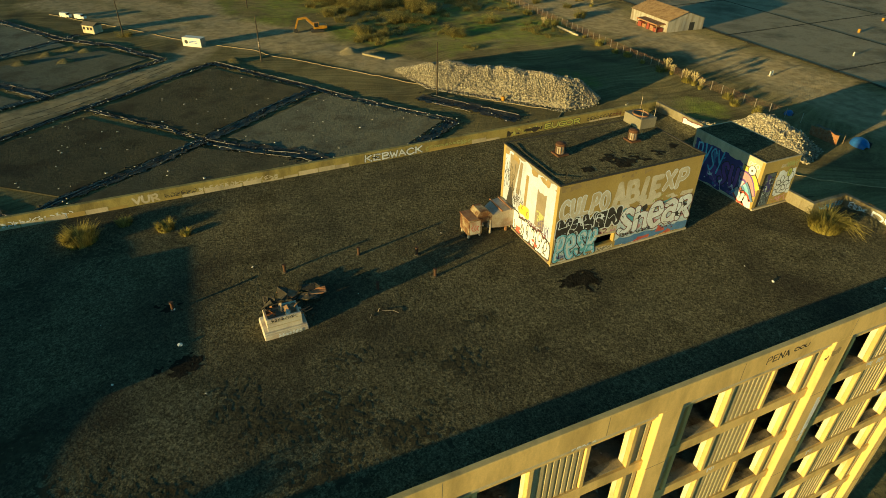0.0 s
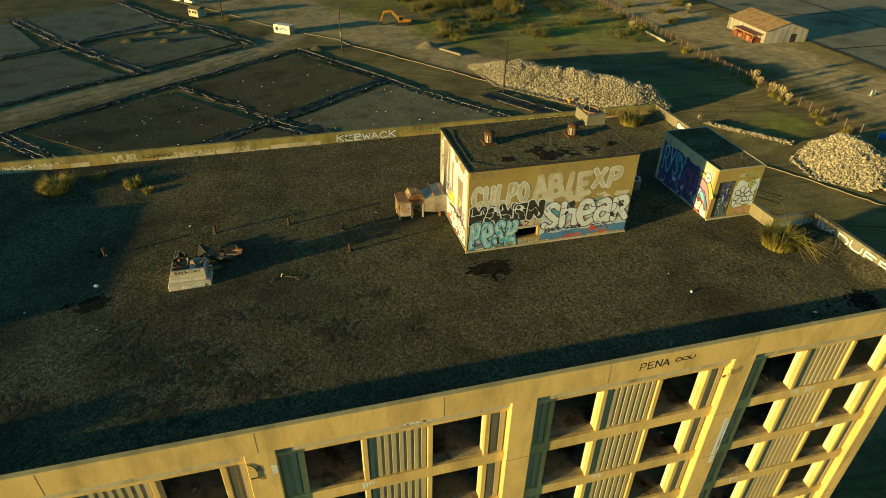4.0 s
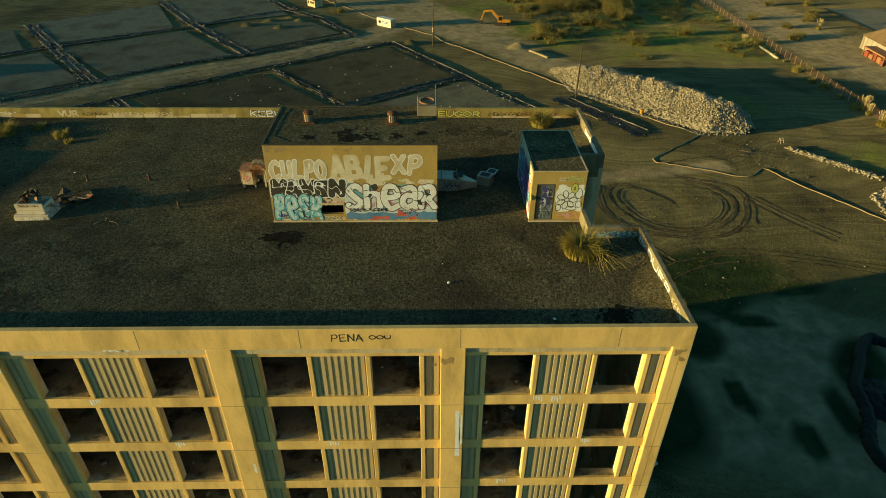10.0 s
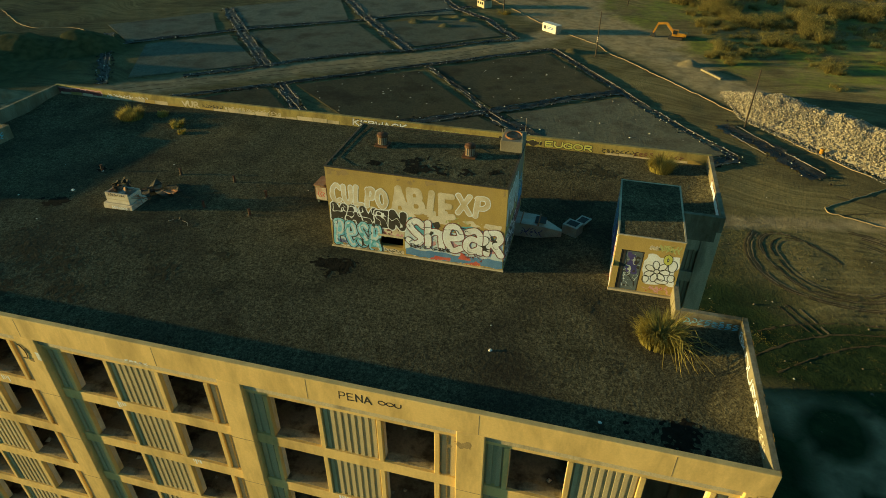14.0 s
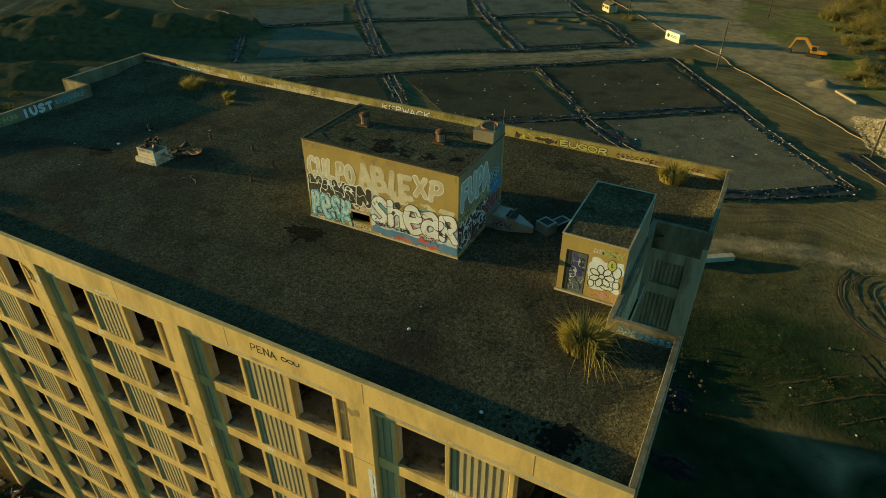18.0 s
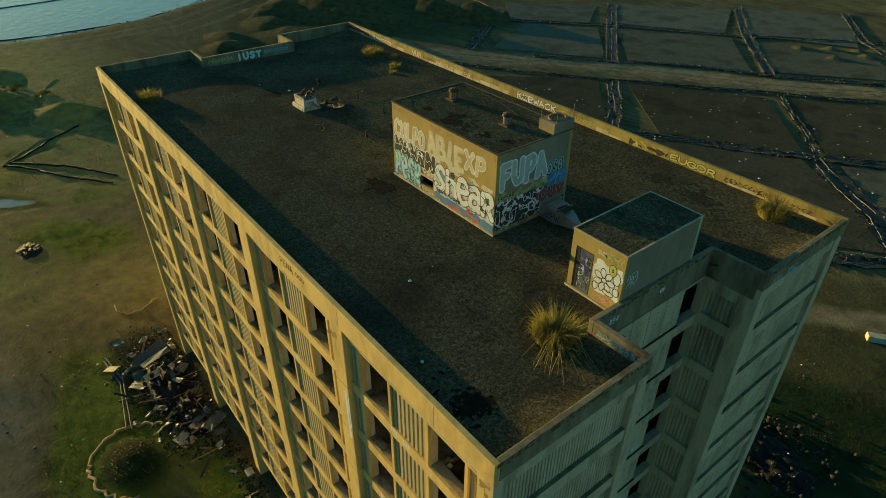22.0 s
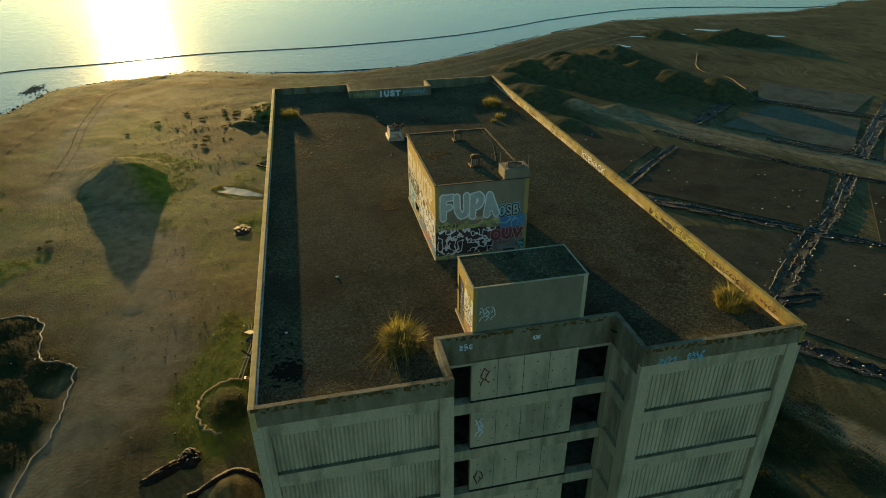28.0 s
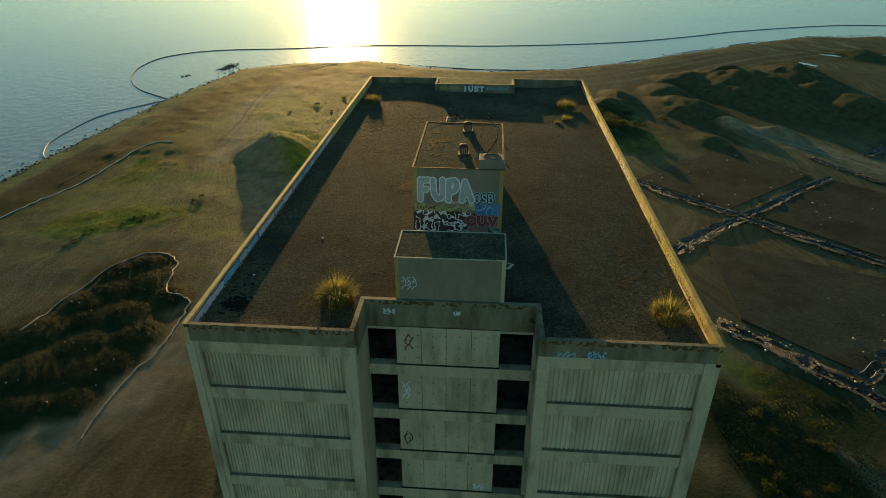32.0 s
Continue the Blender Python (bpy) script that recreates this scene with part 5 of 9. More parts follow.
splash(pw_e, we, 1.5, 4.4, 2.2, 2.9, "chalk", 38, 0.4, 0.08, 0.0045)
splash(pw_e, we, 0.0, 5.95, 0.0, 0.35, "green", 39, 0.5, -0.1, 0.004)
patch(pw_e, we, 0.02, 4.3, 0.3, 1.95, "black", 0.006, 37)
maze(pw_e, we, 0.05, 4.2, 0.3, 2.0, "white", 40, 0.27, 0.15, 0.011, 0.03)
scrawl(pw_e, we, 0.2, 2.1, 1.3, 0.25, "black", 41, 6, 0.02, 0.0085)
sprayed("OSB", pw_e, we, 4.1, 2.55, 1.35, 0.75, 0.075, [("sky", 0.09), ("black", 0.05), ("haze", -0.02)], 51)
patch(pw_e, we, 4.2, 5.9, 1.75, 2.55, "blue", 0.0075, 53)
maze(pw_e, we, 4.25, 5.85, 1.8, 2.5, "sky", 54, 0.4, 0.09, 0.012)
splash(pw_e, we, 3.3, 5.95, 0.95, 1.8, "maroon", 55, 0.9, -0.4, 0.0125)
sprayed("OUV", pw_e, we, 3.6, 0.95, 2.2, 0.8, 0.11, [("pink", 0.04), ("maroon", 0.0)], 56, 0.016)
splash(pw_e, we, 4.2, 5.95, 0.1, 0.98, "teal", 57, 0.9, -0.4, 0.0115)
maze(pw_e, we, 4.3, 5.9, 0.15, 0.9, "black", 58, 0.3, 0.12, 0.0145)
ww = wall_frame((PX0 + 0.002, PY1, 0), (0, -1, 0), (-1, 0, 0), 0.91, 0.98)
patch(pw_w, ww, 0.08, 5.95, 1.35, 4.72, "cool", 0.0035, 61)
for k, (x0, x1, t0, t1, y0, y1, c) in enumerate(((0.8, 1.95, 1.05, 1.3, 1.5, 4.6, "tan"), (2.0, 2.3, 1.75, 2.15, 2.5, 4.55, "tan"), (2.75, 3.05, 2.7, 2.95, 1.6, 4.1, "grime"), (1.0, 1.25, 0.7, 1.6, 1.4, 2.6, "black"))):
    bm = bmesh.new()
    bm.faces.new([bm.verts.new((q[0], q[1], 0.0075 + 0.0004 * k)) for q in ((t0, y0), (t1, y0), (x1, y1), (x0, y1))])
    bm.transform(ww)
    part("paint", bm, SPRAY[c], pw_w)
patch(pw_w, ww, 4.05, 5.0, 1.6, 3.75, "tan", 0.0078, 62)
splash(pw_w, ww, 4.1, 4.9, 1.6, 2.6, "green", 63, 0.8, -0.1, 0.0115)
scrawl(pw_w, ww, 0.3, 2.3, 1.2, 1.9, "black", 64, 6, 0.022, 0.016)
scrawl(pw_w, ww, 0.9, 1.6, 1.4, 1.3, "black", 65, 7, 0.02, 0.0163)
scrawl(pw_w, ww, 4.4, 1.35, 1.2, 0.9, "navy", 59, 6, 0.018, 0.0167)
scrawl(pw_w, ww, 1.5, 1.7, 1.2, 0.8, "black", 71, 5, 0.02, 0.017)
splash(pw_w, ww, 2.2, 3.5, 1.4, 2.3, "yellow", 66, 0.9, -0.1, 0.0122)
maze(pw_w, ww, 2.3, 3.3, 1.4, 2.2, "black", 60, 0.4, 0.05, 0.0165)
splash(pw_w, ww, 0.1, 5.9, 4.3, 4.8, "grime", 72, 0.5, 0.0, 0.019)
splash(pw_s, wf, 0.1, 9.3, 4.45, 4.84, "grime", 73, 0.5, 0.02, 0.02)
splash(pw_s, wf, 0.1, 9.3, 0.1, 0.4, "grime", 74, 0.4, 0.06, 0.05)
patch(pw_w, ww, 0.2, 5.8, 0.1, 1.35, "maroon", 0.0045, 67)
throwup(pw_w, ww, 0.2, 0.1, 5.6, 1.3, 8, "white", "black", 68)
splash(pw_w, ww, 0.3, 5.7, 0.1, 0.7, "red", 69, 0.4, 0.2, 0.05)
scrawl(pw_w, ww, 3.4, 1.25, 2.0, 0.35, "maroon", 70, 8, 0.02, 0.052)

# ---- stair house ----
stair = thing("stair_house", (0, 0, DECK), "small plastered stair house with a painted metal door", "roof structure")
SX0, SX1, SY0, SY1, SH = 31.15, 34.17, 21.91, 27.52, 3.18
bm = bmesh.new()
for b in ((SX0, SX0 + 0.28, SY0, SY0 + 0.2, -0.02, SH), (SX0 + 1.33, SX1, SY0, SY0 + 0.2, -0.02, SH), (SX0 + 0.28, SX0 + 1.33, SY0, SY0 + 0.2, 2.4, SH), (SX0 + 0.28, SX0 + 1.33, SY0, SY0 + 0.2, -0.02, 0.1)):
    bx(bm, *b)
bmesh.ops.remove_doubles(bm, verts=bm.verts, dist=0.001)
sw_s = part("wall", bm, STUCCO, stair)
sw_w = part("wall", box(SX0 + 0.002, SX0 + 0.2, SY0 + 0.2, SY1 - 0.2, -0.02, SH), PALE, stair)
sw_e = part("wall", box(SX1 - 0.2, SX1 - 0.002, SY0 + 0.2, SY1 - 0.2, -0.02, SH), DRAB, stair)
part("wall", box(SX0, SX1, SY1 - 0.2, SY1, -0.02, SH), PALE, stair)
part("roof", box(SX0 + 0.06, SX1 - 0.06, SY0 + 0.06, SY1 - 0.06, SH - 0.15, SH + 0.02), ROOF, stair)
for b in ((SX0 - 0.03, SX1 + 0.03, SY0 - 0.03, SY0 + 0.05), (SX0 - 0.03, SX1 + 0.03, SY1 - 0.05, SY1 + 0.03), (SX0 - 0.03, SX0 + 0.05, SY0 + 0.05, SY1 - 0.05), (SX1 - 0.05, SX1 + 0.03, SY0 + 0.05, SY1 - 0.05)):
    part("drip_edge", box(*b, SH + 0.004, SH + 0.04), PALE, stair)
door = part("door", box(SX0 + 0.34, SX0 + 1.27, SY0 + 0.03, SY0 + 0.08, 0.1, 2.36), plain("door_steel", (0.1, 0.13, 0.15), 0.6), stair, "blue-grey steel door sprayed with paint")
for b in ((SX0 + 0.28, SX0 + 0.34, SY0 + 0.01, SY0 + 0.17, 0.1, 2.4), (SX0 + 1.27, SX0 + 1.33, SY0 + 0.01, SY0 + 0.17, 0.1, 2.4), (SX0 + 0.34, SX0 + 1.27, SY0 + 0.01, SY0 + 0.17, 2.34, 2.4)):
    part("door_frame", box(*b), DARK, stair)
# black strip on the closed leaf paints the shaded gap of an open door
part("door_gap", box(SX0 + 0.342, SX0 + 0.5, SY0 + 0.02, SY0 + 0.028, 0.12, 2.33), DARK, stair, "black strip standing for the shaded gap of the ajar door")
part("step", box(SX0 - 0.05, SX1, SY0 - 0.12, SY0 - 0.004, -0.01, 0.1, 0.01), PALE, stair)
ws = wall_frame((SX0 + 0.34, SY0 + 0.03, 0.1), (1, 0, 0), (0, -1, 0))
splash(door, ws, 0.18, 0.9, 0.9, 2.2, "navy", 71, 0.5, 0.05, 0.004)
maze(door, ws, 0.18, 0.9, 0.6, 2.1, "haze", 74, 0.4, 0.05, 0.01, 0.03)
maze(door, ws, 0.18, 0.9, 0.1, 2.2, "black", 75, 0.45, 0.06, 0.012, 0.03)
maze(door, ws, 0.18, 0.9, 0.1, 1.2, "pale", 76, 0.35, 0.04, 0.014, 0.03)
wsw = wall_frame((SX0, SY0, 0), (1, 0, 0), (0, -1, 0), 1.0, 1.06)
splash(sw_s, wsw, 1.38, 3.0, 0.55, 2.3, "white", 75, 2.0, -0.6, 0.004)
strokes = []
for k in range(7):
    a = k * 0.9
    cx, cy = 2.05 + 0.36 * math.cos(a), 1.32 + 0.34 * math.sin(a)
    strokes.append(([(cx + (0.24 * math.cos(t * 0.4) * math.cos(a) - 0.15 * math.sin(t * 0.4) * math.sin(a)), cy + 0.24 * math.cos(t * 0.4) * math.sin(a) + 0.15 * math.sin(t * 0.4) * math.cos(a)) for t in range(17)], 0.019, 0.009 + 0.0007 * k))
for k, (cx, cy, rx, ry) in enumerate(((2.05, 1.32, 0.14, 0.13), (2.7, 1.7, 0.2, 0.3), (2.75, 1.05, 0.17, 0.2), (1.6, 0.85, 0.15, 0.2), (2.35, 0.8, 0.3, 0.12))):
    strokes.append(([(cx + rx * math.cos(t * 0.35), cy + ry * math.sin(t * 0.35)) for t in range(19)], 0.018, 0.0145 + 0.0007 * k))
for line, wd, lift in strokes:
    bm = bmesh.new()
    ribbon(bm, line, wd, lift)
    bm.transform(wsw)
    part("painted_stroke", bm, SPRAY["black"], sw_s)
sprayed("O", sw_s, wsw, 2.25, 1.75, 0.36, 0.55, 0.07, [("black", 0.028), ("lime", 0.0)], 77, 0.019, 0.006)
scrawl(sw_s, wsw, 1.9, 2.38, 1.0, 0.4, "green", 78, 6, 0.03)
scrawl(sw_s, wsw, 1.5, 2.45, 0.5, 0.2, "chalk", 76, 4, 0.03)
maze(sw_s, wsw, 1.45, 2.95, 0.12, 0.55, "pink", 79, 0.22, 0.12, 0.006)
maze(sw_s, wsw, 1.45, 2.95, 0.15, 0.5, "red", 80, 0.22, 0.06, 0.008)
wsw2 = wall_frame((SX0 + 0.002, SY1, 0), (0, -1, 0), (-1, 0, 0), 1.0, 1.08)
splash(sw_w, wsw2, 0.1, 4.3, 0.05, 2.5, "navy", 81, 1.5, -0.5, 0.004)
splash(sw_w, wsw2, 1.8, 4.2, 0.2, 2.2, "blue", 82, 0.6, 0.05, 0.005)
splash(sw_w, wsw2, 1.5, 4.2, 0.1, 1.4, "violet", 83, 0.6, 0.05, 0.006)
sprayed("RYSY", sw_w, wsw2, 0.4, 0.9, 2.3, 1.5, 0.05, [("sky", 0.0)], 84, 0.009)
sprayed("SU", sw_w, wsw2, 2.6, 0.5, 1.5, 1.5, 0.12, [("black", 0.05), ("violet", 0.0)], 85, 0.011)
maze(sw_w, wsw2, 0.4, 4.0, 0.1, 0.9, "white", 86, 0.4, 0.06, 0.035)
splash(sw_w, wsw2, 4.15, 5.55, 0.05, 1.9, "cool", 87, 1.5, -0.5, 0.0045)
splash(sw_w, wsw2, 4.15, 4.75, 0.5, 1.75, "red", 89, 0.6, -0.1, 0.006)
for k, (c, wd, pts_) in enumerate((
        ("black", 0.34, ((4.2, 2.02), (4.7, 1.95), (5.1, 1.7), (5.5, 1.2))), ("yellow", 0.27, ((4.2, 2.02), (4.7, 1.95), (5.1, 1.7), (5.5, 1.2))),
        ("violet", 0.32, ((4.2, 1.66), (4.65, 1.66), (5.0, 1.35), (5.3, 0.75))), ("pink", 0.2, ((4.2, 1.68), (4.65, 1.68), (5.02, 1.37), (5.32, 0.8))),
        ("black", 0.32, ((4.6, 1.22), (4.8, 1.05), (5.05, 0.75), (5.3, 0.35))), ("blue", 0.25, ((4.6, 1.22), (4.8, 1.05), (5.05, 0.75), (5.3, 0.35))), ("sky", 0.1, ((4.62, 1.2), (4.84, 1.02), (5.08, 0.72))),
        ("red", 0.34, ((4.2, 0.62), (4.6, 0.34), (4.85, 0.52), (5.15, 0.2), (5.45, 0.24))), ("white", 0.2, ((4.2, 0.62), (4.6, 0.34), (4.85, 0.52), (5.15, 0.2), (5.45, 0.24))), ("black", 0.035, ((4.2, 0.95), (4.5, 0.78), (4.75, 0.85), (4.95, 0.6))))):
    bm = bmesh.new()
    ribbon(bm, smooth_line(list(pts_), 6)[0], wd, 0.008 + 0.0012 * k)
    bm.transform(wsw2)
    part("painted_stroke", bm, SPRAY[c], sw_w)
sprayed("O", sw_w, wsw2, 4.62, 1.9, 0.5, 0.55, 0.09, [("black", 0.045), ("white", 0.0)], 88, 0.022)
scrawl(sw_w, wsw2, 4.5, 2.3, 0.8, 0.4, "white", 90, 5, 0.02)
wse = wall_frame((SX1 - 0.002, SY0, 0), (0, 1, 0), (1, 0, 0))
scrawl(sw_e, wse, 0.3, 1.2, 0.8, 1.0, "white", 86, 3, 0.02)
scrawl(sw_e, wse, 4.7, 0.2, 0.8, 0.35, "black", 87, 5, 0.02)

# tags on parapets and piers
def parapet_tags(wall, wf, spans, seed):
    for i, (a, b, kind, c1, c2) in enumerate(spans):
        if kind == "t":
            throwup(wall, wf, a, 0.06, b - a, 0.5, max(3, int((b - a) / 0.5)), c1, c2, seed + i, False)
        else:
            scrawl(wall, wf, a, 0.05, b - a, 0.42, c1, seed + i, max(3, int((b - a) / 0.3)), 0.025)


wn_ = wall_frame((0, YS1 - PT, DECK), (1, 0, 0), (0, -1, 0))
parapet_tags(walls["north"], wn_, [(-15.5, -11, "t", "maroon", "pink"), (-10.5, -6.5, "s", "white", ""), (0.5, 5.5, "s", "chalk", ""), (30, 32.5, "s", "black", ""), (-1.5, 0.4, "s", "black", ""), (16, 20, "s", "green", ""), (32.2, 35.5, "s", "maroon", "")], 100)
sprayed("EUGOR", walls["north"], wn_, 26.0, 0.06, 3.4, 0.5, 0.05, [("black", 0.04), ("lime", 0.0)], 111, 0.006, 0.006, 0.022)
sprayed("KEBWACK", walls["north"], wn_, 11.4, 0.06, 4.4, 0.54, 0.05, [("black", 0.025), ("white", 0.0)], 113, 0.007, 0.005, 0.022)
sprayed("VUR", walls["north"], wn_, -3.3, 0.06, 1.5, 0.52, 0.045, [("chalk", 0.02)], 115, 0.006, 0.006, 0.022)
maze(walls["north"], wn_, 11.4, 15.8, 0.05, 0.62, "black", 118, 0.3, 0.05, 0.03)
rnd = random.Random(117)
x = XS0 + 0.4
while x < XS1 - 1:
    w = rnd.uniform(0.9, 1.4)
    if not any(a - 0.2 < x < b for a, b in ((10.6, 16.0), (21.8, 29.5), (-4.4, -1.7))):
        part("render_patch", box(x, x + w - rnd.uniform(0.03, 0.12), YS1 - PT - 0.014, YS1 - PT - 0.002, DECK - 0.3, DECK + rnd.uniform(0.1, 0.33)), rnd.choice((PALE, PALE, STUCCO)), walls["north"])
    x += w
splash(walls["north"], wn_, 22.7, 25.9, 0.03, 0.55, "black", 112, 0.4, -0.1, 0.004)
maze(walls["north"], wn_, 22.8, 25.8, 0.04, 0.55, "lime", 116, 0.3, 0.1, 0.007)
wr = wall_frame((WX + PT, NS, DECK), (0, 1, 0), (1, 0, 0))
parapet_tags(walls["recess_c"], wr, [(0.3, 2.7, "s", "lime", ""), (5.8, 8.4, "s", "sky", "")], 120)
sprayed("IUST", walls["recess_c"], wr, 3.0, -0.16, 2.6, 0.74, 0.105, [("black", 0.035), ("white", 0.0)], 122, 0.006, 0.008, 0.025)
wea = wall_frame((XS1 - PT, NS, DECK), (0, -1, 0), (-1, 0, 0))
parapet_tags(walls["east_a"], wea, [(6.0, 7.4, "s", "chalk", "")], 130)
sprayed("DUER", walls["east_a"], wea, 2.0, 0.05, 3.7, 0.55, 0.06, [("black", 0.025), ("white", 0.0)], 131, 0.006, 0.008, 0.025)
scrawl(walls["east_a"], wea, 0.6, 0.1, 1.2, 0.4, "white", 132, 4, 0.03)
weh = wall_frame((XS1 - PT, YS1, DECK), (0, -1, 0), (-1, 0, 0))
parapet_tags(walls["east_b"], weh, [(3.5, 8.0, "t", "white", "maroon")], 134)
wna = wall_frame((NX, NS - PT, DECK), (1, 0, 0), (0, -1, 0))
parapet_tags(walls["notch_a"], wna, [(0.2, 2.6, "s", "sky", "")], 140)
wsi = wall_frame((0, YS0 + PT, DECK), (-1, 0, 0), (0, 1, 0))
spans = []
rnd = random.Random(8)
x = -36.4
while x < -8:
    w = rnd.uniform(1.2, 2.6)
    spans.append((x, x + w, "t", rnd.choice(["white", "sky", "white", "pale"]), "navy"))
    x += w + rnd.uniform(0.0, 0.25)
parapet_tags(walls["south"], wsi, spans, 150)
wso = wall_frame((0, YS0, DECK), (1, 0, 0), (0, -1, 0))
sprayed("PENA", walls["south"], wso, 21.0, 0.0, 1.47, 0.46, 0.03, [("black", 0.0)], 161, 0.004, 0.006, 0.02)
sprayed("OOU", walls["south"], wso, 22.7, 0.13, 1.0, 0.26, 0.028, [("black", 0.0)], 162, 0.004, 0.005, 0.02)
scrawl(walls["south"], wso, 10.9, -0.5, 1.2, 0.12, "white", 163, 5, 0.02)
weo = wall_frame((XS1, NN, DECK), (0, 1, 0), (1, 0, 0))
scrawl(walls["east_b"], weo, 0.9, -0.35, 0.9, 0.5, "sky", 164, 4, 0.02)
scrawl(walls["east_b"], weo, 2.3, -0.35, 0.9, 0.6, "sky", 165, 4, 0.03)
wno = wall_frame((NX, NS, DECK), (0, 1, 0), (1, 0, 0))
scrawl(walls["notch_c"], wno, 0.9, -0.15, 0.7, 0.4, "white", 166, 3, 0.025)
scrawl(walls["notch_c"], wno, 4.6, -0.1, 0.4, 0.3, "white", 167, 3, 0.03)

# moss along the rims and tags on the stair wall
for name_, oy, x0, x1, sd in (("east_a", YS0, 0.1, NS - YS0 - 0.1, 171), ("east_b", NN, 0.1, YS1 - NN - 0.1, 172)):
    w_ = wall_frame((XS1, oy, DECK), (0, 1, 0), (1, 0, 0))
    splash(walls[name_], w_, x0, x1, 0.45, 0.78, "moss", sd, 0.16, 0.03, 0.006, 0.03, 0.05)
w_ = wall_frame((NX, NS, DECK), (0, 1, 0), (1, 0, 0))
splash(walls["notch_c"], w_, 0.1, NN - NS - 0.1, 0.45, 0.74, "moss", 176, 0.16, 0.06, 0.009, 0.03, 0.05)
for k, (y_, z_, w, h, c, n_) in enumerate(((2.0, 29.9, 0.5, 1.3, "maroon", 2), (1.75, 26.4, 0.5, 1.6, "white", 2), (1.75, 23.0, 0.55, 1.1, "black", 2), (5.9, 19.4, 0.7, 0.6, "white", 3))):
    scrawl(tower, wall_frame((NX, NS, z_), (0, 1, 0), (1, 0, 0)), y_, 0.0, w, h, c, 230 + k, n_, 0.035, 0.03)
bm = bmesh.new()
ribbon(bm, [(NS - 0.3, 29.0 - 0.25 * k) for k in range(8)], 0.05, 0.01)
bm.transform(wall_frame((XS1 - 0.004, 0, 0), (0, 1, 0), (1, 0, 0)))
part("paint_run", bm, SPRAY["white"], tower)

# runs of white paint and weather marks on the south face
rnd = random.Random(91)
for cx, zt, ln, wd in ((26.75, 27.9, 3.4, 0.12), (26.9, 27.6, 2.2, 0.07), (5.9, 31.2, 0.5, 0.1), (16.3, 24.0, 0.7, 0.06)):
    bm = bmesh.new()
    ribbon(bm, [(cx + rnd.uniform(-0.02, 0.02), zt - ln * k / 9) for k in range(10)], wd, 0.006)
    bm.transform(wall_frame((0, YS0, 0), (1, 0, 0), (0, -1, 0)))
    part("paint_run", bm, SPRAY["white"], tower)
for cx, zt in ((30.4, 28.42), (31.3, 28.4), (9.2, 28.4), (20.3, 25.2), (29.0, 22.0), (12.5, 25.25), (33.2, 25.2), (2.4, 28.4)):
    bm = bmesh.new()
    for k in range(4):
        ribbon(bm, [(cx + k * 0.13, zt), (cx + k * 0.13 + 0.02, zt - rnd.uniform(0.15, 0.42))], rnd.uniform(0.02, 0.05), 0.005 + 0.0005 * k)
    bm.transform(wall_frame((0, BEAM_Y, 0.2), (1, 0, 0), (0, -1, 0)))
    tagged(part("paint_run", bm, SPRAY["white"], tower), kind="stuff")
for k, cx in enumerate(COLS):
    for z in FLOORS:
        part("joint", box(max(cx - half, XS0) + 0.01, min(cx + half, XS1 - 0.08) - 0.01, YS0 - 0.004, YS0 + 0.01, z - 0.38 + 0.02 * (k % 3), z - 0.355 + 0.02 * (k % 3)), MOSSY, tower)
for k in range(7):
    x = -8.76 + 7.1 * k
    part("joint", box(x, x + 0.025, YS0 - 0.004, YS0 + 0.01, 32.05, TOP - 0.05), MOSSY, tower)
wfs = wall_frame((0, YS0, 0), (1, 0, 0), (0, -1, 0))
for k, (x0, x1, z0, z1) in enumerate(((36.4, 37.1, 31.0, 31.95), (25.5, 26.6, 30.9, 31.5), (4.7, 5.7, 30.5, 31.5))):
    splash(tower, wfs, x0, x1, z0, z1, "grime", 700 + k, 0.3, 0.06, 0.008 + 0.001 * k, 0.04, 0.12)
# broken fittings and rubbish in the open rooms
R2 = np.random.RandomState(95)
pts = []
for i in range(5):
    for z in SLAB:
        for _ in range(7):
            pts.append((COLS[i + 1] + half + 0.9 + R2.uniform(0, clear - 1.8), BEAM_Y + 0.8 + abs(R2.normal(0, 1.2)), z + 0.04))
ROOMBITS = np.array(pts)

# ---- clutter on the roof ----
def blades(n, spread_r, tall, seed, lean=0.5, wd=0.03):
    """Tufts of curved grass blades as thin tapering strips."""
    rnd = random.Random(seed)
    vs, fs = [], []
    for i in range(n):
        a = rnd.uniform(0, 6.283)
        r = spread_r * 0.6 * math.sqrt(rnd.random())
        h = tall * rnd.uniform(0.3, 1.0) * (1.15 - 0.5 * r / spread_r)
        out = lean * h * rnd.uniform(0.3, 1.3)
        dx, dy = math.cos(a), math.sin(a)
        px, py = -dy * wd, dx * wd
        bx0, by0 = dx * r, dy * r
        k = len(vs)
        for t in (0.0, 0.45, 0.8):
            ox, oy, z = bx0 + dx * out * t ** 1.8, by0 + dy * out * t ** 1.8, h * (t - 0.25 * t ** 3)
            s_ = 1 - 0.5 * t
            vs += [(ox + px * s_, oy + py * s_, z), (ox - px * s_, oy - py * s_, z)]
        vs.append((bx0 + dx * out, by0 + dy * out, h * (0.75 if rnd.random() < 0.7 else 0.55)))
        fs += [(k, k + 1, k + 3), (k, k + 3, k + 2), (k + 2, k + 3, k + 5), (k + 2, k + 5, k + 4), (k + 4, k + 5, k + 6)]
    return np.array(vs), np.array(fs)


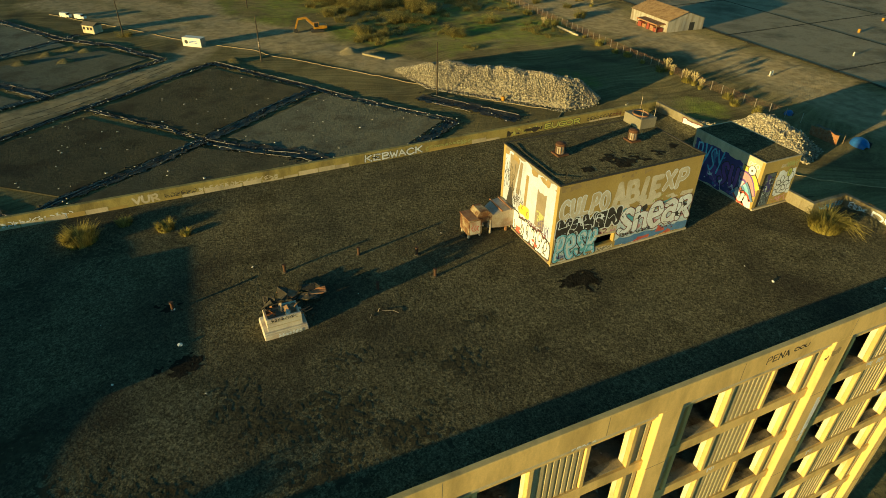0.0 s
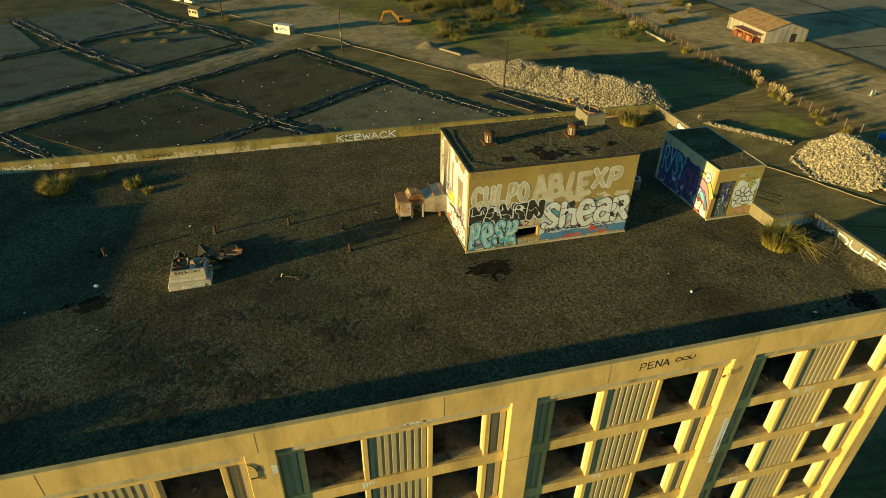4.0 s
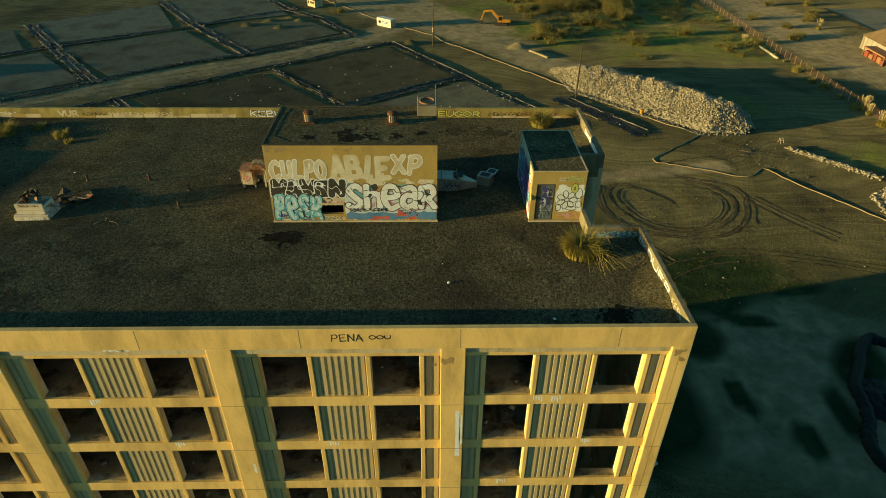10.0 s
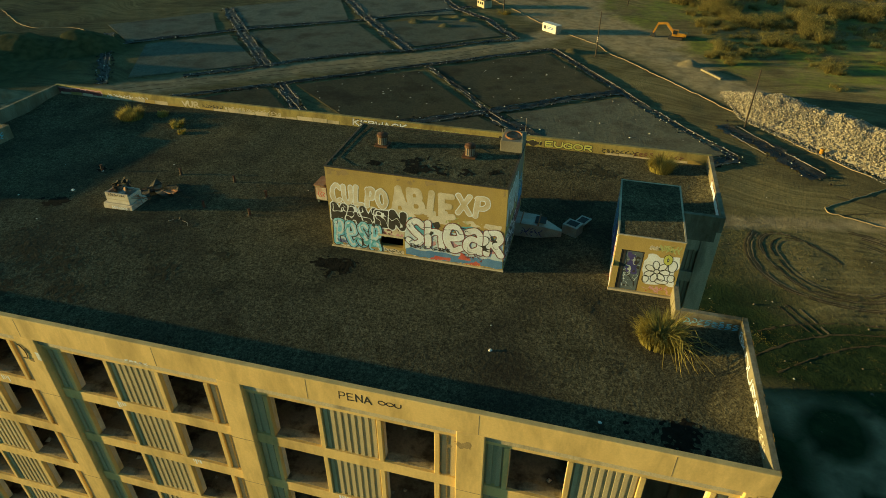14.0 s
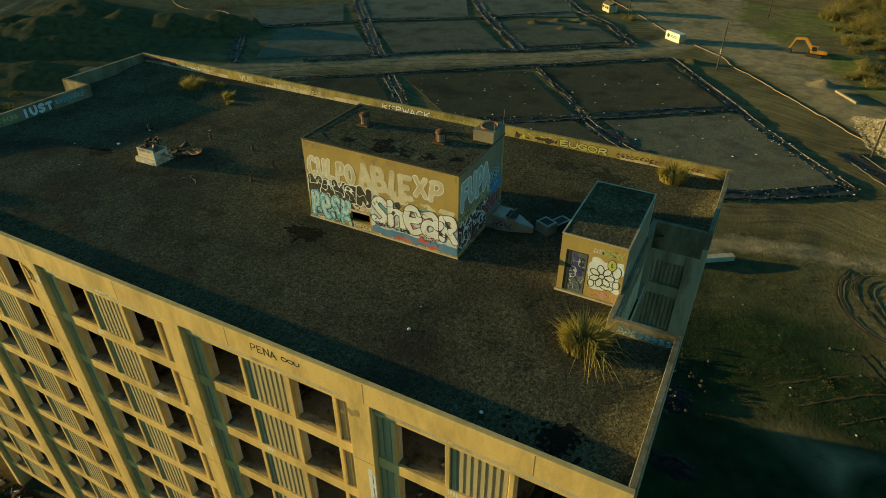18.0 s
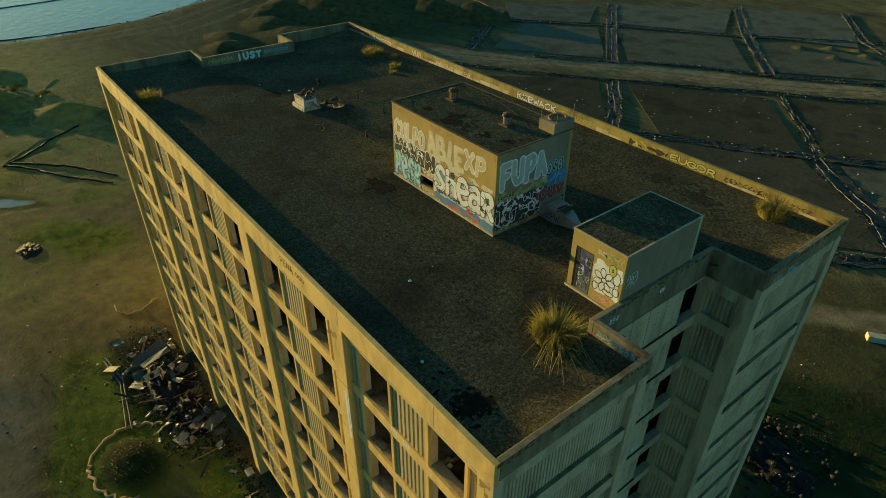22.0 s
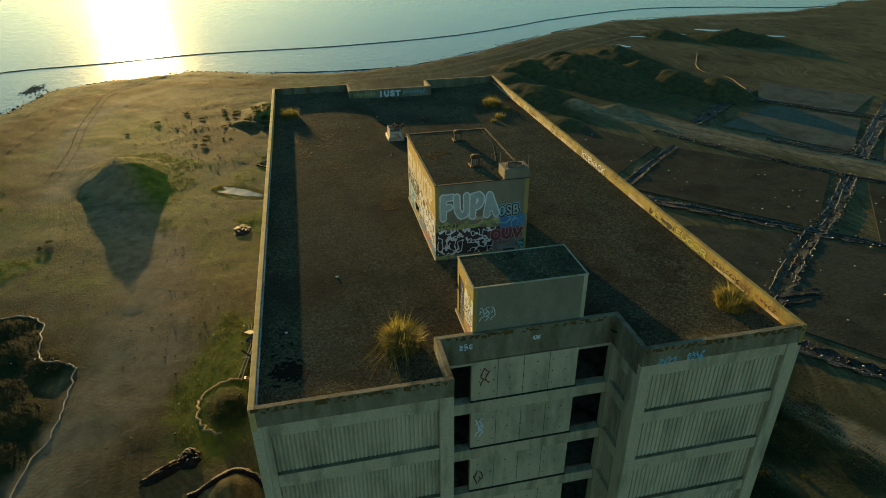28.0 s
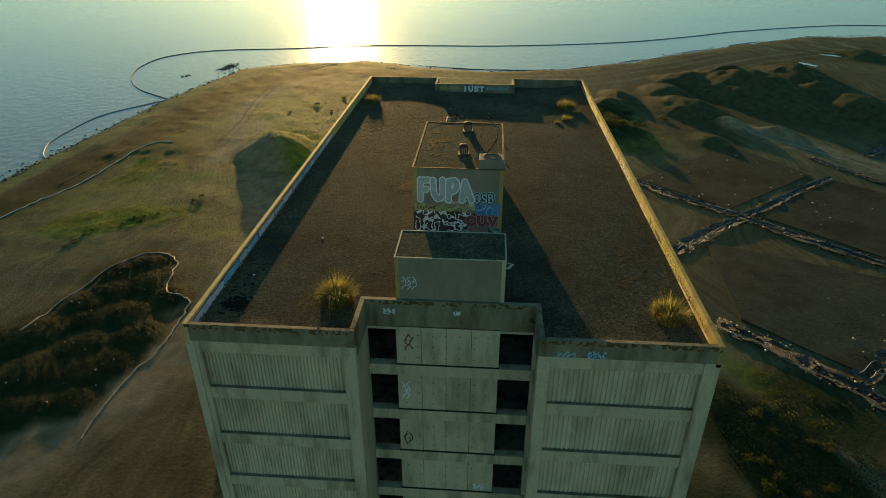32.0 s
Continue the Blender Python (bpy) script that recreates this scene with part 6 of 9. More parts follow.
for i, (x, y, r, h, n, lab) in enumerate(((33.5, 18.6, 1.3, 1.5, 900, "large clump of dry yellow grass beside the roof parapet"), (-6.4, 13.6, 1.2, 1.1, 620, "clump of dry yellow grass on the roof deck"), (-6.2, 34.8, 1.3, 1.15, 620, "clump of dry yellow grass on the roof deck"), (-1.8, 34.4, 0.7, 0.7, 260, "small clump of dry grass on the roof deck"), (-3.9, 35.6, 0.6, 0.6, 200, "small clump of dry grass on the roof deck"), (-0.8, 33.4, 0.4, 0.5, 120, "small clump of dry grass on the roof deck"), (34.0, 36.0, 1.15, 1.35, 700, "clump of dry yellow grass in a roof corner"))):
    v, f = blades(int(n * 1.5), r * 1.15, h * 0.8, 300 + i, 0.5, 0.02)
    v2, f2 = blades(int(n * 0.4), r, h * 1.25, 340 + i, 0.6, 0.012)
    v, f = np.concatenate([v, v2]), np.concatenate([f, f2 + len(v)])
    ob = tagged(new("grass_clump", sheet("grass_clump", v, f, DRYGRASS, False)), lab, "grass", "grass clumps on the roof")
    ob.matrix_basis = pose(x, y, deck_z(x, y) - 0.01)
# scraps of white litter, and a loose cable on a column
rl = random.Random(44)
for x, y, r in ((26.35, 16.02, 0.08), (31.2, 13.2, 0.08), (-2.03, 23.67, 0.11), (-2.08, 26.43, 0.09)):
    bm = bmesh.new()
    bmesh.ops.create_icosphere(bm, subdivisions=2, radius=r)
    for v_ in bm.verts:
        v_.co *= 1 + 0.5 * noise.noise(v_.co * 9 + Vector((x, y, 0)))
        v_.co.z *= 0.55
    ob = tagged(new("paper_scrap", mesh_of("paper_scrap", bm, SACK)), "crumpled white paper scrap on the gravel roof", "litter", "scraps on the roof")
    ob.matrix_basis = pose(x, y, deck_z(x, y) + 0.4 * r, 0, 0, rl.uniform(0, 360))
bm = bmesh.new()
line = smooth_line([(4.98, 31.56), (5.12, 31.46), (5.24, 31.25), (5.29, 31.0), (5.26, 30.74), (5.14, 30.69), (5.0, 30.7)], 4)[0]
for (ax, az), (cx_, cz) in zip(line[:-1], line[1:]):
    tube(bm, (ax, YS0 - 0.03, az), (cx_, YS0 - 0.03, cz), 0.022, n=6)
part("hanging_cable", bm, DARK, tower, "loose dark cable")

# fallen stalks by the large clump
stalk = thing("fallen_stalks", (33.9, 18.3, DECK), "long dry grass stalks fallen on the roof", "grass")
rnd = random.Random(321)
bm = bmesh.new()
for i in range(34):
    a = radians(rnd.uniform(-95, 10))
    l = rnd.uniform(0.8, 2.1)
    p0 = Vector((rnd.uniform(-0.4, 0.4), rnd.uniform(-0.4, 0.4), rnd.uniform(0.3, 0.8)))
    p1 = p0 + Vector((math.cos(a) * l * 0.5, math.sin(a) * l * 0.5, rnd.uniform(-0.1, 0.25)))
    p2 = Vector((p0.x + math.cos(a) * l, p0.y + math.sin(a) * l, rnd.uniform(0.02, 0.2)))
    tube(bm, p0, p1, 0.018, 0.014, n=4)
    tube(bm, p1, p2, 0.014, 0.006, n=4)
tagged(part("stalks", bm, DRYGRASS, stalk), kind="stuff")

vent = thing("roof_vent_stack", (2.5, 22.95, deck_z(2.5, 22.95) - 0.03), "broken cream roof vent on a rusty curb", "ventilator")
part("curb", box(-1.0, 1.0, -0.72, 0.72, -0.01, 0.28, 0.03), CREAM, vent)
part("flange", box(-0.98, 0.98, -0.68, 0.68, 0.28, 0.36, 0.02), CREAM, vent)
bm = bmesh.new()
for b in ((-0.78, 0.78, -0.55, -0.47, 0.36, 1.02), (-0.78, 0.78, 0.47, 0.55, 0.36, 0.9), (-0.78, -0.7, -0.47, 0.47, 0.36, 0.98), (0.7, 0.78, -0.47, 0.47, 0.36, 0.85)):
    bx(bm, *b)
part("housing", bm, CREAM, vent)
for z in (0.58, 0.8):
    part("seam", box(-0.8, 0.8, -0.565, -0.553, z, z + 0.03), GREY_CONCRETE, vent)
rnd = random.Random(12)
for i in range(9):
    x, y = rnd.uniform(-0.6, 0.6), rnd.uniform(-0.35, 0.35)
    part("torn_sheet", box(-0.2, 0.2, -0.12, 0.12, -0.008, 0.008), RUST if i % 3 else GALV, vent, m=pose(x, y, 0.94 + rnd.uniform(0, 0.2), rnd.uniform(-60, 60), rnd.uniform(-50, 50), rnd.uniform(0, 180)))
for i in range(7):
    bm = box(-0.3, 0.3, -0.12, 0.12, -0.015, 0.015)
    bmesh.ops.subdivide_edges(bm, edges=list(bm.edges), cuts=2)
    for v_ in bm.verts:
        v_.co.z += 0.1 * math.sin(v_.co.x * 7 + i) * math.cos(v_.co.y * 11 + i)
    part("torn_felt", bm, TAR, vent, m=pose(rnd.uniform(-0.6, 0.7), rnd.uniform(0.1, 0.9), 1.0 + rnd.uniform(-0.1, 0.3), rnd.uniform(-70, 70), rnd.uniform(-50, 50), rnd.uniform(0, 180)))
for i in range(5):
    bm = bmesh.new()
    a = rnd.uniform(0.2, 1.2)
    tube(bm, (0.75, 0.3 - 0.15 * i, 0.7), (1.1 + 0.1 * i, 0.5 * a, 0.15 + 0.05 * i), 0.02, n=5)
    part("bent_rod", bm, RUST, vent)
scrawl(vent, wall_frame((-0.75, -0.55, 0.38), (1, 0, 0), (0, -1, 0)), 0.15, 0.43, 1.2, 0.18, "black", 210, 8, 0.014)
scrawl(vent, wall_frame((-0.9, -0.75, 0.0), (1, 0, 0), (0, -1, 0)), 0.5, 0.05, 1.1, 0.2, "white", 211, 7, 0.02)

deb = thing("vent_debris", (3.6, 24.6, deck_z(3.6, 24.6) - 0.02), "crumpled rusty sheet metal lying beside the vent", "debris")
for i in range(8):
    bm = box(-0.5, 0.5, -0.25, 0.25, -0.01, 0.01)
    bmesh.ops.subdivide_edges(bm, edges=list(bm.edges), cuts=2)
    for v_ in bm.verts:
        v_.co.z += 0.12 * math.sin(v_.co.x * 5 + i) * math.cos(v_.co.y * 7 + i)
    part("torn_sheet", bm, TAR if i % 3 else RUST, deb, m=pose(rnd.uniform(-0.9, 0.9), rnd.uniform(-1.0, 0.6), 0.13 + 0.02 * i, rnd.uniform(-10, 10), rnd.uniform(-10, 10), rnd.uniform(0, 180)))

stub_bm = bmesh.new()
tube(stub_bm, (0, 0, -0.01), (0, 0, 0.06), 0.16, 0.1, n=12)
flash_me = mesh_of("flashing", stub_bm, TAR)
stub_bm = bmesh.new()
tube(stub_bm, (0, 0, 0.05), (0, 0, 0.46), 0.075, n=12)
tube(stub_bm, (0, 0, 0.46), (0, 0, 0.5), 0.095, n=12)
pipe_me = mesh_of("pipe", stub_bm, surface("dark_rust", [(0.05, 0.03, 0.02), (0.1, 0.05, 0.03)], 3.0, 0.9, 0.2, 30.0))
first = thing("pipe_stub", (7.5, 27.0, deck_z(7.5, 27.0) - 0.01), "short rusty vent pipe standing on the roof", "pipe", "vent pipes on the roof")
hang("flashing", flash_me, first)
hang("pipe", pipe_me, first)
for x, y in ((10.5, 23.55), (10.4, 25.75), (7.4, 23.65), (3.5, 27.1), (-2.1, 26.45)):
    copy_thing(first, pose(x, y, deck_z(x, y) - 0.01, 0, 0, x * 40))
bits = thing("scrap_wire", (6.8, 22.0, deck_z(6.8, 22.0)), "pale scrap of wire and stone lying on the roof", "debris")
bm = bmesh.new()
for a, b in (((0, 0, 0.02), (0.1, 0.05, 0.2)), ((0.2, 0, 0.03), (0.7, -0.2, 0.05)), ((0.7, -0.2, 0.05), (0.9, -0.5, 0.03)), ((-0.3, 0, 0.02), (-0.5, -0.3, 0.03))):
    tube(bm, a, b, 0.011, n=5)
part("wire", bm, GALV, bits)
heap = thing("gravel_swirl", (5.2, 25.3, deck_z(5.2, 25.3)), "low ridges of scraped gravel on the roof", "gravel")
vs = []
bm = bmesh.new()
bmesh.ops.create_grid(bm, x_segments=24, y_segments=24, size=1.3)
for v_ in bm.verts:
    r = math.hypot(v_.co.x, v_.co.y)
    v_.co.z = max(-0.03, 0.16 * math.sin(v_.co.x * 3.4 + math.sin(v_.co.y * 2.6)) * math.cos(v_.co.y * 2.2) * max(0, 1 - r / 1.25) - 0.01)
part("ridges", bm, ROOF, heap, smooth=True)

# loose stones scattered over the deck, and rubbish in the rooms below
def stones(pts, sizes, seed, squash=0.7):
    """Joined broken stones: one skewed octahedron for each place."""
    rnd = np.random.RandomState(seed)
    n = len(pts)
    base = np.array([(1, 0, 0), (0, 1, 0), (-1, 0, 0), (0, -1, 0), (0, 0, 1), (0, 0, -1)], float)
    tri = np.array([(0, 1, 4), (1, 2, 4), (2, 3, 4), (3, 0, 4), (1, 0, 5), (2, 1, 5), (3, 2, 5), (0, 3, 5)])
    v = base[None] * (1 + rnd.uniform(-0.35, 0.35, (n, 6, 3))) + rnd.uniform(-0.2, 0.2, (n, 6, 3))
    a = rnd.uniform(0, 6.283, n)
    c, s_ = np.cos(a)[:, None], np.sin(a)[:, None]
    x, y = v[..., 0] * c - v[..., 1] * s_, v[..., 0] * s_ + v[..., 1] * c
    v = np.stack([x, y, v[..., 2] * squash], -1) * np.asarray(sizes)[:, None, None] + np.asarray(pts)[:, None, :]
    f = tri[None] + (np.arange(n) * 6)[:, None, None]
    return v.reshape(-1, 3), f.reshape(-1, 3)


v, f = stones(ROOMBITS, R2.uniform(0.05, 0.22, len(ROOMBITS)), 96)
tagged(hang('room_rubbish', sheet('room_rubbish', v, f, STONE, False), tower), 'pale plaster rubbish strewn in the open rooms', kind='stuff')
R = np.random.RandomState(5)
n = 3500
px, py = R.uniform(XS0 + 0.5, XS1 - 0.5, n), R.uniform(YS0 + 0.4, YS1 - 0.4, n)
ok = ~(((px > NX - 0.4) | (px < WX + 0.4)) & (py > NS - 0.4) & (py < NN + 0.4)) & ~((px > PX0 - 0.1) & (px < PX1 + 0.1) & (py > PY0 - 0.1) & (py < PY1 + 0.1)) & ~((px > SX0 - 0.1) & (px < SX1 + 0.1) & (py > SY0 - 0.1) & (py < SY1 + 0.1))
px, py = px[ok], py[ok]
v, f = stones(np.stack([px, py, deck_at(px, py) + 0.005], -1), R.uniform(0.008, 0.02, len(px)), 6)
tagged(new("roof_pebbles", sheet("roof_pebbles", v, f, surface("roof_pebble", [(0.09, 0.075, 0.045), (0.16, 0.13, 0.08)], 2.0, 0.9, 0.0, 10.0, island=0.4, spec=0.05), False)), "loose pebbles strewn over the gravel roof", "gravel", kind="stuff")
n = 12
px, py = R.uniform(XS0 + 1, XS1 - 4, n), R.uniform(YS0 + 0.5, YS1 - 0.6, n)
ok = ~((px > PX0 - 0.3) & (px < PX1 + 0.3) & (py > PY0 - 0.3) & (py < PY1 + 0.3)) & (px > WX + 1) & (px < 30.5)
px, py = px[ok], py[ok]
v, f = stones(np.stack([px, py, deck_at(px, py) + 0.02], -1), R.uniform(0.03, 0.07, len(px)), 7)
tagged(new("roof_litter", sheet("roof_litter", v, f, WHITE, False)), "small white scraps of litter on the roof", "litter", kind="stuff")

# dark tar and soot stains on the deck and on the machine room's roof
FAINTSTAIN = surface("faint_stain", [(0.05, 0.046, 0.03), (0.085, 0.078, 0.048)], 2.0, 0.95, 0.9, 5.0, spec=0.03, dull=1.0)
BLACKTAR = surface("soot_stain", [(0.014, 0.013, 0.01), (0.036, 0.032, 0.024)], 2.0, 0.95, 0.9, 5.0, spec=0.03, dull=1.0)
rnd = random.Random(41)
for x, y, r, z in ((17.2, 20.2, 1.5, DECK), (-2.2, 22.1, 1.0, DECK), (6.9, 18.5, 0.6, DECK), (-2.3, 26.6, 0.7, DECK), (30.4, 20.2, 0.6, DECK), (34.6, 13.4, 1.5, DECK), (32.6, 12.9, 1.3, DECK), (30.6, 13.0, 0.9, DECK), (28.8, 23.6, 0.8, DECK), (34.4, 29.9, 1.2, DECK), (30.0, 34.6, 1.6, DECK), (27.5, 34.9, 1.2, DECK), (-9, 31, 1.0, DECK), (21.5, 22.7, 1.5, DECK + PH + 0.02), (23.8, 23.2, 1.0, DECK + PH + 0.02), (24.9, 23.4, 0.6, DECK + PH + 0.02), (18.6, 22.8, 0.7, DECK + PH + 0.02), (0.8, 17.5, 1.1, DECK), (-6.5, 17.2, 1.4, DECK), (12.5, 16.6, 0.5, DECK), (2.2, 16.4, 1.9, DECK), (-3.4, 15.4, 2.0, DECK), (5.6, 15.0, 1.4, DECK), (8.6, 17.4, 1.0, DECK), (-0.6, 19.4, 1.2, DECK), (4.4, 19.6, 0.9, DECK), (-8.5, 20.0, 1.5, DECK), (-5.5, 33.2, 1.3, DECK), (1.5, 13.9, 1.6, DECK), (11.0, 19.6, 0.7, DECK), (31.6, 16.4, 0.5, DECK), (24.0, 18.8, 0.4, DECK)):
    st = tagged(new("tar_stain"), "black tar and soot stain on the gravel roof", "stain", "stains on the roof")
    bm = bmesh.new()
    top = z > DECK + 1
    x0, x1, y0, y1 = x - 1.5 * r, x + 1.5 * r, y - 1.1 * r, y + 1.1 * r
    if top:
        x0, x1, y0, y1 = max(x0, PX0 + 0.2), min(x1, PX1 - 0.2), max(y0, PY0 + 0.2), min(y1, PY1 - 0.2)
    dark_ = (x, y) in ((17.2, 20.2), (-2.2, 22.1), (-2.3, 26.6), (34.6, 13.4), (32.6, 12.9)) or top
    gx_, gy_ = np.arange(x0, x1, 0.07), np.arange(y0, y1, 0.07)
    GX_, GY_ = np.meshgrid(gx_, gy_)
    field_mesh(bm, gx_, gy_, 0.3 - np.hypot((GX_ - x) / (1.3 * r), (GY_ - y) / r) + 0.75 * fractal(GX_, GY_, 0.9 * r, x, 4) + (0.45 if dark_ else 0.9) * rnoise(GX_, GY_, 0.15, y), 0.0)
    for v_ in bm.verts:
        v_.co.z = z + 0.012 if top else deck_z(v_.co.x, v_.co.y) + 0.009
    tagged(part("soot", bm, BLACKTAR if dark_ else FAINTSTAIN, st), kind="stuff")

# gravel banked up against the east parapets
def gravel_bank(x0, x1, y0, y1, tall, seed):
    n, m = 18, 40
    vs, fs = [], []
    for j in range(m + 1):
        y = y0 + (y1 - y0) * j / m
        e = min(1.0, min(j, m - j) / 7)
        for i in range(n + 1):
            a = i / n
            k = 0.75 + 0.35 * math.sin(y * 1.7 + seed)
            vs.append((x0 + (x1 - x0) * a, y, DECK - 0.03 + tall * e * max(0.0, a - (1 - k) * 0.6) ** 1.6 + 0.012 * rnoise(x0 + a * 3, y * 2, 0.4, seed)))
    for j in range(m):
        fs += [(j * (n + 1) + i, j * (n + 1) + i + 1, (j + 1) * (n + 1) + i + 1, (j + 1) * (n + 1) + i) for i in range(n)]
    tagged(new("gravel_bank", sheet("gravel_bank", vs, np.array(fs), ROOF)), "gravel banked up against the roof parapet", "gravel", "gravel banks")


gravel_bank(34.9, XS1 - 0.262, 13.4, 19.6, 0.3, 1)
gravel_bank(35.2, XS1 - 0.262, 30.6, 36.6, 0.22, 2)

# fan units and tapered ducts at both ends of the machine room
def duct(name, label, x0, x1, y, half0, half1, h0, h1, lift, turn_sign):
    d = thing(name, (0, 0, DECK), label, "duct")
    bm = bmesh.new()
    rings = []
    for x, hw, hh in ((x0, half0, h0), (x0 + (x1 - x0) * 0.45, half0 * 0.95, h0 * 0.95), (x1, half1, h1)):
        rings.append([bm.verts.new((x, y + a * hw, lift + (b + 1) / 2 * hh)) for a, b in ((-1, -1), (1, -1), (1, 1), (-1, 1))])
    for p, q in zip(rings[:-1], rings[1:]):
        for i in range(4):
            bm.faces.new((p[i], p[(i + 1) % 4], q[(i + 1) % 4], q[i]))
    bm.faces.new(rings[0][::-1])
    bm.faces.new(rings[-1])
    body = part("body", bm, GALV, d)
    for x in (x0 + (x1 - x0) * 0.12, x0 + (x1 - x0) * 0.5):
        part("seam_band", box(x - 0.03, x + 0.03, y - half0 - 0.02, y + half0 + 0.02, lift + h0 * 0.96, lift + h0 + 0.03), RUST, d)
    for x, yy in ((x0 + (x1 - x0) * 0.25, y - half0 * 0.8), (x0 + (x1 - x0) * 0.25, y + half0 * 0.8)):
        part("leg", box(x - 0.05, x + 0.05, yy - 0.05, yy + 0.05, -0.01, lift + 0.02), RUST, d)
    return d, body


d1, b1 = duct("ventilation_duct", "tapered sheet-metal duct from the penthouse to the fan unit", PX0 - 0.01, 14.95, 26.6, 0.75, 0.45, 1.1, 0.7, 0.35, 1)
d2, b2 = duct("ventilation_duct", "tapered sheet-metal duct lying against the penthouse", PX1 + 0.01, 28.4, 26.0, 0.62, 0.1, 0.85, 0.35, 0.06, -1)
part("hatch", box(26.9, 27.5, 25.65, 26.35, 0.9, 0.93), DARK, d2)
scrawl(b2, wall_frame((26.1, 25.37, 0.1), (1, 0, 0), (0, -1, 0)), 0.1, 0.1, 1.2, 0.5, "navy", 220, 5, 0.02, 0.05)
fan = thing("fan_unit", (14.15, 26.5, DECK), "rusty cream fan unit on short legs", "fan unit")
part("casing", box(-0.5, 0.35, -0.55, 0.55, 0.2, 1.2, 0.03), FLAKED, fan)
part("side_panel", box(-0.518, -0.502, -0.45, 0.45, 0.28, 1.12), FLAKED, fan)
part("front_panel", box(-0.42, 0.22, -0.568, -0.552, 0.28, 1.1), CREAM, fan)
bm = bmesh.new()
prof = [(0.1, 1.0), (0.1, 1.35), (0.25, 1.55), (0.7, 1.55), (1.05, 1.25), (1.05, 0.85), (0.36, 0.85)]
pa, pb = [bm.verts.new((x, -0.42, z)) for x, z in prof], [bm.verts.new((x, 0.5, z)) for x, z in prof]
bm.faces.new(pa[::-1])
bm.faces.new(pb)
for i in range(len(prof)):
    j = (i + 1) % len(prof)
    bm.faces.new((pa[i], pa[j], pb[j], pb[i]))
bmesh.ops.recalc_face_normals(bm, faces=bm.faces[:])
part("scroll", bm, FLAKED, fan)
part("hood", box(-0.55, 0.1, -0.6, 0.6, 1.2, 1.24, 0.01), RUST, fan)
for x in (-0.42, 0.28, 0.95):
    for y in (-0.4, 0.42):
        part("leg", box(x - 0.04, x + 0.04, y - 0.04, y + 0.04, -0.01, 0.21 if x < 0.5 else 0.86), CREAM, fan)
scrawl(fan, wall_frame((-0.4, -0.57, 0.3), (1, 0, 0), (0, -1, 0)), 0.05, 0.1, 0.5, 0.5, "red", 221, 3, 0.02)
tip = thing("toppled_cabinet", (28.95, 26.6, DECK), "toppled grey metal cabinet with its door hanging open", "cabinet", turn=-25)
part("body", box(-0.45, 0.45, -0.4, 0.4, -0.01, 0.6, 0.02), GALV, tip)
part("door_leaf", box(-0.3, 0.35, 0.42, 1.6, 0.25, 0.3, 0.01), GALV, tip)
# flat black plates paint the shade inside the cabinet's openings
part("opening", box(-0.3, 0.3, -0.25, 0.25, 0.604, 0.612), DARK, tip)
part("window_gap", box(-0.2, 0.25, 0.6, 1.45, 0.304, 0.31), DARK, tip)

# ---- treatment plots, their black-lined ditches and sandbags ----
PLOTS = [
    [(13, 172), (32, 146), (6, 128), (-14, 151)], [(-17, 148), (3, 125), (-20, 111), (-43, 130)], [(36, 143), (55, 116.5), (41, 106.5), (31, 102.5), (10, 125)],
    [(-53, 79), (-72, 103), (-50, 127), (-27, 104)], [(-70, 60), (-55, 75), (-75, 99), (-94, 88)], [(-40, 66), (-27, 97), (-20, 106), (4, 122), (20, 110), (28, 101), (-2, 78), (-16, 64)],
    [(-55, 146), (-29, 163), (-50, 188), (-78, 169)], [(-60, 142), (-82, 165), (-100, 150), (-86, 124)], [(-25, 168), (-2, 186), (-16, 203), (-45, 190)], [(-84, 174), (-54, 191), (-70, 222), (-100, 196)], [(-106, 150), (-88, 168), (-102, 188), (-125, 165)], [(-50, 195), (-22, 208), (-40, 244), (-68, 226)]]


PLOT_TONES = (1.05, 1.0, 1.7, 1.0, 1.0, 1.15, 1.7, 1.9, 1.6, 2.1, 1.9, 1.9)
PLOT_SOILS = {}


def plot_soil(tone):
    if tone not in PLOT_SOILS:
        grey = min(1.0, max(0.0, (tone - 1.0) * 1.1))
        cols = [tuple(v * tone * (1 + grey * g) for v, g in zip(c, (-0.02, 0.08, 0.3))) for c in ((0.058, 0.055, 0.036), (0.098, 0.092, 0.06), (0.073, 0.068, 0.043))]
        PLOT_SOILS[tone] = surface("treated_soil", cols, 0.09, 0.85, 0.45, 2.0, stain=tuple(v * tone for v in (0.04, 0.036, 0.028)), stain_scale=0.09, stain_amount=0.7, spec=0.02, dull=1.0, grit=0.85)
    return PLOT_SOILS[tone]


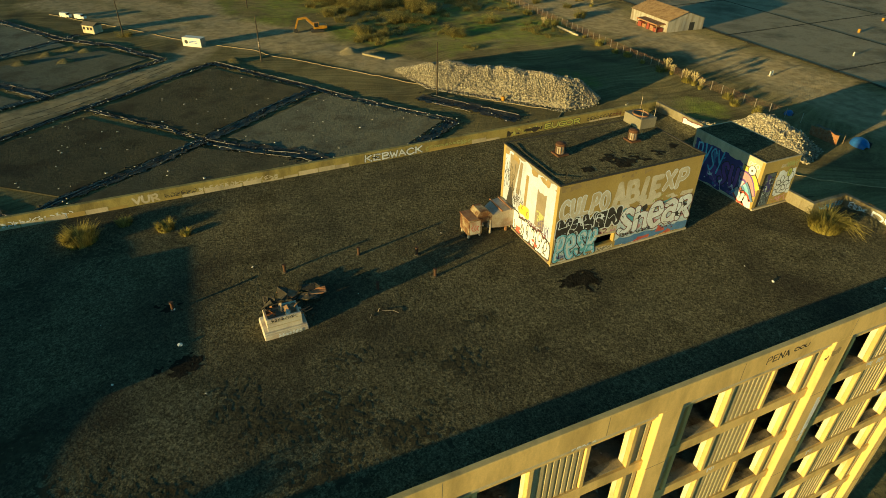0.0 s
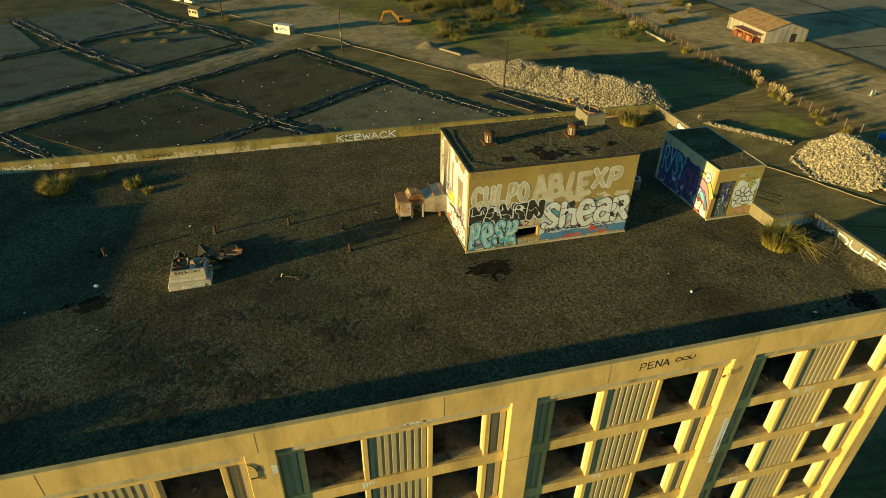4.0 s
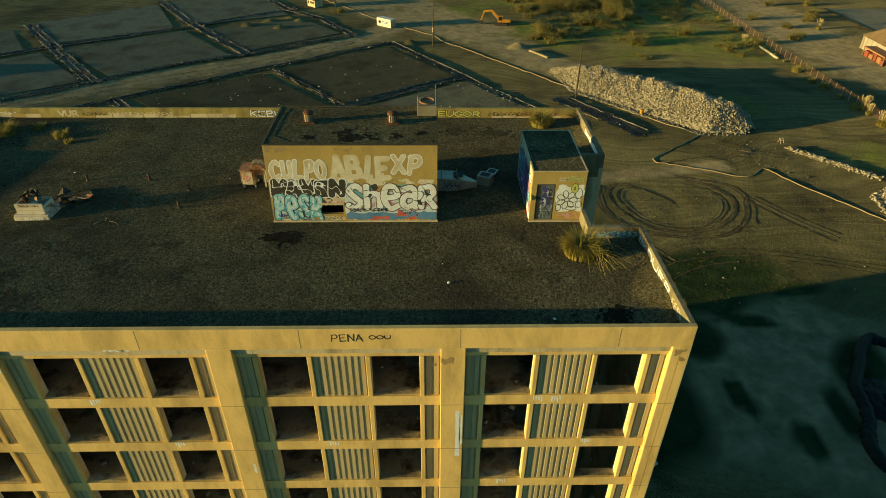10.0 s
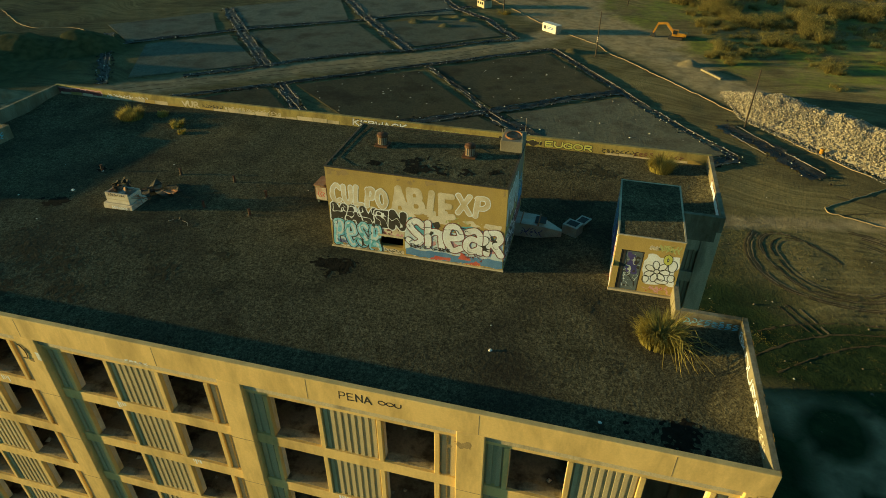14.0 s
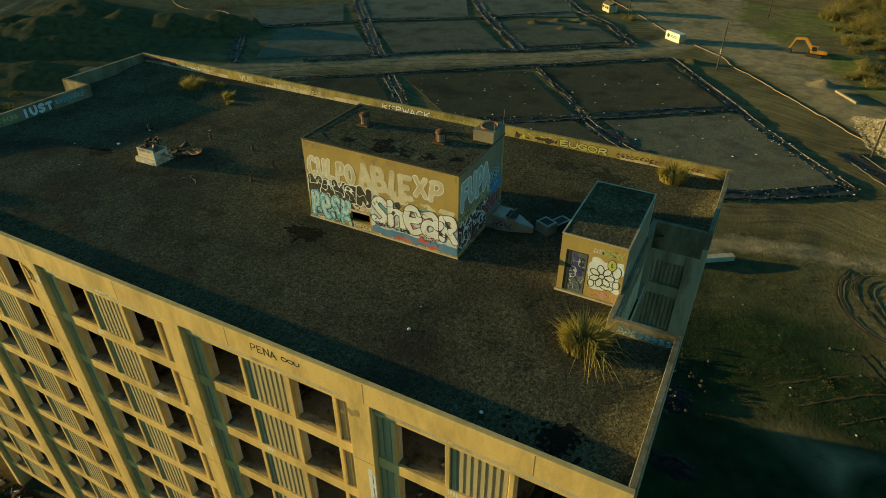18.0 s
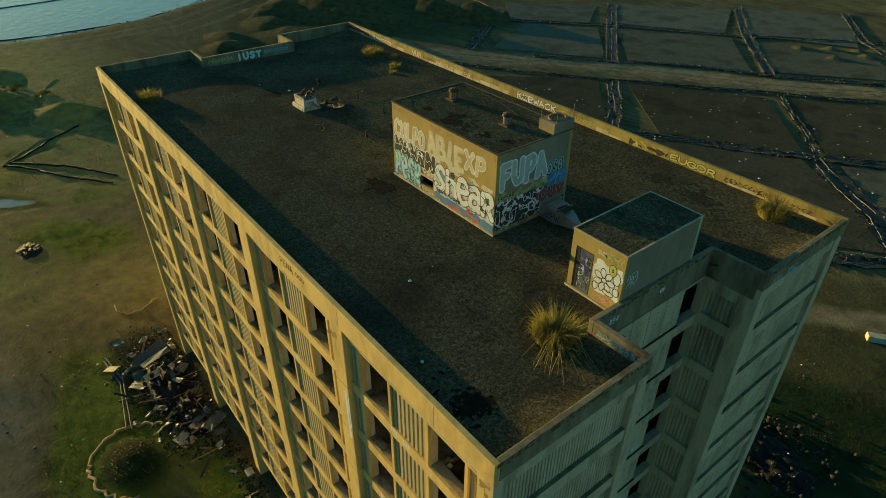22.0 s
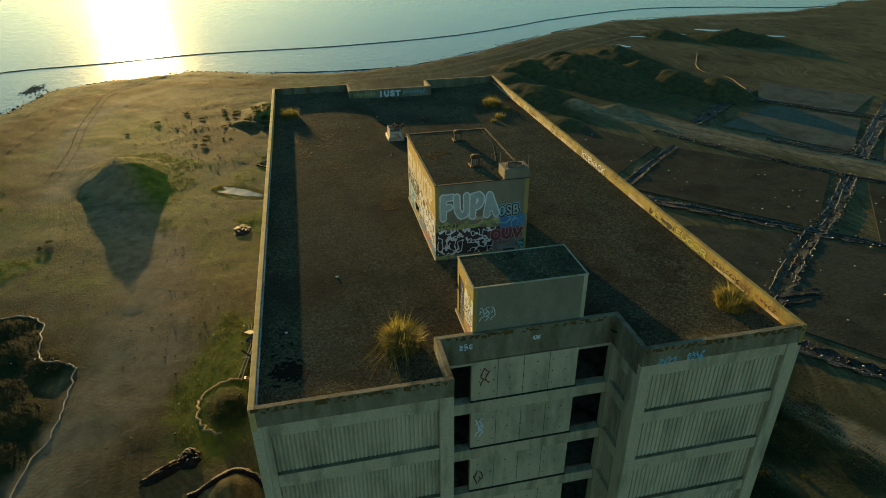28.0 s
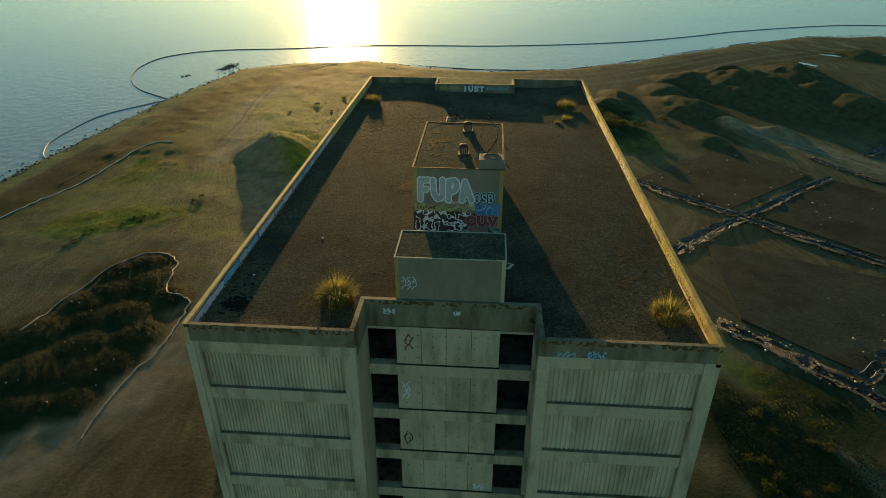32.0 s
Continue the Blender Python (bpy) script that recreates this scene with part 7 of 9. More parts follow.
def plot_sheet(ring, i):
    """A low soil platform that follows the ground, cut to a four- or more-sided outline."""
    xs, ys = [p[0] for p in ring], [p[1] for p in ring]
    bm = bmesh.new()
    vs = [bm.verts.new((x, y, 0)) for x, y in ring]
    bm.faces.new(vs)
    bmesh.ops.triangulate(bm, faces=bm.faces[:])
    for _ in range(4):
        bmesh.ops.subdivide_edges(bm, edges=bm.edges[:], cuts=1, use_grid_fill=True)
    zs = height(np.array([v_.co.x for v_ in bm.verts]), np.array([v_.co.y for v_ in bm.verts]))
    for v_, z in zip(bm.verts, zs):
        v_.co.z = GROUND + 0.22 + 0.05 * rnoise(v_.co.x, v_.co.y, 5, 2)
    bnd = [e for e in bm.edges if e.is_boundary]
    ext = bmesh.ops.extrude_edge_only(bm, edges=bnd)
    for g in ext["geom"]:
        if isinstance(g, bmesh.types.BMVert):
            g.co.z = GROUND - 0.4
    bmesh.ops.recalc_face_normals(bm, faces=bm.faces[:])
    return tagged(new("soil_plot", mesh_of("soil_plot", bm, plot_soil(PLOT_TONES[i]))), "flat dark brown plot of treated soil" if PLOT_TONES[i] < 1.2 else "flat grey-brown plot of treated soil", "soil plot", "treatment plots", "structure")


for i, ring in enumerate(PLOTS):
    plot_sheet(ring, i)

R = np.random.RandomState(17)
pts = []
for ring in PLOTS[:6]:
    xs, ys = [p[0] for p in ring], [p[1] for p in ring]
    for _ in range(44):
        x, y = R.uniform(min(xs), max(xs)), R.uniform(min(ys), max(ys))
        if inside(np.array([x]), np.array([y]), ring)[0]:
            pts.append((x, y, GROUND + 0.3))
v, f = stones(np.array(pts), R.uniform(0.12, 0.3, len(pts)), 18, 0.3)
tagged(new("sample_bags", sheet("sample_bags", v, f, SACK, False)), "white sample bags set out on the soil plots", "bag", kind="stuff")


def resample(line, step):
    out = []
    for (ax, ay), (bx_, by_) in zip(line[:-1], line[1:]):
        n = max(1, int(math.hypot(bx_ - ax, by_ - ay) / step))
        out += [(ax + (bx_ - ax) * i / n, ay + (by_ - ay) * i / n) for i in range(n)]
    return out + [line[-1]]


FOLD = surface("pale_plastic_fold", [(0.16, 0.16, 0.15), (0.34, 0.33, 0.3)], 1.5, 0.7, 0.2, 12.0, island=0.3)


def ditch(line, wd, seed, bags=1.0, label="black plastic ditch liner held down by pale sandbags", material=PLASTIC):
    """A crumpled plastic ribbon along a line, with sandbags on both edges."""
    rnd = random.Random(seed)
    pts = resample(line, 0.9)
    across = [-1, -0.6, -0.3, 0, 0.3, 0.6, 1]
    vs, bags_at = [], []
    for i, (x, y) in enumerate(pts):
        q, o = pts[min(i + 1, len(pts) - 1)], pts[max(i - 1, 0)]
        dx, dy = q[0] - o[0], q[1] - o[1]
        l = math.hypot(dx, dy) or 1
        nx_, ny_ = -dy / l, dx / l
        for a in across:
            w = wd * 0.62 * a * (1 + 0.4 * rnd.uniform(-1, 1) * abs(a)) + wd * 0.18 * math.sin(i * 0.23 + seed)
            z = GROUND + 0.12 + 0.2 * abs(a) + rnd.uniform(-0.08, 0.12)
            vs.append((x + nx_ * w, y + ny_ * w, z))
        for sgn in (-1, 1):
            if rnd.random() < 0.26 * bags:
                w = wd * sgn * rnd.uniform(0.55, 0.85)
                bags_at.append((x + nx_ * w, y + ny_ * w, GROUND + 0.36))
            if rnd.random() < 0.18 * bags:
                w = wd * sgn * rnd.uniform(0.0, 0.7)
                bags_at.append((x + nx_ * w, y + ny_ * w, GROUND + 0.3))
    k = len(across)
    fs = [(i * k + j, i * k + j + 1, (i + 1) * k + j + 1, (i + 1) * k + j) for i in range(len(pts) - 1) for j in range(k - 1)]
    t = thing("ditch_liner", (0, 0, 0), label, "plastic sheet", "lined ditches")
    hang("plastic_sheet", sheet("plastic_sheet", vs, np.array(fs), material, False), t)
    v, f = stones(np.array(bags_at), np.array([rnd.choice((0.08, 0.1, 0.13, 0.2)) for _ in bags_at]), seed, 0.5)
    tagged(hang("sandbags", sheet("sandbags", v, f, SACK, False), t), kind="stuff")
    rr_ = np.random.RandomState(seed)
    n_ = 4 * len(pts)
    at = np.array(pts)[rr_.randint(0, len(pts), n_)]
    at = np.column_stack([at + rr_.uniform(-1, 1, (n_, 2)) * wd * 0.95, np.full(n_, GROUND + 0.22)])
    v, f = stones(at, rr_.choice((0.1, 0.14, 0.2, 0.32), n_), seed + 50, 0.5)
    tagged(hang("dark_litter", sheet("dark_litter", v, f, BLACKRUB, False), t), kind="stuff")
    # pale folds in broken lengths running along the sheet
    for k in range(3):
        off, bm, prev = wd * rnd.choice((-0.6, -0.5, 0.0, 0.5, 0.6)), bmesh.new(), None
        i = rnd.randint(0, 6)
        while i < len(pts) - 4:
            run = rnd.randint(3, 14)
            line = []
            for j in range(i, min(i + run, len(pts) - 1)):
                (x, y), q = pts[j], pts[j + 1]
                l = math.hypot(q[0] - x, q[1] - y) or 1
                w = off + rnd.uniform(-0.14, 0.14)
                line.append((x - (q[1] - y) / l * w, y + (q[0] - x) / l * w, GROUND + 0.3 + rnd.uniform(-0.03, 0.09)))
            for a, b in zip(line[:-1], line[1:]):
                tube(bm, a, b, 0.055, 0.04, n=4, caps=False)
            i += run + rnd.randint(1, 10)
        tagged(part("dusty_fold", bm, FOLD, t), kind="stuff")


ditch([(-71, 56), (-51, 76), (-34, 93), (-21, 108), (6, 125)], 2.0, 1)
ditch([(6, 125), (20, 136), (34, 146)], 2.3, 2)
ditch([(-16, 152), (-4, 138), (6, 125)], 1.1, 3)
ditch([(6, 125), (14, 117), (23, 110), (30, 100)], 2.8, 4)
ditch([(14, 176), (24, 161), (34, 146), (38.2, 139), (48, 125), (56.4, 114.5)], 1.6, 5)
ditch([(-86, 104), (-64, 117), (-45, 131), (-18, 152), (14, 176)], 1.3, 6, 0.8)
ditch([(-73, 128), (-43, 154), (-24, 165), (2, 184)], 1.6, 7)
ditch([(-100, 194), (-79, 168), (-56, 140)], 2.4, 8, 1.5)
ditch([(-71, 227), (-50, 196), (-24, 163)], 2.3, 9, 1.3)
ditch([(-118, 157), (-104, 138), (-89, 118)], 2.0, 10)
ditch([(-107, 149), (-82, 171), (-50, 192), (-19, 219)], 1.8, 11)
ditch([(2, 184), (-10, 203), (-24, 216), (-43, 247)], 1.8, 12)
ditch([(-47, 129), (-33, 113), (-25, 101), (-14, 87), (-3, 75)], 2.4, 13, 1.2)
ditch([(-74, 103), (-62, 89), (-51, 76)], 1.5, 14, 0.5)
ditch([(-51, 76), (-43, 67), (-36, 59)], 2.2, 15, 0.5)
ditch([(-15, 60), (-11, 65), (-3, 71), (10, 83), (30, 99), (41, 104.4), (56.4, 114.5)], 2.2, 16, 1.2)
ditch([(55.5, 131.5), (62.5, 120.5), (70, 110)], 3.4, 17, 0.3, "black plastic sheet laid beside the gravel heap")

# ---- straw wattles, coast hose and the floating boom ----
def hose(name, line, r, material, label, category, group="", z_up=None, step=1.2, wander=0.25, seed=1):
    rnd = random.Random(seed)
    pts = [(x + rnd.uniform(-wander, wander), y + rnd.uniform(-wander, wander)) for x, y in resample(smooth_line(line, 6)[0], step)]
    z = height(np.array([p[0] for p in pts]), np.array([p[1] for p in pts])) + r * 0.3 if z_up is None else [z_up] * len(pts)
    cu = bpy.data.curves.new(name, "CURVE")
    cu.dimensions, cu.bevel_depth, cu.bevel_resolution = "3D", r, 2
    sp = cu.splines.new("POLY")
    sp.points.add(len(pts) - 1)
    for p, (x, y), zz in zip(sp.points, pts, z):
        p.co = (x, y, zz, 1)
    tmp = bpy.data.objects.new(name, cu)
    me = bpy.data.meshes.new_from_object(tmp)
    bpy.data.objects.remove(tmp)
    me.materials.clear()
    me.materials.append(material)
    me.shade_smooth()
    return tagged(new(name, me), label, category, group)


for i, line in enumerate(([(-28, 250), (-1.4, 216.6), (7.8, 203.8), (17.9, 193.1), (25.8, 185.2), (30.5, 176.8), (36.4, 169.9), (47.8, 154.2), (54.8, 144.9), (62, 135), (70, 123), (79, 113)], [(81.1, 109.7), (75, 104.5), (68.4, 98.8), (71.4, 96.3), (76.6, 94.3), (82.9, 91.2), (87.9, 94.5), (91, 88.6), (99, 77), (110, 60), (140, 40)], [(-85, 2), (-92, 8), (-95, 13.5), (-104, 10), (-125, 16), (-132, 20)], [(-173, 172), (-155, 160), (-145, 156.5), (-134, 159.5), (-119, 155)], [(-5, -37.6), (-13.6, -37), (-24, -34.5), (-28.4, -31.5), (-28.2, -27.5), (-26.6, -25.2), (-20, -23.6), (-16.6, -22.2), (-16, -19.5), (-14.6, -17.8), (-9, -17.2), (-3, -16.8), (3.4, -18.2), (13.4, -18)], [(-28, 12.3), (-26.6, 10), (-27.2, 8), (-29.6, 7.4)])):
    hose("straw_wattle", line, 0.12 if i == 4 else 0.1, FOLD if i == 4 else WATTLE, "pale straw wattle laid along the bare ground", "wattle", "erosion wattles", seed=i + 1)
hose("straw_wattle", [(-6.0, 6.2), (-7.4, 4.6), (-7.7, 2.2), (-6.6, -0.1), (-4.6, -1.1), (-1.5, -0.9), (0.6, 0.2), (1.5, 1.8)], 0.17, WATTLE, "pale straw wattle curved round a small heap", "wattle", "erosion wattles", seed=9)
hose("coast_pipe", [(20, -78), (-40, -67), (-61, -62), (-83, -60), (-87, -54)], 0.12, SACK, "pale flexible pipe lying along the coast track", "pipe", seed=11)
hose("floating_boom", [(-74, -79), (-80, -85), (-91, -89), (-112, -89), (-125, -82), (-132, -77)], 0.14, SACK, "pale floating boom off the shore", "boom", "floating booms", WATER + 0.12, 3.0, 0.1, 12)
hose("floating_boom", [(-132, -77), (-146, -95), (-163, -106), (-182, -111), (-199, -109), (-213, -94), (-220, -62), (-230, -26), (-233, 31), (-245, 85), (-263, 122), (-283, 156), (-306, 218), (-300, 270), (-286, 320), (-300, 420)], 0.13, RUBBLE, "dark floating boom curving off the shore", "boom", "floating booms", WATER + 0.12, 3.0, 0.15, 13)

hose("silt_fence", [(-183, -60), (-191, -48), (-198, -26), (-189, 0), (-183.5, 25), (-186.5, 55), (-202.5, 82), (-220.5, 106), (-244.5, 140), (-269, 180), (-275, 230)], 0.22, BLACKRUB, "black silt fence staked along the waterline", "silt fence", seed=14)
# shingle and rocks along the shore
R = np.random.RandomState(23)
line = resample(SHORE[4:22], 0.5)
pts = np.concatenate([np.array([line[i] for i in R.randint(0, len(line), 1300)]) + R.normal(0, 1.6, (1300, 2)), np.column_stack([R.normal(-181, 3.5, 260), R.normal(-76, 1.3, 260)]), np.column_stack([R.normal(-165, 1.2, 30), R.normal(-86, 0.8, 30)])])
z = np.maximum(height(pts[:, 0], pts[:, 1]), WATER - 0.1)
v, f = stones(np.column_stack([pts, z + 0.1]), R.uniform(0.12, 0.42, len(pts)), 24)
tagged(new("shore_rocks", sheet("shore_rocks", v, f, RUBBLE, False)), "dark broken rocks along the waterline", "rock", kind="stuff")


# ---- heaps of broken stone ----
def stone_heap(line, wd, tall, n, seed, label, size=(0.1, 0.46), taper=0.8):
    R = np.random.RandomState(seed)
    pts = resample(line, 0.5)
    k = len(pts)
    i = R.randint(0, k, n)
    base = np.array(pts)[i]
    d = np.array(pts)[np.minimum(i + 1, k - 1)] - np.array(pts)[np.maximum(i - 1, 0)]
    d = d / np.linalg.norm(d, axis=1)[:, None]
    u = np.clip(R.normal(0, 0.55, n), -1.15, 1.15)
    endf = np.minimum(1, np.minimum(i / (wd / 0.5 * taper) + 0.1, (k - 1 - i) / (wd / 0.5 * 0.8) + 0.25))
    x, y = base[:, 0] - d[:, 1] * u * wd * endf + R.normal(0, 0.25, n), base[:, 1] + d[:, 0] * u * wd * endf + R.normal(0, 0.25, n)
    hill = 1 + 0.22 * fractal(x, y, 6.0, seed) + 0.08 * rnoise(x, y, 1.3, seed + 2)
    top = tall * endf * hill * np.clip(1 - np.abs(u) ** 1.35, 0, 1)
    sizes = size[0] + (size[1] - size[0]) * R.beta(1.3, 4.0, n)
    v, f = stones(np.stack([x, y, GROUND + top + 0.3 * sizes], -1), sizes, seed + 1, 0.8)
    t = thing("stone_heap", (0, 0, 0), label, "stone heap", "stone heaps")
    # body of the heap under its stones
    vs, fs, kk = [], [], 15
    rows = pts[::2]
    for j, (cx, cy) in enumerate(rows):
        q, o = rows[min(j + 1, len(rows) - 1)], rows[max(j - 1, 0)]
        l = math.hypot(q[0] - o[0], q[1] - o[1])
        nx_, ny_ = -(q[1] - o[1]) / l, (q[0] - o[0]) / l
        e = min(1, j * 2 / (wd / 0.5 * taper) + 0.1, max(0, len(pts) - 1 - j * 2) / (wd / 0.5 * 0.8) + 0.25)
        for a in np.linspace(-1, 1, kk):
            px, py = cx + nx_ * a * wd * e, cy + ny_ * a * wd * e
            vs.append((px, py, GROUND - 0.12 + tall * e * (1 - abs(a) ** 1.35) * (1 + 0.22 * float(fractal(px, py, 6.0, seed)))))
    for j in range(len(rows) - 1):
        fs += [(j * kk + a, j * kk + a + 1, (j + 1) * kk + a + 1, (j + 1) * kk + a) for a in range(kk - 1)]
    hang("core", sheet("core", vs, np.array(fs), STONE), t)
    tagged(hang("rubble_cover", sheet("rubble_cover", v, f, STONE, False), t), kind="stuff")


stone_heap([(58, 152), (69, 139.8), (79, 128), (88.5, 116.8), (92.5, 112)], 8.3, 4.3, 36000, 51, "long heap of pale broken stone on the waste ground", (0.09, 0.38), 1.7)
stone_heap([(112, 89), (111, 80), (108.3, 69.5)], 8.0, 5.1, 17000, 53, "heap of pale broken stone beside the fence")
stone_heap([(96.8, 103.6), (100.6, 98.4), (104, 94.5), (107.5, 90)], 0.75, 0.4, 700, 55, "low row of pale broken stone", (0.1, 0.4))

# ---- rubbish under the south wall ----
R = np.random.RandomState(61)
n = 2600
t_ = R.uniform(0, 1, n)
px, py = -22 + 22 * t_ + R.normal(0, 0.8, n), np.clip(8.2 + R.normal(0, 1.9, n), 3.6, YS0 - 0.3)
px[:420], py[:420] = R.uniform(0, 16, 420), np.clip(10.6 + R.normal(0, 0.7, 420), 8.5, YS0 - 0.3)
z = height(px, py)
v, f = stones(np.stack([px, py, z + 0.08 + R.uniform(0, 0.8, n) * np.exp(-((py - 8.8) / 1.9) ** 2) * (px < -1)], -1), 0.05 + 0.22 * R.beta(1.2, 4, n), 62, 0.6)
tagged(new("rubbish_heap", sheet("rubbish_heap", v, f, BLACKRUB, False)), "dark heap of rubble and rubbish under the facade", "rubble", kind="stuff")
SCRAP = [plain("scrap_black", (0.02, 0.02, 0.018), 0.5), plain("scrap_steel", (0.09, 0.1, 0.1), 0.45, 0.5), plain("scrap_grey", (0.17, 0.17, 0.15), 0.7), plain("scrap_teal", (0.03, 0.07, 0.07), 0.6), plain("scrap_cream", (0.4, 0.36, 0.26), 0.8)]


def scrap(x, y, l, w, turn, kind, seed, lift=0.5, bend=0.18, tilt=14.0):
    """One bent sheet or broken panel lying on a heap."""
    rr = random.Random(seed)
    bm = box(-l / 2, l / 2, -w / 2, w / 2, -0.015, 0.015)
    bmesh.ops.subdivide_edges(bm, edges=[e for e in bm.edges if abs(e.verts[0].co.z - e.verts[1].co.z) < 0.01], cuts=3, use_grid_fill=True)
    for q in bm.verts:
        q.co.z += bend * noise.noise(Vector((q.co.x * 1.6, q.co.y * 1.9, seed * 1.7)))
        q.co.x += 0.12 * w * noise.noise(Vector((q.co.y * 2.1, seed, q.co.x)))
    ob = tagged(new("sheet_panel", mesh_of("sheet_panel", bm, SCRAP[kind])), ("crumpled black sheet", "bent steel sheet", "broken grey panel", "dark teal panel", "broken cream board")[kind] + " on the rubbish heap", "panel", "rubbish under the facade")
    ob.matrix_basis = pose(x, y, ground_at(x, y) + lift, rr.uniform(-tilt, tilt), rr.uniform(-tilt, tilt), turn)


for k, (x, y, l, w, a, kind, lift) in enumerate(((-16.6, 8.2, 4.2, 1.3, 110, 1, 0.95), (-15.4, 8.6, 3.4, 0.9, 100, 2, 1.05), (-12.7, 7.8, 2.4, 0.9, 100, 4, 0.95), (-21.2, 5.9, 1.6, 1.3, 20, 3, 0.5), (-2.6, 10.6, 2.8, 1.3, 125, 2, 0.7), (-4.0, 9.8, 2.1, 0.8, 115, 1, 0.7), (-7.9, 6.8, 1.3, 0.9, 60, 2, 0.5), (-10.6, 9.2, 2.2, 0.7, 30, 1, 1.0), (-14.0, 6.2, 1.5, 1.0, 10, 3, 0.6), (-12.8, 5.9, 1.9, 1.2, 40, 4, 0.35))):
    scrap(x, y, l, w, a, kind, 900 + k, lift)
rnd = random.Random(908)
for k in range(72):
    x = rnd.uniform(-21.5, -3.0)
    y = min(YS0 - 0.9, rnd.gauss(8.2, 1.9))
    scrap(x, y, rnd.uniform(0.5, 1.9), rnd.uniform(0.3, 1.0), rnd.uniform(0, 180), rnd.choice((0, 0, 0, 0, 1, 1, 2, 3)), 920 + k, 0.15 + 0.75 * math.exp(-((y - 8.8) / 2.0) ** 2) * rnd.random(), 0.25, 24.0)
for k in range(14):
    scrap(rnd.uniform(1, 16), rnd.uniform(9.4, YS0 - 0.9), rnd.uniform(0.3, 0.9), rnd.uniform(0.2, 0.6), rnd.uniform(0, 180), rnd.choice((0, 0, 2, 4)), 1000 + k, 0.15)
for k, (p, q) in enumerate((((-20.0, 4.1), (-15.0, 4.7)), ((-19.6, 3.8), (-14.6, 4.3)), ((-15.6, 4.8), (-7.2, 3.5)), ((-15.0, 4.4), (-7.6, 3.1)), ((-12.0, 3.4), (-11.2, 6.6)))):
    bm = bmesh.new()
    tube(bm, (*p, ground_at(*p) + 0.16), (*q, ground_at(*q) + 0.16), 0.07, n=8)
    tagged(new("pipe", mesh_of("pipe", bm, SCRAP[2])), "long grey pipe lying beside the rubbish heap", "pipe", "rubbish under the facade")
rnd = random.Random(63)


def lumber(n, cx, cy, sx, sy, seed, group, lmin=1.0, lmax=4.5, z0=0.3):
    """Loose boards and pipes thrown over one another."""
    rnd = random.Random(seed)
    for i in range(n):
        x, y = rnd.gauss(cx, sx), min(YS0 - 1.2, rnd.gauss(cy, sy))
        l = rnd.uniform(lmin, lmax)
        kind = rnd.random()
        zz = ground_at(x, y) + z0 + rnd.uniform(-0.1, 0.5)
        m = pose(x, y, zz, rnd.uniform(-10, 10), rnd.uniform(-14, 14), rnd.uniform(0, 180))
        if kind < 0.6:
            ob = tagged(new("board", mesh_of("board", box(-l / 2, l / 2, -0.12, 0.12, -0.03, 0.03), WOODEN if rnd.random() < 0.16 else CHARRED)), "weathered board thrown on the rubbish heap", "board", group)
        elif kind < 0.68:
            ob = tagged(new("sheet_panel", mesh_of("sheet_panel", box(-l / 3, l / 3, -0.5, 0.5, -0.02, 0.02), DRAB if rnd.random() < 0.6 else PALE)), "bent grey sheet panel on the rubbish heap", "panel", group)
        else:
            bm = bmesh.new()
            tube(bm, (-l / 2, 0, 0), (l / 2, 0, 0), 0.05, n=6)
            ob = tagged(new("pipe", mesh_of("pipe", bm, RUST)), "rusty pipe on the rubbish heap", "pipe", group)
        ob.matrix_basis = m


CHARRED = surface("charred_wood", [(0.025, 0.022, 0.018), (0.07, 0.055, 0.04)], 1.2, 0.9, 0.3, 20.0, per_object=0.4)
lumber(60, -11.0, 8.4, 4.8, 1.6, 64, "rubbish under the facade", 0.8, 3.6)
lumber(24, -4, 9.4, 4, 1.0, 65, "rubbish under the facade", 0.8, 2.0)

for x, y, sx, sy, a in ((-2.6, 7.4, 1.0, 0.75, 20), (5.2, 11.0, 0.45, 0.35, 0), (47, 30, 0.8, 0.6, 30)):
    sl = thing("concrete_slab", (x, y, ground_at(x, y) + 0.02), "pale broken concrete slab lying on the ground", "slab", "broken slabs", a)
    part("slab", box(-sx, sx, -sy, sy, 0, 0.22, 0.03), PALE, sl)


def crumple(name, cx, cy, a, b, tall, seed, label, turn=0.0):
    """A thrown-down heap of black plastic sheet."""
    bm = bmesh.new()
    bmesh.ops.create_grid(bm, x_segments=26, y_segments=26, size=1.0)
    for v_ in bm.verts:
        v_.co.x, v_.co.y = v_.co.x * math.sqrt(1 - v_.co.y ** 2 / 2), v_.co.y * math.sqrt(1 - v_.co.x ** 2 / 2)
        r = math.hypot(v_.co.x, v_.co.y)
        k = 1 + 0.3 * noise.noise(Vector((v_.co.x * 2, v_.co.y * 2, seed)))
        px_, py_ = v_.co.x * a * k, v_.co.y * b * k
        x, y = cx + px_ * math.cos(radians(turn)) - py_ * math.sin(radians(turn)), cy + px_ * math.sin(radians(turn)) + py_ * math.cos(radians(turn))
        h = tall * max(0, 1 - r ** 2) * (1 + 0.9 * noise.noise(Vector((v_.co.x * 3.5, v_.co.y * 3.5, seed + 3)))) + 0.07 * noise.noise(Vector((v_.co.x * 9, v_.co.y * 9, seed)))
        v_.co = (x, y, 0.06 + max(-0.03, h))
    zs = height(np.array([v_.co.x for v_ in bm.verts]), np.array([v_.co.y for v_ in bm.verts]))
    for v_, z in zip(bm.verts, zs):
        v_.co.z += z
    return tagged(new(name, mesh_of(name, bm, PLASTIC_DULL)), label, "plastic sheet", "plastic sheets")


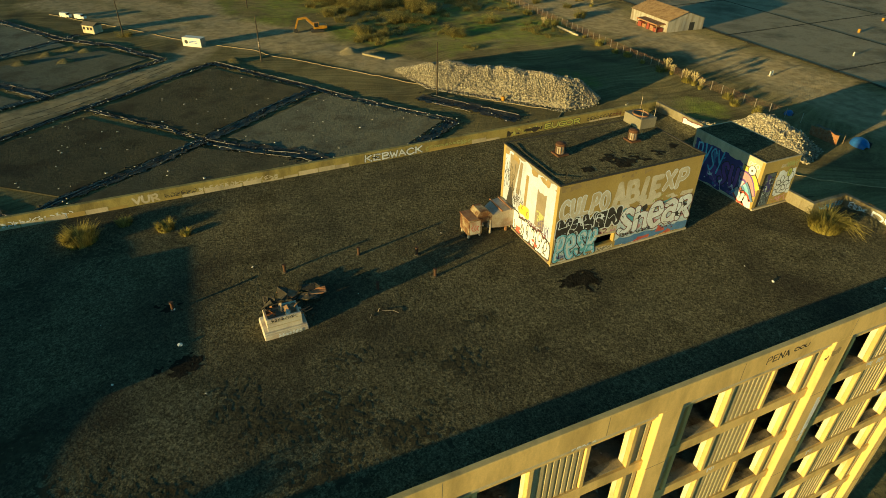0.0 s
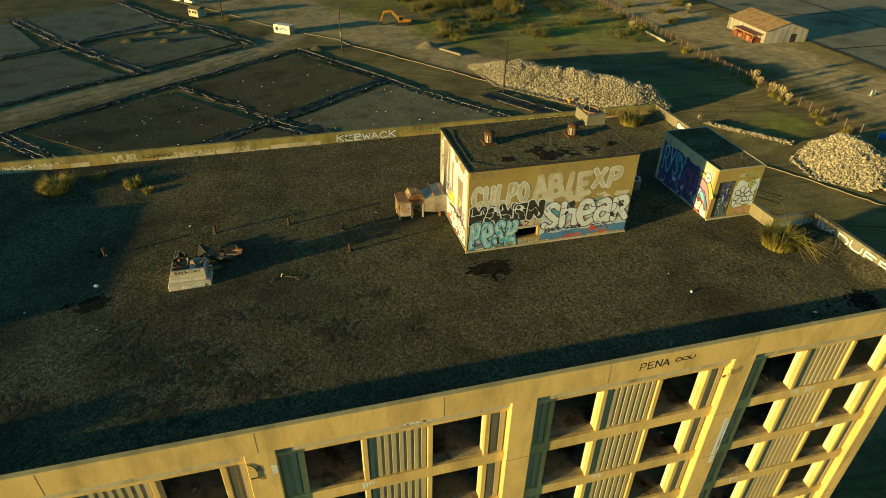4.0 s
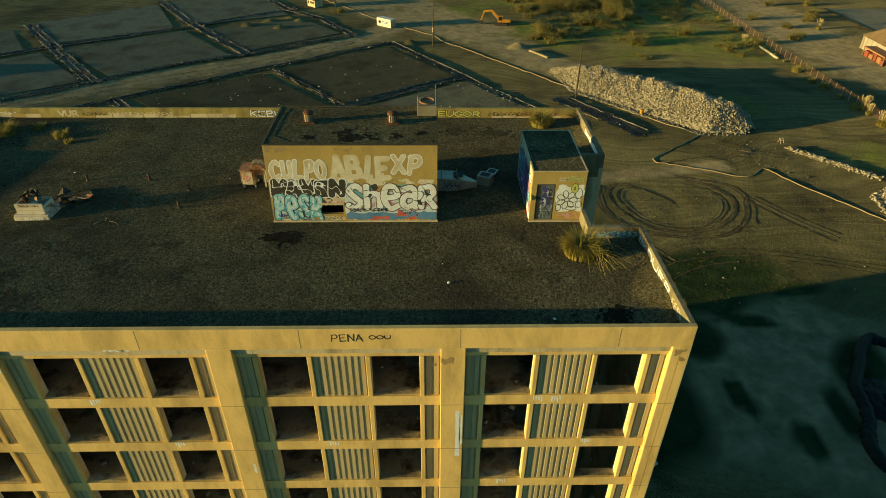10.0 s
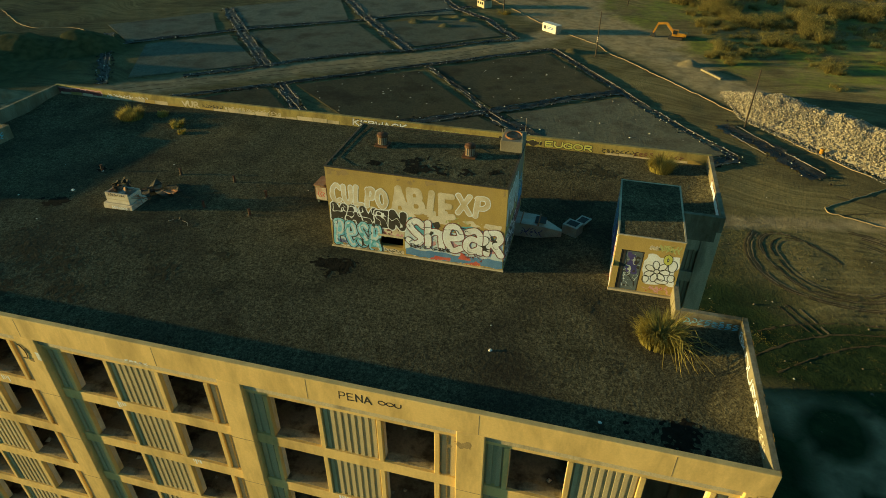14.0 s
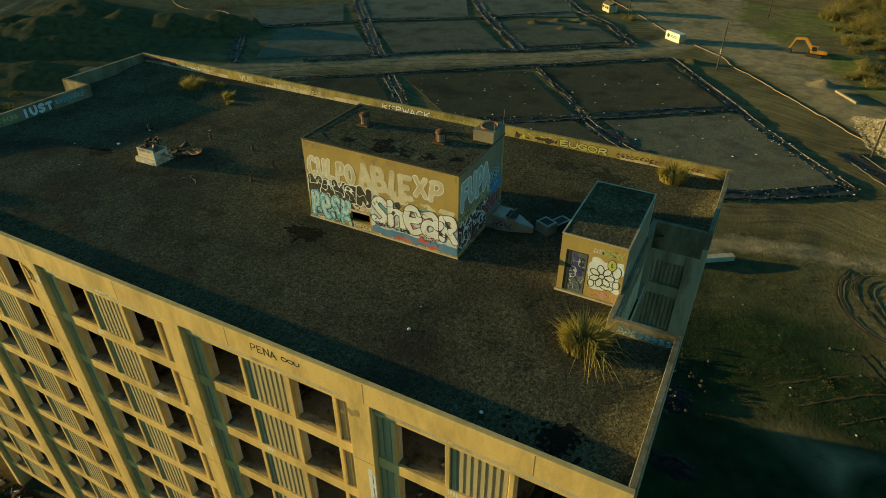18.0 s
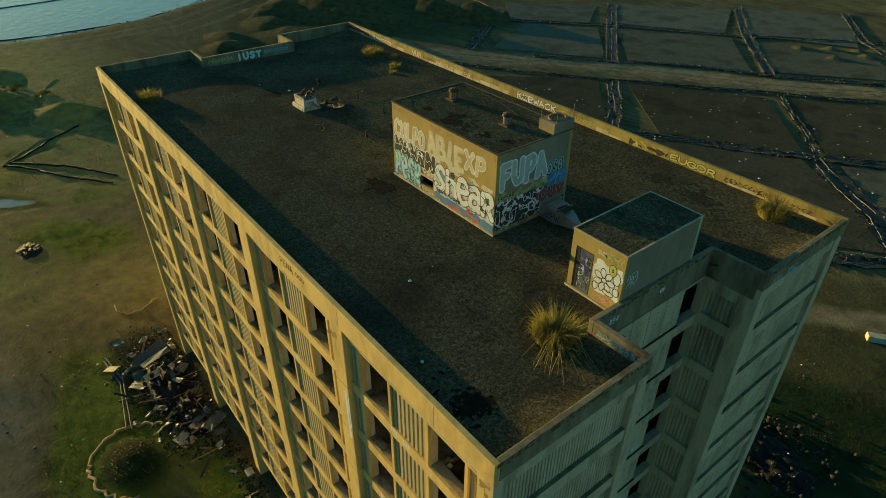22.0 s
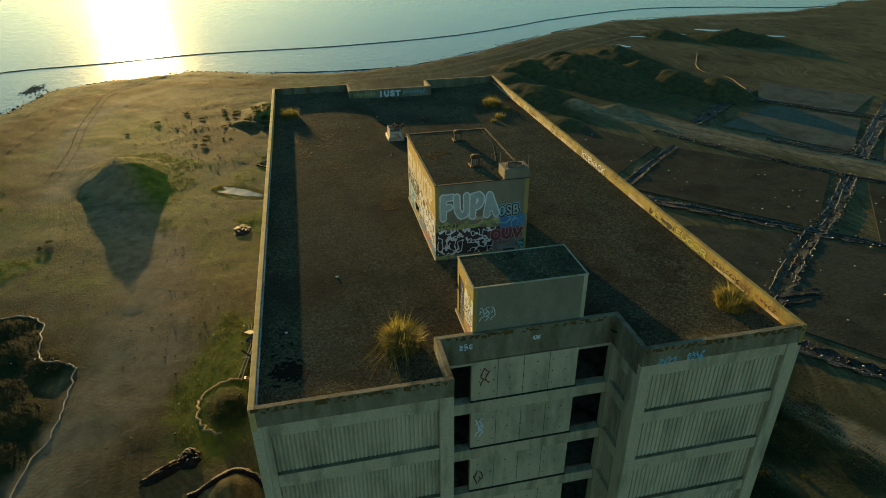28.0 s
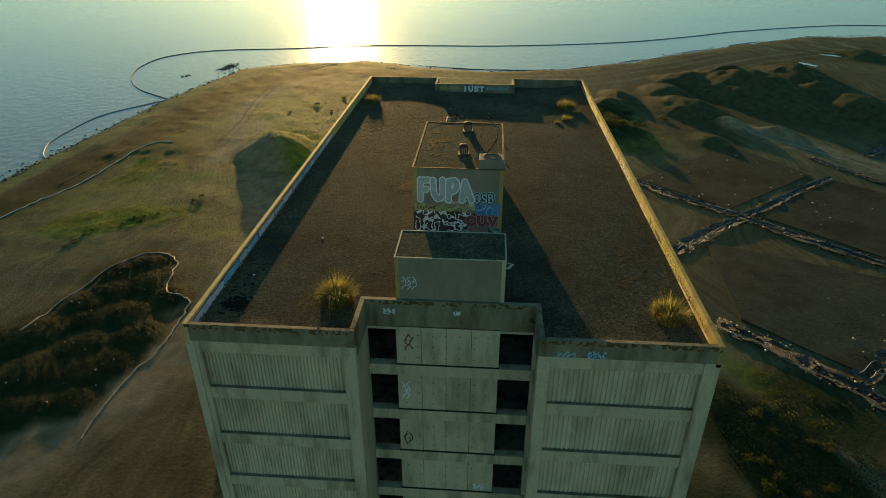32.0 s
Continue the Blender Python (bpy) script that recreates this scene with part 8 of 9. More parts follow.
crumple("crumpled_sheet", 5.6, -3.3, 3.0, 0.9, 0.4, 3, "crumpled black plastic sheet thrown on the ground", 125)
crumple("crumpled_sheet", 4.4, -1.2, 1.7, 1.2, 0.5, 4, "crumpled black plastic sheet thrown on the ground", 20)
crumple("crumpled_sheet", 13.6, -0.4, 3.4, 1.1, 0.8, 5, "crumpled black plastic sheet at the foot of the block")
crumple("crumpled_sheet", -8, 84, 3.5, 7, 0.3, 6, "dark plastic sheet spread over a ditch crossing")
crumple("crumpled_sheet", 33, 53, 4.5, 3.0, 0.9, 11, "crumpled black plastic and rubbish behind the block")
crumple("crumpled_sheet", 37, 52, 3.0, 2.4, 0.6, 12, "crumpled black plastic and rubbish behind the block")
crumple("crumpled_sheet", 39.5, 43, 2.6, 1.4, 0.5, 7, "crumpled black plastic sheet behind the block")
crumple("crumpled_sheet", -50.5, 1.2, 2.4, 1.6, 0.25, 10, "crumpled black plastic sheet thrown on the ground")
crumple("crumpled_sheet", -11.5, 8.4, 5.0, 2.2, 1.1, 8, "crumpled black plastic sheet on the rubbish")
crumple("crumpled_sheet", -6, 9.2, 4.0, 1.6, 0.9, 9, "crumpled black plastic sheet on the rubbish")
for i, line in enumerate(([(13.9, 7.9), (12, 7.9), (10, 6.9), (8.2, 5.2), (7.7, 3.2), (8.9, 1.8), (9.8, -0.6)], [(-84.8, 2.6), (-80, 6.5), (-74, 10), (-66, 16.4)], [(-84.8, 2.6), (-88, 7), (-92.5, 12), (-97, 17.5)], [(-85.5, 3.6), (-80, 9), (-76, 13), (-68, 18)], [(85, 46.5), (81.1, 47.1), (80, 47.9), (77.7, 45.8), (75.5, 42.6), (73.3, 39.2), (73, 36.8), (72, 34.5), (70.8, 32.7), (70.3, 30.6), (71.5, 28.6), (76, 28), (82, 32), (86, 40), (85, 46.5)])):
    hose("plastic_berm", line, (0.42, 0.22, 0.22, 0.22, 0.7)[i], PLASTIC_DULL, "black plastic berm round a small earth heap", "plastic sheet", "plastic sheets", seed=30 + i, step=0.6, wander=0.16)
crumple("crumpled_sheet", 75.2, 37.8, 2.4, 3.6, 0.5, 13, "crumpled black plastic sheet inside a plastic berm")
for i, line in enumerate(([(76.6, 44.4), (75.5, 42.8), (74.3, 41), (73.2, 39.4), (73.0, 37.4)], [(72.2, 35.2), (71.3, 34.0), (70.9, 32.2), (70.4, 30.4), (71.0, 28.8)])):
    hose("loose_pipe", line, 0.1, SACK, "pale flexible pipe lying on black plastic", "pipe", "loose pipes", seed=40 + i, step=0.5, wander=0.05)
R = np.random.RandomState(71)
pts, zz = [], []
for cx, cy, r in HEAPS:
    for _ in range(26):
        x, y = cx + R.normal(0, r * 0.5), cy + R.normal(0, r * 0.5)
        pts.append((x, y))
pts = np.array(pts)
v, f = stones(np.column_stack([pts, height(pts[:, 0], pts[:, 1]) + 0.05]), R.uniform(0.05, 0.16, len(pts)), 72)
tagged(new("heap_rubble", sheet("heap_rubble", v, f, BLACKRUB, False)), "broken lumps over the dark dumped heaps", "rubble", kind="stuff")
v, f = stones(np.column_stack([pts[::14], height(pts[::14, 0], pts[::14, 1]) + 0.1]), R.uniform(0.06, 0.13, len(pts[::14])), 73)
tagged(new("heap_litter", sheet("heap_litter", v, f, WHITE, False)), "white scraps of litter on the dumped heaps", "litter", kind="stuff")
R = np.random.RandomState(74)
pts = np.column_stack([R.normal(34, 3.2, 300), R.normal(53.5, 2.6, 300)])
v, f = stones(np.column_stack([pts, height(pts[:, 0], pts[:, 1]) + R.uniform(0.05, 0.6, 300)]), R.uniform(0.1, 0.4, 300), 78, 0.5)
tagged(new("rubbish_heap", sheet("rubbish_heap", v, f, BLACKRUB, False)), "black rubbish heap on the ground behind the block", "rubble", kind="stuff")
v, f = stones(np.column_stack([pts[:9], height(pts[:9, 0], pts[:9, 1]) + 0.75]), R.uniform(0.05, 0.14, 9), 79, 0.4)
tagged(new("heap_litter", sheet("heap_litter", v, f, WHITE, False)), "white scraps of litter on the black rubbish heap", "litter", kind="stuff")
# ---- tyre ruts pressed into the bare ground, and scrapes in the roof gravel ----
RUT = surface("rut_soil", [(0.068, 0.058, 0.034), (0.115, 0.096, 0.058)], 0.5, 0.95, 0.8, 5.0, spec=0.03, dull=1.0)
RUTPALE = surface("pale_rut_soil", [(0.15, 0.125, 0.078), (0.23, 0.19, 0.12)], 0.5, 0.95, 0.8, 5.0, spec=0.03, dull=1.0)


def rut(line, wd, seed, material=RUT):
    """Broken strips of churned soil along a curve, hugging the ground."""
    pts = resample(smooth_line(line, 5)[0], 0.6)
    P = np.array(pts)
    d = np.gradient(P, axis=0)
    d /= np.maximum(1e-6, np.linalg.norm(d, axis=1))[:, None]
    nrm = np.stack([-d[:, 1], d[:, 0]], -1)
    R = np.random.RandomState(seed)
    w, j = wd * R.uniform(0.3, 1.0, len(P)), R.uniform(-0.1, 0.1, len(P))
    rows = [P + nrm * (j + k * w)[:, None] for k in (1, 0, -1)]
    vs = np.stack([np.column_stack([q, height(q[:, 0], q[:, 1]) + e]) for q, e in zip(rows, (0.02, 0.05, 0.02))], 1).reshape(-1, 3)
    fs = [(3 * i + k, 3 * i + k + 1, 3 * i + k + 4, 3 * i + k + 3) for i in range(len(P) - 1) if R.rand() > 0.08 for k in (0, 1)]
    tagged(new("tyre_rut", sheet("tyre_rut", vs, np.array(fs), material)), "dark tyre rut pressed into the bare ground" if material is RUT else "pale churned tyre rut on the bare ground", "tyre rut", "tyre ruts", "structure")


OUTER = [(70, 91.5), (74.1, 90.2), (78.2, 88.3), (79.6, 85), (78.9, 81.9), (77, 77), (72.7, 72.8), (67.5, 71.5), (61.7, 72.2), (57.4, 74.5), (54.9, 78.9), (54.5, 84), (56, 88)]
INNER_LOOP = [(71.5, 90), (74.9, 87.9), (77.2, 83.8), (75.8, 79.1), (72.3, 75.3), (68.1, 73.3), (63.3, 73.4), (59.7, 75.6), (57.3, 80), (56.3, 84.2), (57.6, 87.4), (60.4, 88.4), (64, 86), (67, 82)]
for k, (line, shift, mat_) in enumerate(((OUTER, 0.0, RUT), (OUTER, 0.045, RUT), (OUTER, 0.022, RUTPALE), (OUTER, -0.03, RUTPALE), (INNER_LOOP, 0.0, RUT), (INNER_LOOP, 0.05, RUT), (INNER_LOOP, 0.025, RUTPALE), (INNER_LOOP, -0.12, RUT), (INNER_LOOP, -0.2, RUTPALE))):
    rut([(67 + (x - 67) * (1 + shift), 81 + (y - 81) * (1 + shift)) for x, y in line], 0.3 if mat_ is RUT else 0.15, 600 + k, mat_)
for k, line in enumerate(([(80, 85.4), (80.4, 82.5), (79.7, 79.6), (78, 75.2)], [(79.7, 82.8), (82.1, 78.4), (84.5, 74.6), (88, 70)], [(80.6, 83.4), (83, 79.2), (85.5, 75.4), (89, 71)], [(81.6, 84), (84, 80), (86.5, 76.2), (90, 72)], [(56.3, 69.4), (58.3, 66.3), (59.6, 64)], [(57.3, 70), (59.3, 66.9), (60.6, 64.6)], [(58.2, 70.4), (60.2, 67.4), (61.4, 65)], [(84, 108), (89, 104), (95, 101)], [(84.4, 107), (89.4, 103), (95.4, 100)], [(82, 106.4), (88, 101.6), (94, 98.4)], [(70, 97), (80, 100), (90, 99)], [(71, 104), (77, 101), (84, 97)])):
    rut(line, 0.24, 640 + k, RUTPALE if k in (2, 6, 9) else RUT)
for k in range(3):
    a = 4.0 * k
    rut([(46 + a, 58 - k), (58 + a, 66 - k), (74 + a, 68 - 2 * k), (96 + a, 62 - 3 * k)], 0.22, 620 + k)
for k in (0, 2, 3):
    rut([(-108 + k, 97 - 0.9 * k), (-78 + k, 120 - 1.2 * k), (-45 + k, 144 - 1.3 * k), (-20 + k, 159 - 1.2 * k), (4, 180 - 1.2 * k)], 0.18, 670 + k, RUTPALE if k % 2 else RUT)
for k, (r, a0, a1) in enumerate(((2.6, 130, 250), (3.1, 160, 290))):
    bm = bmesh.new()
    arc = [(33.3 + r * 1.15 * math.cos(radians(a)), 18.2 + r * 0.85 * math.sin(radians(a))) for a in range(a0, a1, 6)]
    arc = [(x, y) for x, y in arc if x < 36.2 and y > YS0 + 0.6]
    for (ax, ay), (bx_, by_) in zip(arc[:-1], arc[1:]):
        tube(bm, (ax, ay, deck_z(ax, ay) - 0.074), (bx_, by_, deck_z(bx_, by_) - 0.074), 0.085, n=6, caps=False)
    tagged(new("gravel_ridge", mesh_of("gravel_ridge", bm, ROOF, True)), "curved ridge scraped up in the roof gravel", "gravel", "gravel ridges")

for k, line in enumerate(([(-193, -31), (-167, -47), (-147, -48), (-126, -46.7), (-104.6, -43.5), (-86, -42.5)], [(-191, -29), (-166, -45), (-147, -46), (-126, -44.7), (-104.6, -41.5), (-86, -40.5)], [(-123, -64), (-145, -64), (-152, -57)], [(-60, -74), (-90, -70), (-118, -66)], [(-58, -66), (-84, -62), (-110, -58), (-135, -55)])):
    rut(line, 0.3, 660 + k, RUTPALE if k % 2 else RUT)

# loose stones and dark clods over the open ground
R = np.random.RandomState(75)
pts = np.concatenate([np.column_stack([R.normal(cx, sx, n), R.normal(cy, sy, n)]) for cx, cy, sx, sy, n in ((-116, -18, 12, 7, 380), (-88, -14, 6, 6, 120), (-60, -12, 26, 14, 260), (-70, 14, 10, 5, 120), (-112, 20, 14, 14, 200), (-20, -4, 14, 6, 120), (60, 70, 18, 12, 160), (90, 100, 10, 8, 90))])
keep = ~((pts[:, 0] > XS0 - 1) & (pts[:, 0] < XS1 + 1) & (pts[:, 1] > YS0 - 1) & (pts[:, 1] < YS1 + 1))
pts = pts[keep]
v, f = stones(np.column_stack([pts, height(pts[:, 0], pts[:, 1]) + 0.03]), 0.05 + 0.3 * R.beta(1.2, 5.0, len(pts)), 76, 0.6)
tagged(new("ground_clods", sheet("ground_clods", v, f, RUBBLE, False)), "loose stones and clods strewn over bare ground", "rubble", kind="stuff")
pick = R.permutation(len(pts))[:130]
v, f = stones(np.column_stack([pts[pick] + R.normal(0, 1, (130, 2)), height(pts[pick, 0], pts[pick, 1]) + 0.05]), R.uniform(0.05, 0.15, 130), 77, 0.5)
tagged(new("ground_litter", sheet("ground_litter", v, f, SACK, False)), "pale scraps of litter strewn over bare ground", "litter", kind="stuff")

# ---- puddles ----
for i, (x, y, a, b, t_) in enumerate(PUDDLES):
    bm = bmesh.new()
    z = GROUND - 0.05
    bm.faces.new([bm.verts.new((x + math.cos(radians(t_)) * p - math.sin(radians(t_)) * q, y + math.sin(radians(t_)) * p + math.cos(radians(t_)) * q, z)) for p, q in outline_points(2 * a, 2 * b, 60, 90 + i, 0.32)])
    tagged(new("puddle", mesh_of("puddle", bm, bpy.data.materials["bay_water"])), "shallow puddle reflecting the pale sky", "puddle", "puddles", "structure")

# ---- container, guard hut, excavator, poles, barn, fence ----
con = thing("site_container", (11.7, 195.2, GROUND), "small white site container with dark marks on its side", "container", turn=-39.5)
part("body", box(-3.0, 3.0, -1.2, 1.2, 0.0, 2.5, 0.05), WHITE, con)
for i in range(14):
    part("rib", box(-2.9 + i * 0.43, -2.78 + i * 0.43, -1.225, -1.2, 0.15, 2.35), WHITE, con)
bm = bmesh.new()
tube(bm, (-1.7, -1.228, 1.3), (-1.7, -1.245, 1.3), 0.55, n=20)
part("round_mark", bm, DARK, con, "dark round mark")
for z in (1.05, 1.45):
    part("sign_mark", box(-0.8, 1.9, -1.245, -1.228, z, z + 0.2), BLUE, con)
part("doors", box(3.0, 3.04, -1.1, 1.1, 0.1, 2.4), GALV, con)
hut = thing("guard_hut", (-14.9, 221.4, GROUND), "small grey guard hut with a dark pitched roof", "hut", turn=-45)
part("body", box(-2.2, 2.2, -1.6, 1.6, 0, 2.4, 0.03), PALE, hut)
bm = bmesh.new()
a = [bm.verts.new((-2.5, y, z)) for y, z in ((-1.9, 2.4), (1.9, 2.4), (0, 3.2))]
b = [bm.verts.new((2.5, y, z)) for y, z in ((-1.9, 2.4), (1.9, 2.4), (0, 3.2))]
bm.faces.new(a[::-1])
bm.faces.new(b)
for i in range(3):
    bm.faces.new((a[i], a[(i + 1) % 3], b[(i + 1) % 3], b[i]))
part("roof", bm, RUBBLE, hut, "dark grey pitched roof")
for x in (-1.5, 0.0, 1.2):
    part("window", box(x - 0.4, x + 0.4, -1.63, -1.603, 1.1, 1.9), GLASS, hut)
for x, y, a in ((-23.0, 244.0, -42), (-18.6, 240.0, -42)):
    cv = thing("white_van", (x, y, GROUND), "white van parked beside the site road", "van", "vans by the road", a)
    cv.scale = (0.78, 0.78, 0.78)
    part("body", box(-2.3, 1.2, -0.95, 0.95, 0.35, 2.1, 0.12), WHITE, cv)
    part("cab", box(1.2, 2.5, -0.9, 0.9, 0.35, 1.35, 0.12), WHITE, cv)
    part("windscreen", box(1.205, 1.5, -0.8, 0.8, 1.36, 1.95, 0.05), GLASS, cv)
    for wx in (-1.5, 1.7):
        for wy in (-0.95, 0.95):
            bm = bmesh.new()
            tube(bm, (wx, wy - 0.1, 0.34), (wx, wy + 0.1, 0.34), 0.34, n=16)
            part("wheel", bm, DARK, cv)

ex = thing("excavator", (48.5, 197.0, GROUND), "yellow tracked excavator parked with its boom folded down", "excavator", turn=172)
for y in (-1.15, 1.15):
    bm = bmesh.new()
    prof = [(-2.1, 0.35), (-1.8, 0.05), (1.8, 0.05), (2.1, 0.35), (1.8, 0.8), (-1.8, 0.8)]
    a = [bm.verts.new((x, y - 0.3, z)) for x, z in prof]
    b = [bm.verts.new((x, y + 0.3, z)) for x, z in prof]
    bm.faces.new(a)
    bm.faces.new(b[::-1])
    for i in range(6):
        bm.faces.new((a[i], b[i], b[(i + 1) % 6], a[(i + 1) % 6]))
    part("track", bm, DARK, ex)
part("undercarriage", box(-0.9, 0.9, -0.9, 0.9, 0.5, 1.05), DARK, ex)
part("house", box(-2.6, 0.6, -1.35, 1.35, 1.05, 2.1, 0.1), YELLOW, ex)
part("counterweight", box(-3.1, -2.6, -1.3, 1.3, 1.05, 2.0, 0.15), YELLOW, ex)
cabp = part("cab", box(-0.6, 1.1, 0.35, 1.35, 1.06, 3.0, 0.06), YELLOW, ex)
part("window", box(1.105, 1.12, 0.45, 1.25, 1.6, 2.9), GLASS, cabp)
part("window", box(-0.4, 0.9, 1.352, 1.365, 1.7, 2.85), GLASS, cabp)


def arm(name, p, q, w, h, parent, material):
    p, q = Vector(p), Vector(q)
    m = Matrix.Translation(p) @ (q - p).to_track_quat("X", "Z").to_matrix().to_4x4()
    bm = bmesh.new()
    bx(bm, 0, (q - p).length, -w / 2, w / 2, -h / 2, h / 2)
    return part(name, bm, material, parent, m=m)


arm("boom", (0.6, -0.2, 1.7), (3.2, -0.2, 4.3), 0.5, 0.65, ex, YELLOW)
arm("boom", (3.1, -0.2, 4.3), (5.6, -0.2, 4.0), 0.48, 0.6, ex, YELLOW)
arm("stick", (5.5, -0.2, 4.2), (6.6, -0.2, 1.2), 0.36, 0.45, ex, YELLOW)
arm("ram", (1.0, -0.2, 1.5), (3.0, -0.2, 3.5), 0.16, 0.16, ex, GALV)
bm = bmesh.new()
prof = [(6.3, 1.3), (7.2, 1.0), (7.3, 0.3), (6.5, 0.02), (5.8, 0.3), (6.0, 0.8)]
a = [bm.verts.new((x, -0.9, z)) for x, z in prof]
b = [bm.verts.new((x, 0.5, z)) for x, z in prof]
bm.faces.new(a)
bm.faces.new(b[::-1])
for i in range(6):
    bm.faces.new((a[i], b[i], b[(i + 1) % 6], a[(i + 1) % 6]))
part("bucket", bm, DARK, ex)


def pole(x, y, h, group="utility poles", lean=0.0, bands=True):
    p = thing("utility_pole", (x, y, ground_at(x, y)), "tall weathered wooden utility pole", "pole", group)
    bm = bmesh.new()
    tube(bm, (0, 0, -0.2), (lean, 0, h), 0.2, 0.12, n=10)
    part("shaft", bm, CHARRED, p)
    if bands:
        for z in (h * 0.34, h * 0.38, h * 0.42):
            bm = bmesh.new()
            tube(bm, (lean * z / h, 0, z), (lean * z / h, 0, z + 0.3), 0.24, n=10)
            part("band", bm, GALV, p)


pole(26.4, 172.9, 12.0)
pole(59.7, 131.0, 12.5, bands=False)
pole(-6.7, 214.2, 12.0, bands=False)
pole(34, 236, 8.0, bands=False)
blkx = thing("concrete_barrier", (56, 165.2, GROUND), "grey concrete barrier lying on the ground", "barrier", turn=-58)
# darker yard concrete paints the barrier as lying in shadow
part("body", box(-4.0, 4.0, -0.35, 0.35, 0.0, 0.5, 0.05), YARD, blkx)
pl = thing("concrete_beam", (37, 81, GROUND), "pale sprayed concrete beam lying on the bare ground", "beam", turn=34)
part("body", box(-4.2, 4.2, -0.55, 0.55, 0.0, 0.8, 0.06), PALE, pl)
scrawl(pl, wall_frame((-4, -0.55, 0), (1, 0, 0), (0, -1, 0)), 0.5, 0.1, 6.5, 0.5, "sky", 230, 9, 0.05)
drum = thing("barrel", (72.5, 121.5, GROUND), "yellow steel barrel beside the stone heap", "barrel")
bm = bmesh.new()
tube(bm, (0, 0, 0), (0, 0, 1.1), 0.42, n=16)
part("body", bm, YELLOW, drum)

RUSTROOF = surface("rusty_roof_sheet", [(0.22, 0.13, 0.06), (0.36, 0.25, 0.13), (0.28, 0.17, 0.08)], 0.7, 0.85, 0.2, 10.0, stain=(0.12, 0.06, 0.03), stain_scale=0.5)
barn = thing("corrugated_shed", (158.4, 163, GROUND), "rusty corrugated shed with an open lean-to", "shed", turn=-3)
bm = bmesh.new()
W2, L2, EV, RG = 7.2, 9.5, 3.6, 5.9
prof = [(-W2, 0), (W2, 0), (W2, EV), (0, RG), (-W2, EV)]
a = [bm.verts.new((x, -L2, z)) for x, z in prof]
b = [bm.verts.new((x, L2, z)) for x, z in prof]
bm.faces.new(a[::-1])
bm.faces.new(b)
for i in range(5):
    bm.faces.new((a[i], b[i], b[(i + 1) % 5], a[(i + 1) % 5]))
part("wall", bm, surface("weathered_sheet_wall", [(0.3, 0.29, 0.26), (0.42, 0.4, 0.35)], 0.8, 0.8, 0.2, 12.0, stain=(0.16, 0.11, 0.065), stain_scale=0.7, stain_amount=0.8, streak=0.15), barn)
for sgn in (-1, 1):
    bm = bmesh.new()
    prev = None
    for i in range(81):
        y, up = -L2 - 0.4 + (2 * L2 + 0.8) * i / 80, 0.07 if i % 2 else 0.0
        cur = (bm.verts.new((sgn * (W2 + 0.45), y, EV - 0.02 + up)), bm.verts.new((0, y, RG + 0.14 + up)))
        if prev:
            bm.faces.new((prev[0], prev[1], cur[1], cur[0]))
        prev = cur
    part("roof", bm, RUSTROOF, barn, "rusty corrugated roof sheet")
# flat black plate paints the unlit inside of the doorway
part("doorway", box(1.5, 3.5, -L2 - 0.03, -L2 - 0.004, 0, 2.6), DARK, barn)
part("lean_to", box(-W2 - 3.5, -W2 - 0.003, -L2 + 1, 2, 2.2, 2.6, 0.05), RUST, barn)
for y in (-L2 + 1.2, -3, 1.8):
    part("post", box(-W2 - 3.4, -W2 - 3.2, y - 0.1, y + 0.1, 0, 2.2), WOODEN, barn)
for k in range(5):
    part("stored_crate", box(-W2 - 3.0 + 0.2 * (k % 2), -W2 - 0.4, -L2 + 1.4 + 2.0 * k, -L2 + 3.1 + 2.0 * k, 0, 1.2 + 0.4 * (k % 3), 0.05), RUST if k % 2 else RED, barn)

fen = thing("chain_fence", (0, 0, 0), "long rusty chain-link fence along the site road", "fence")
fl = resample([(127, 84), (125, 95), (124, 118), (124, 142), (125, 175), (126, 225), (128, 300)], 3.0)
for i, (x, y) in enumerate(fl):
    part("post", box(x - 0.06, x + 0.06, y - 0.06, y + 0.06, GROUND - 0.2, GROUND + 2.2), GALV, fen)
for (ax, ay), (bx_, by_) in zip(fl[:-1], fl[1:]):
    bm = bmesh.new()
    for k in range(9):
        z = GROUND + 0.1 + k * 0.25
        tube(bm, (ax, ay, z), (bx_, by_, z), 0.009, n=3, caps=False)
    for k in range(1, 10):
        x, y = ax + (bx_ - ax) * k / 10, ay + (by_ - ay) * k / 10
        tube(bm, (x, y, GROUND + 0.1), (x, y, GROUND + 2.1), 0.009, n=3, caps=False)
    part("mesh_panel", bm, RUST, fen)


for k, y in enumerate((172, 168.9, 166.0, 163.2)):
    blk_ = thing("concrete_block", (122.2, y, ground_at(122.2, y)), "pale concrete block lying along the fence", "block", "blocks along the fence", 90 + 2 * k)
    part("body", box(-1.3, 1.3, -0.25, 0.25, 0, 0.55, 0.04), PALE, blk_)


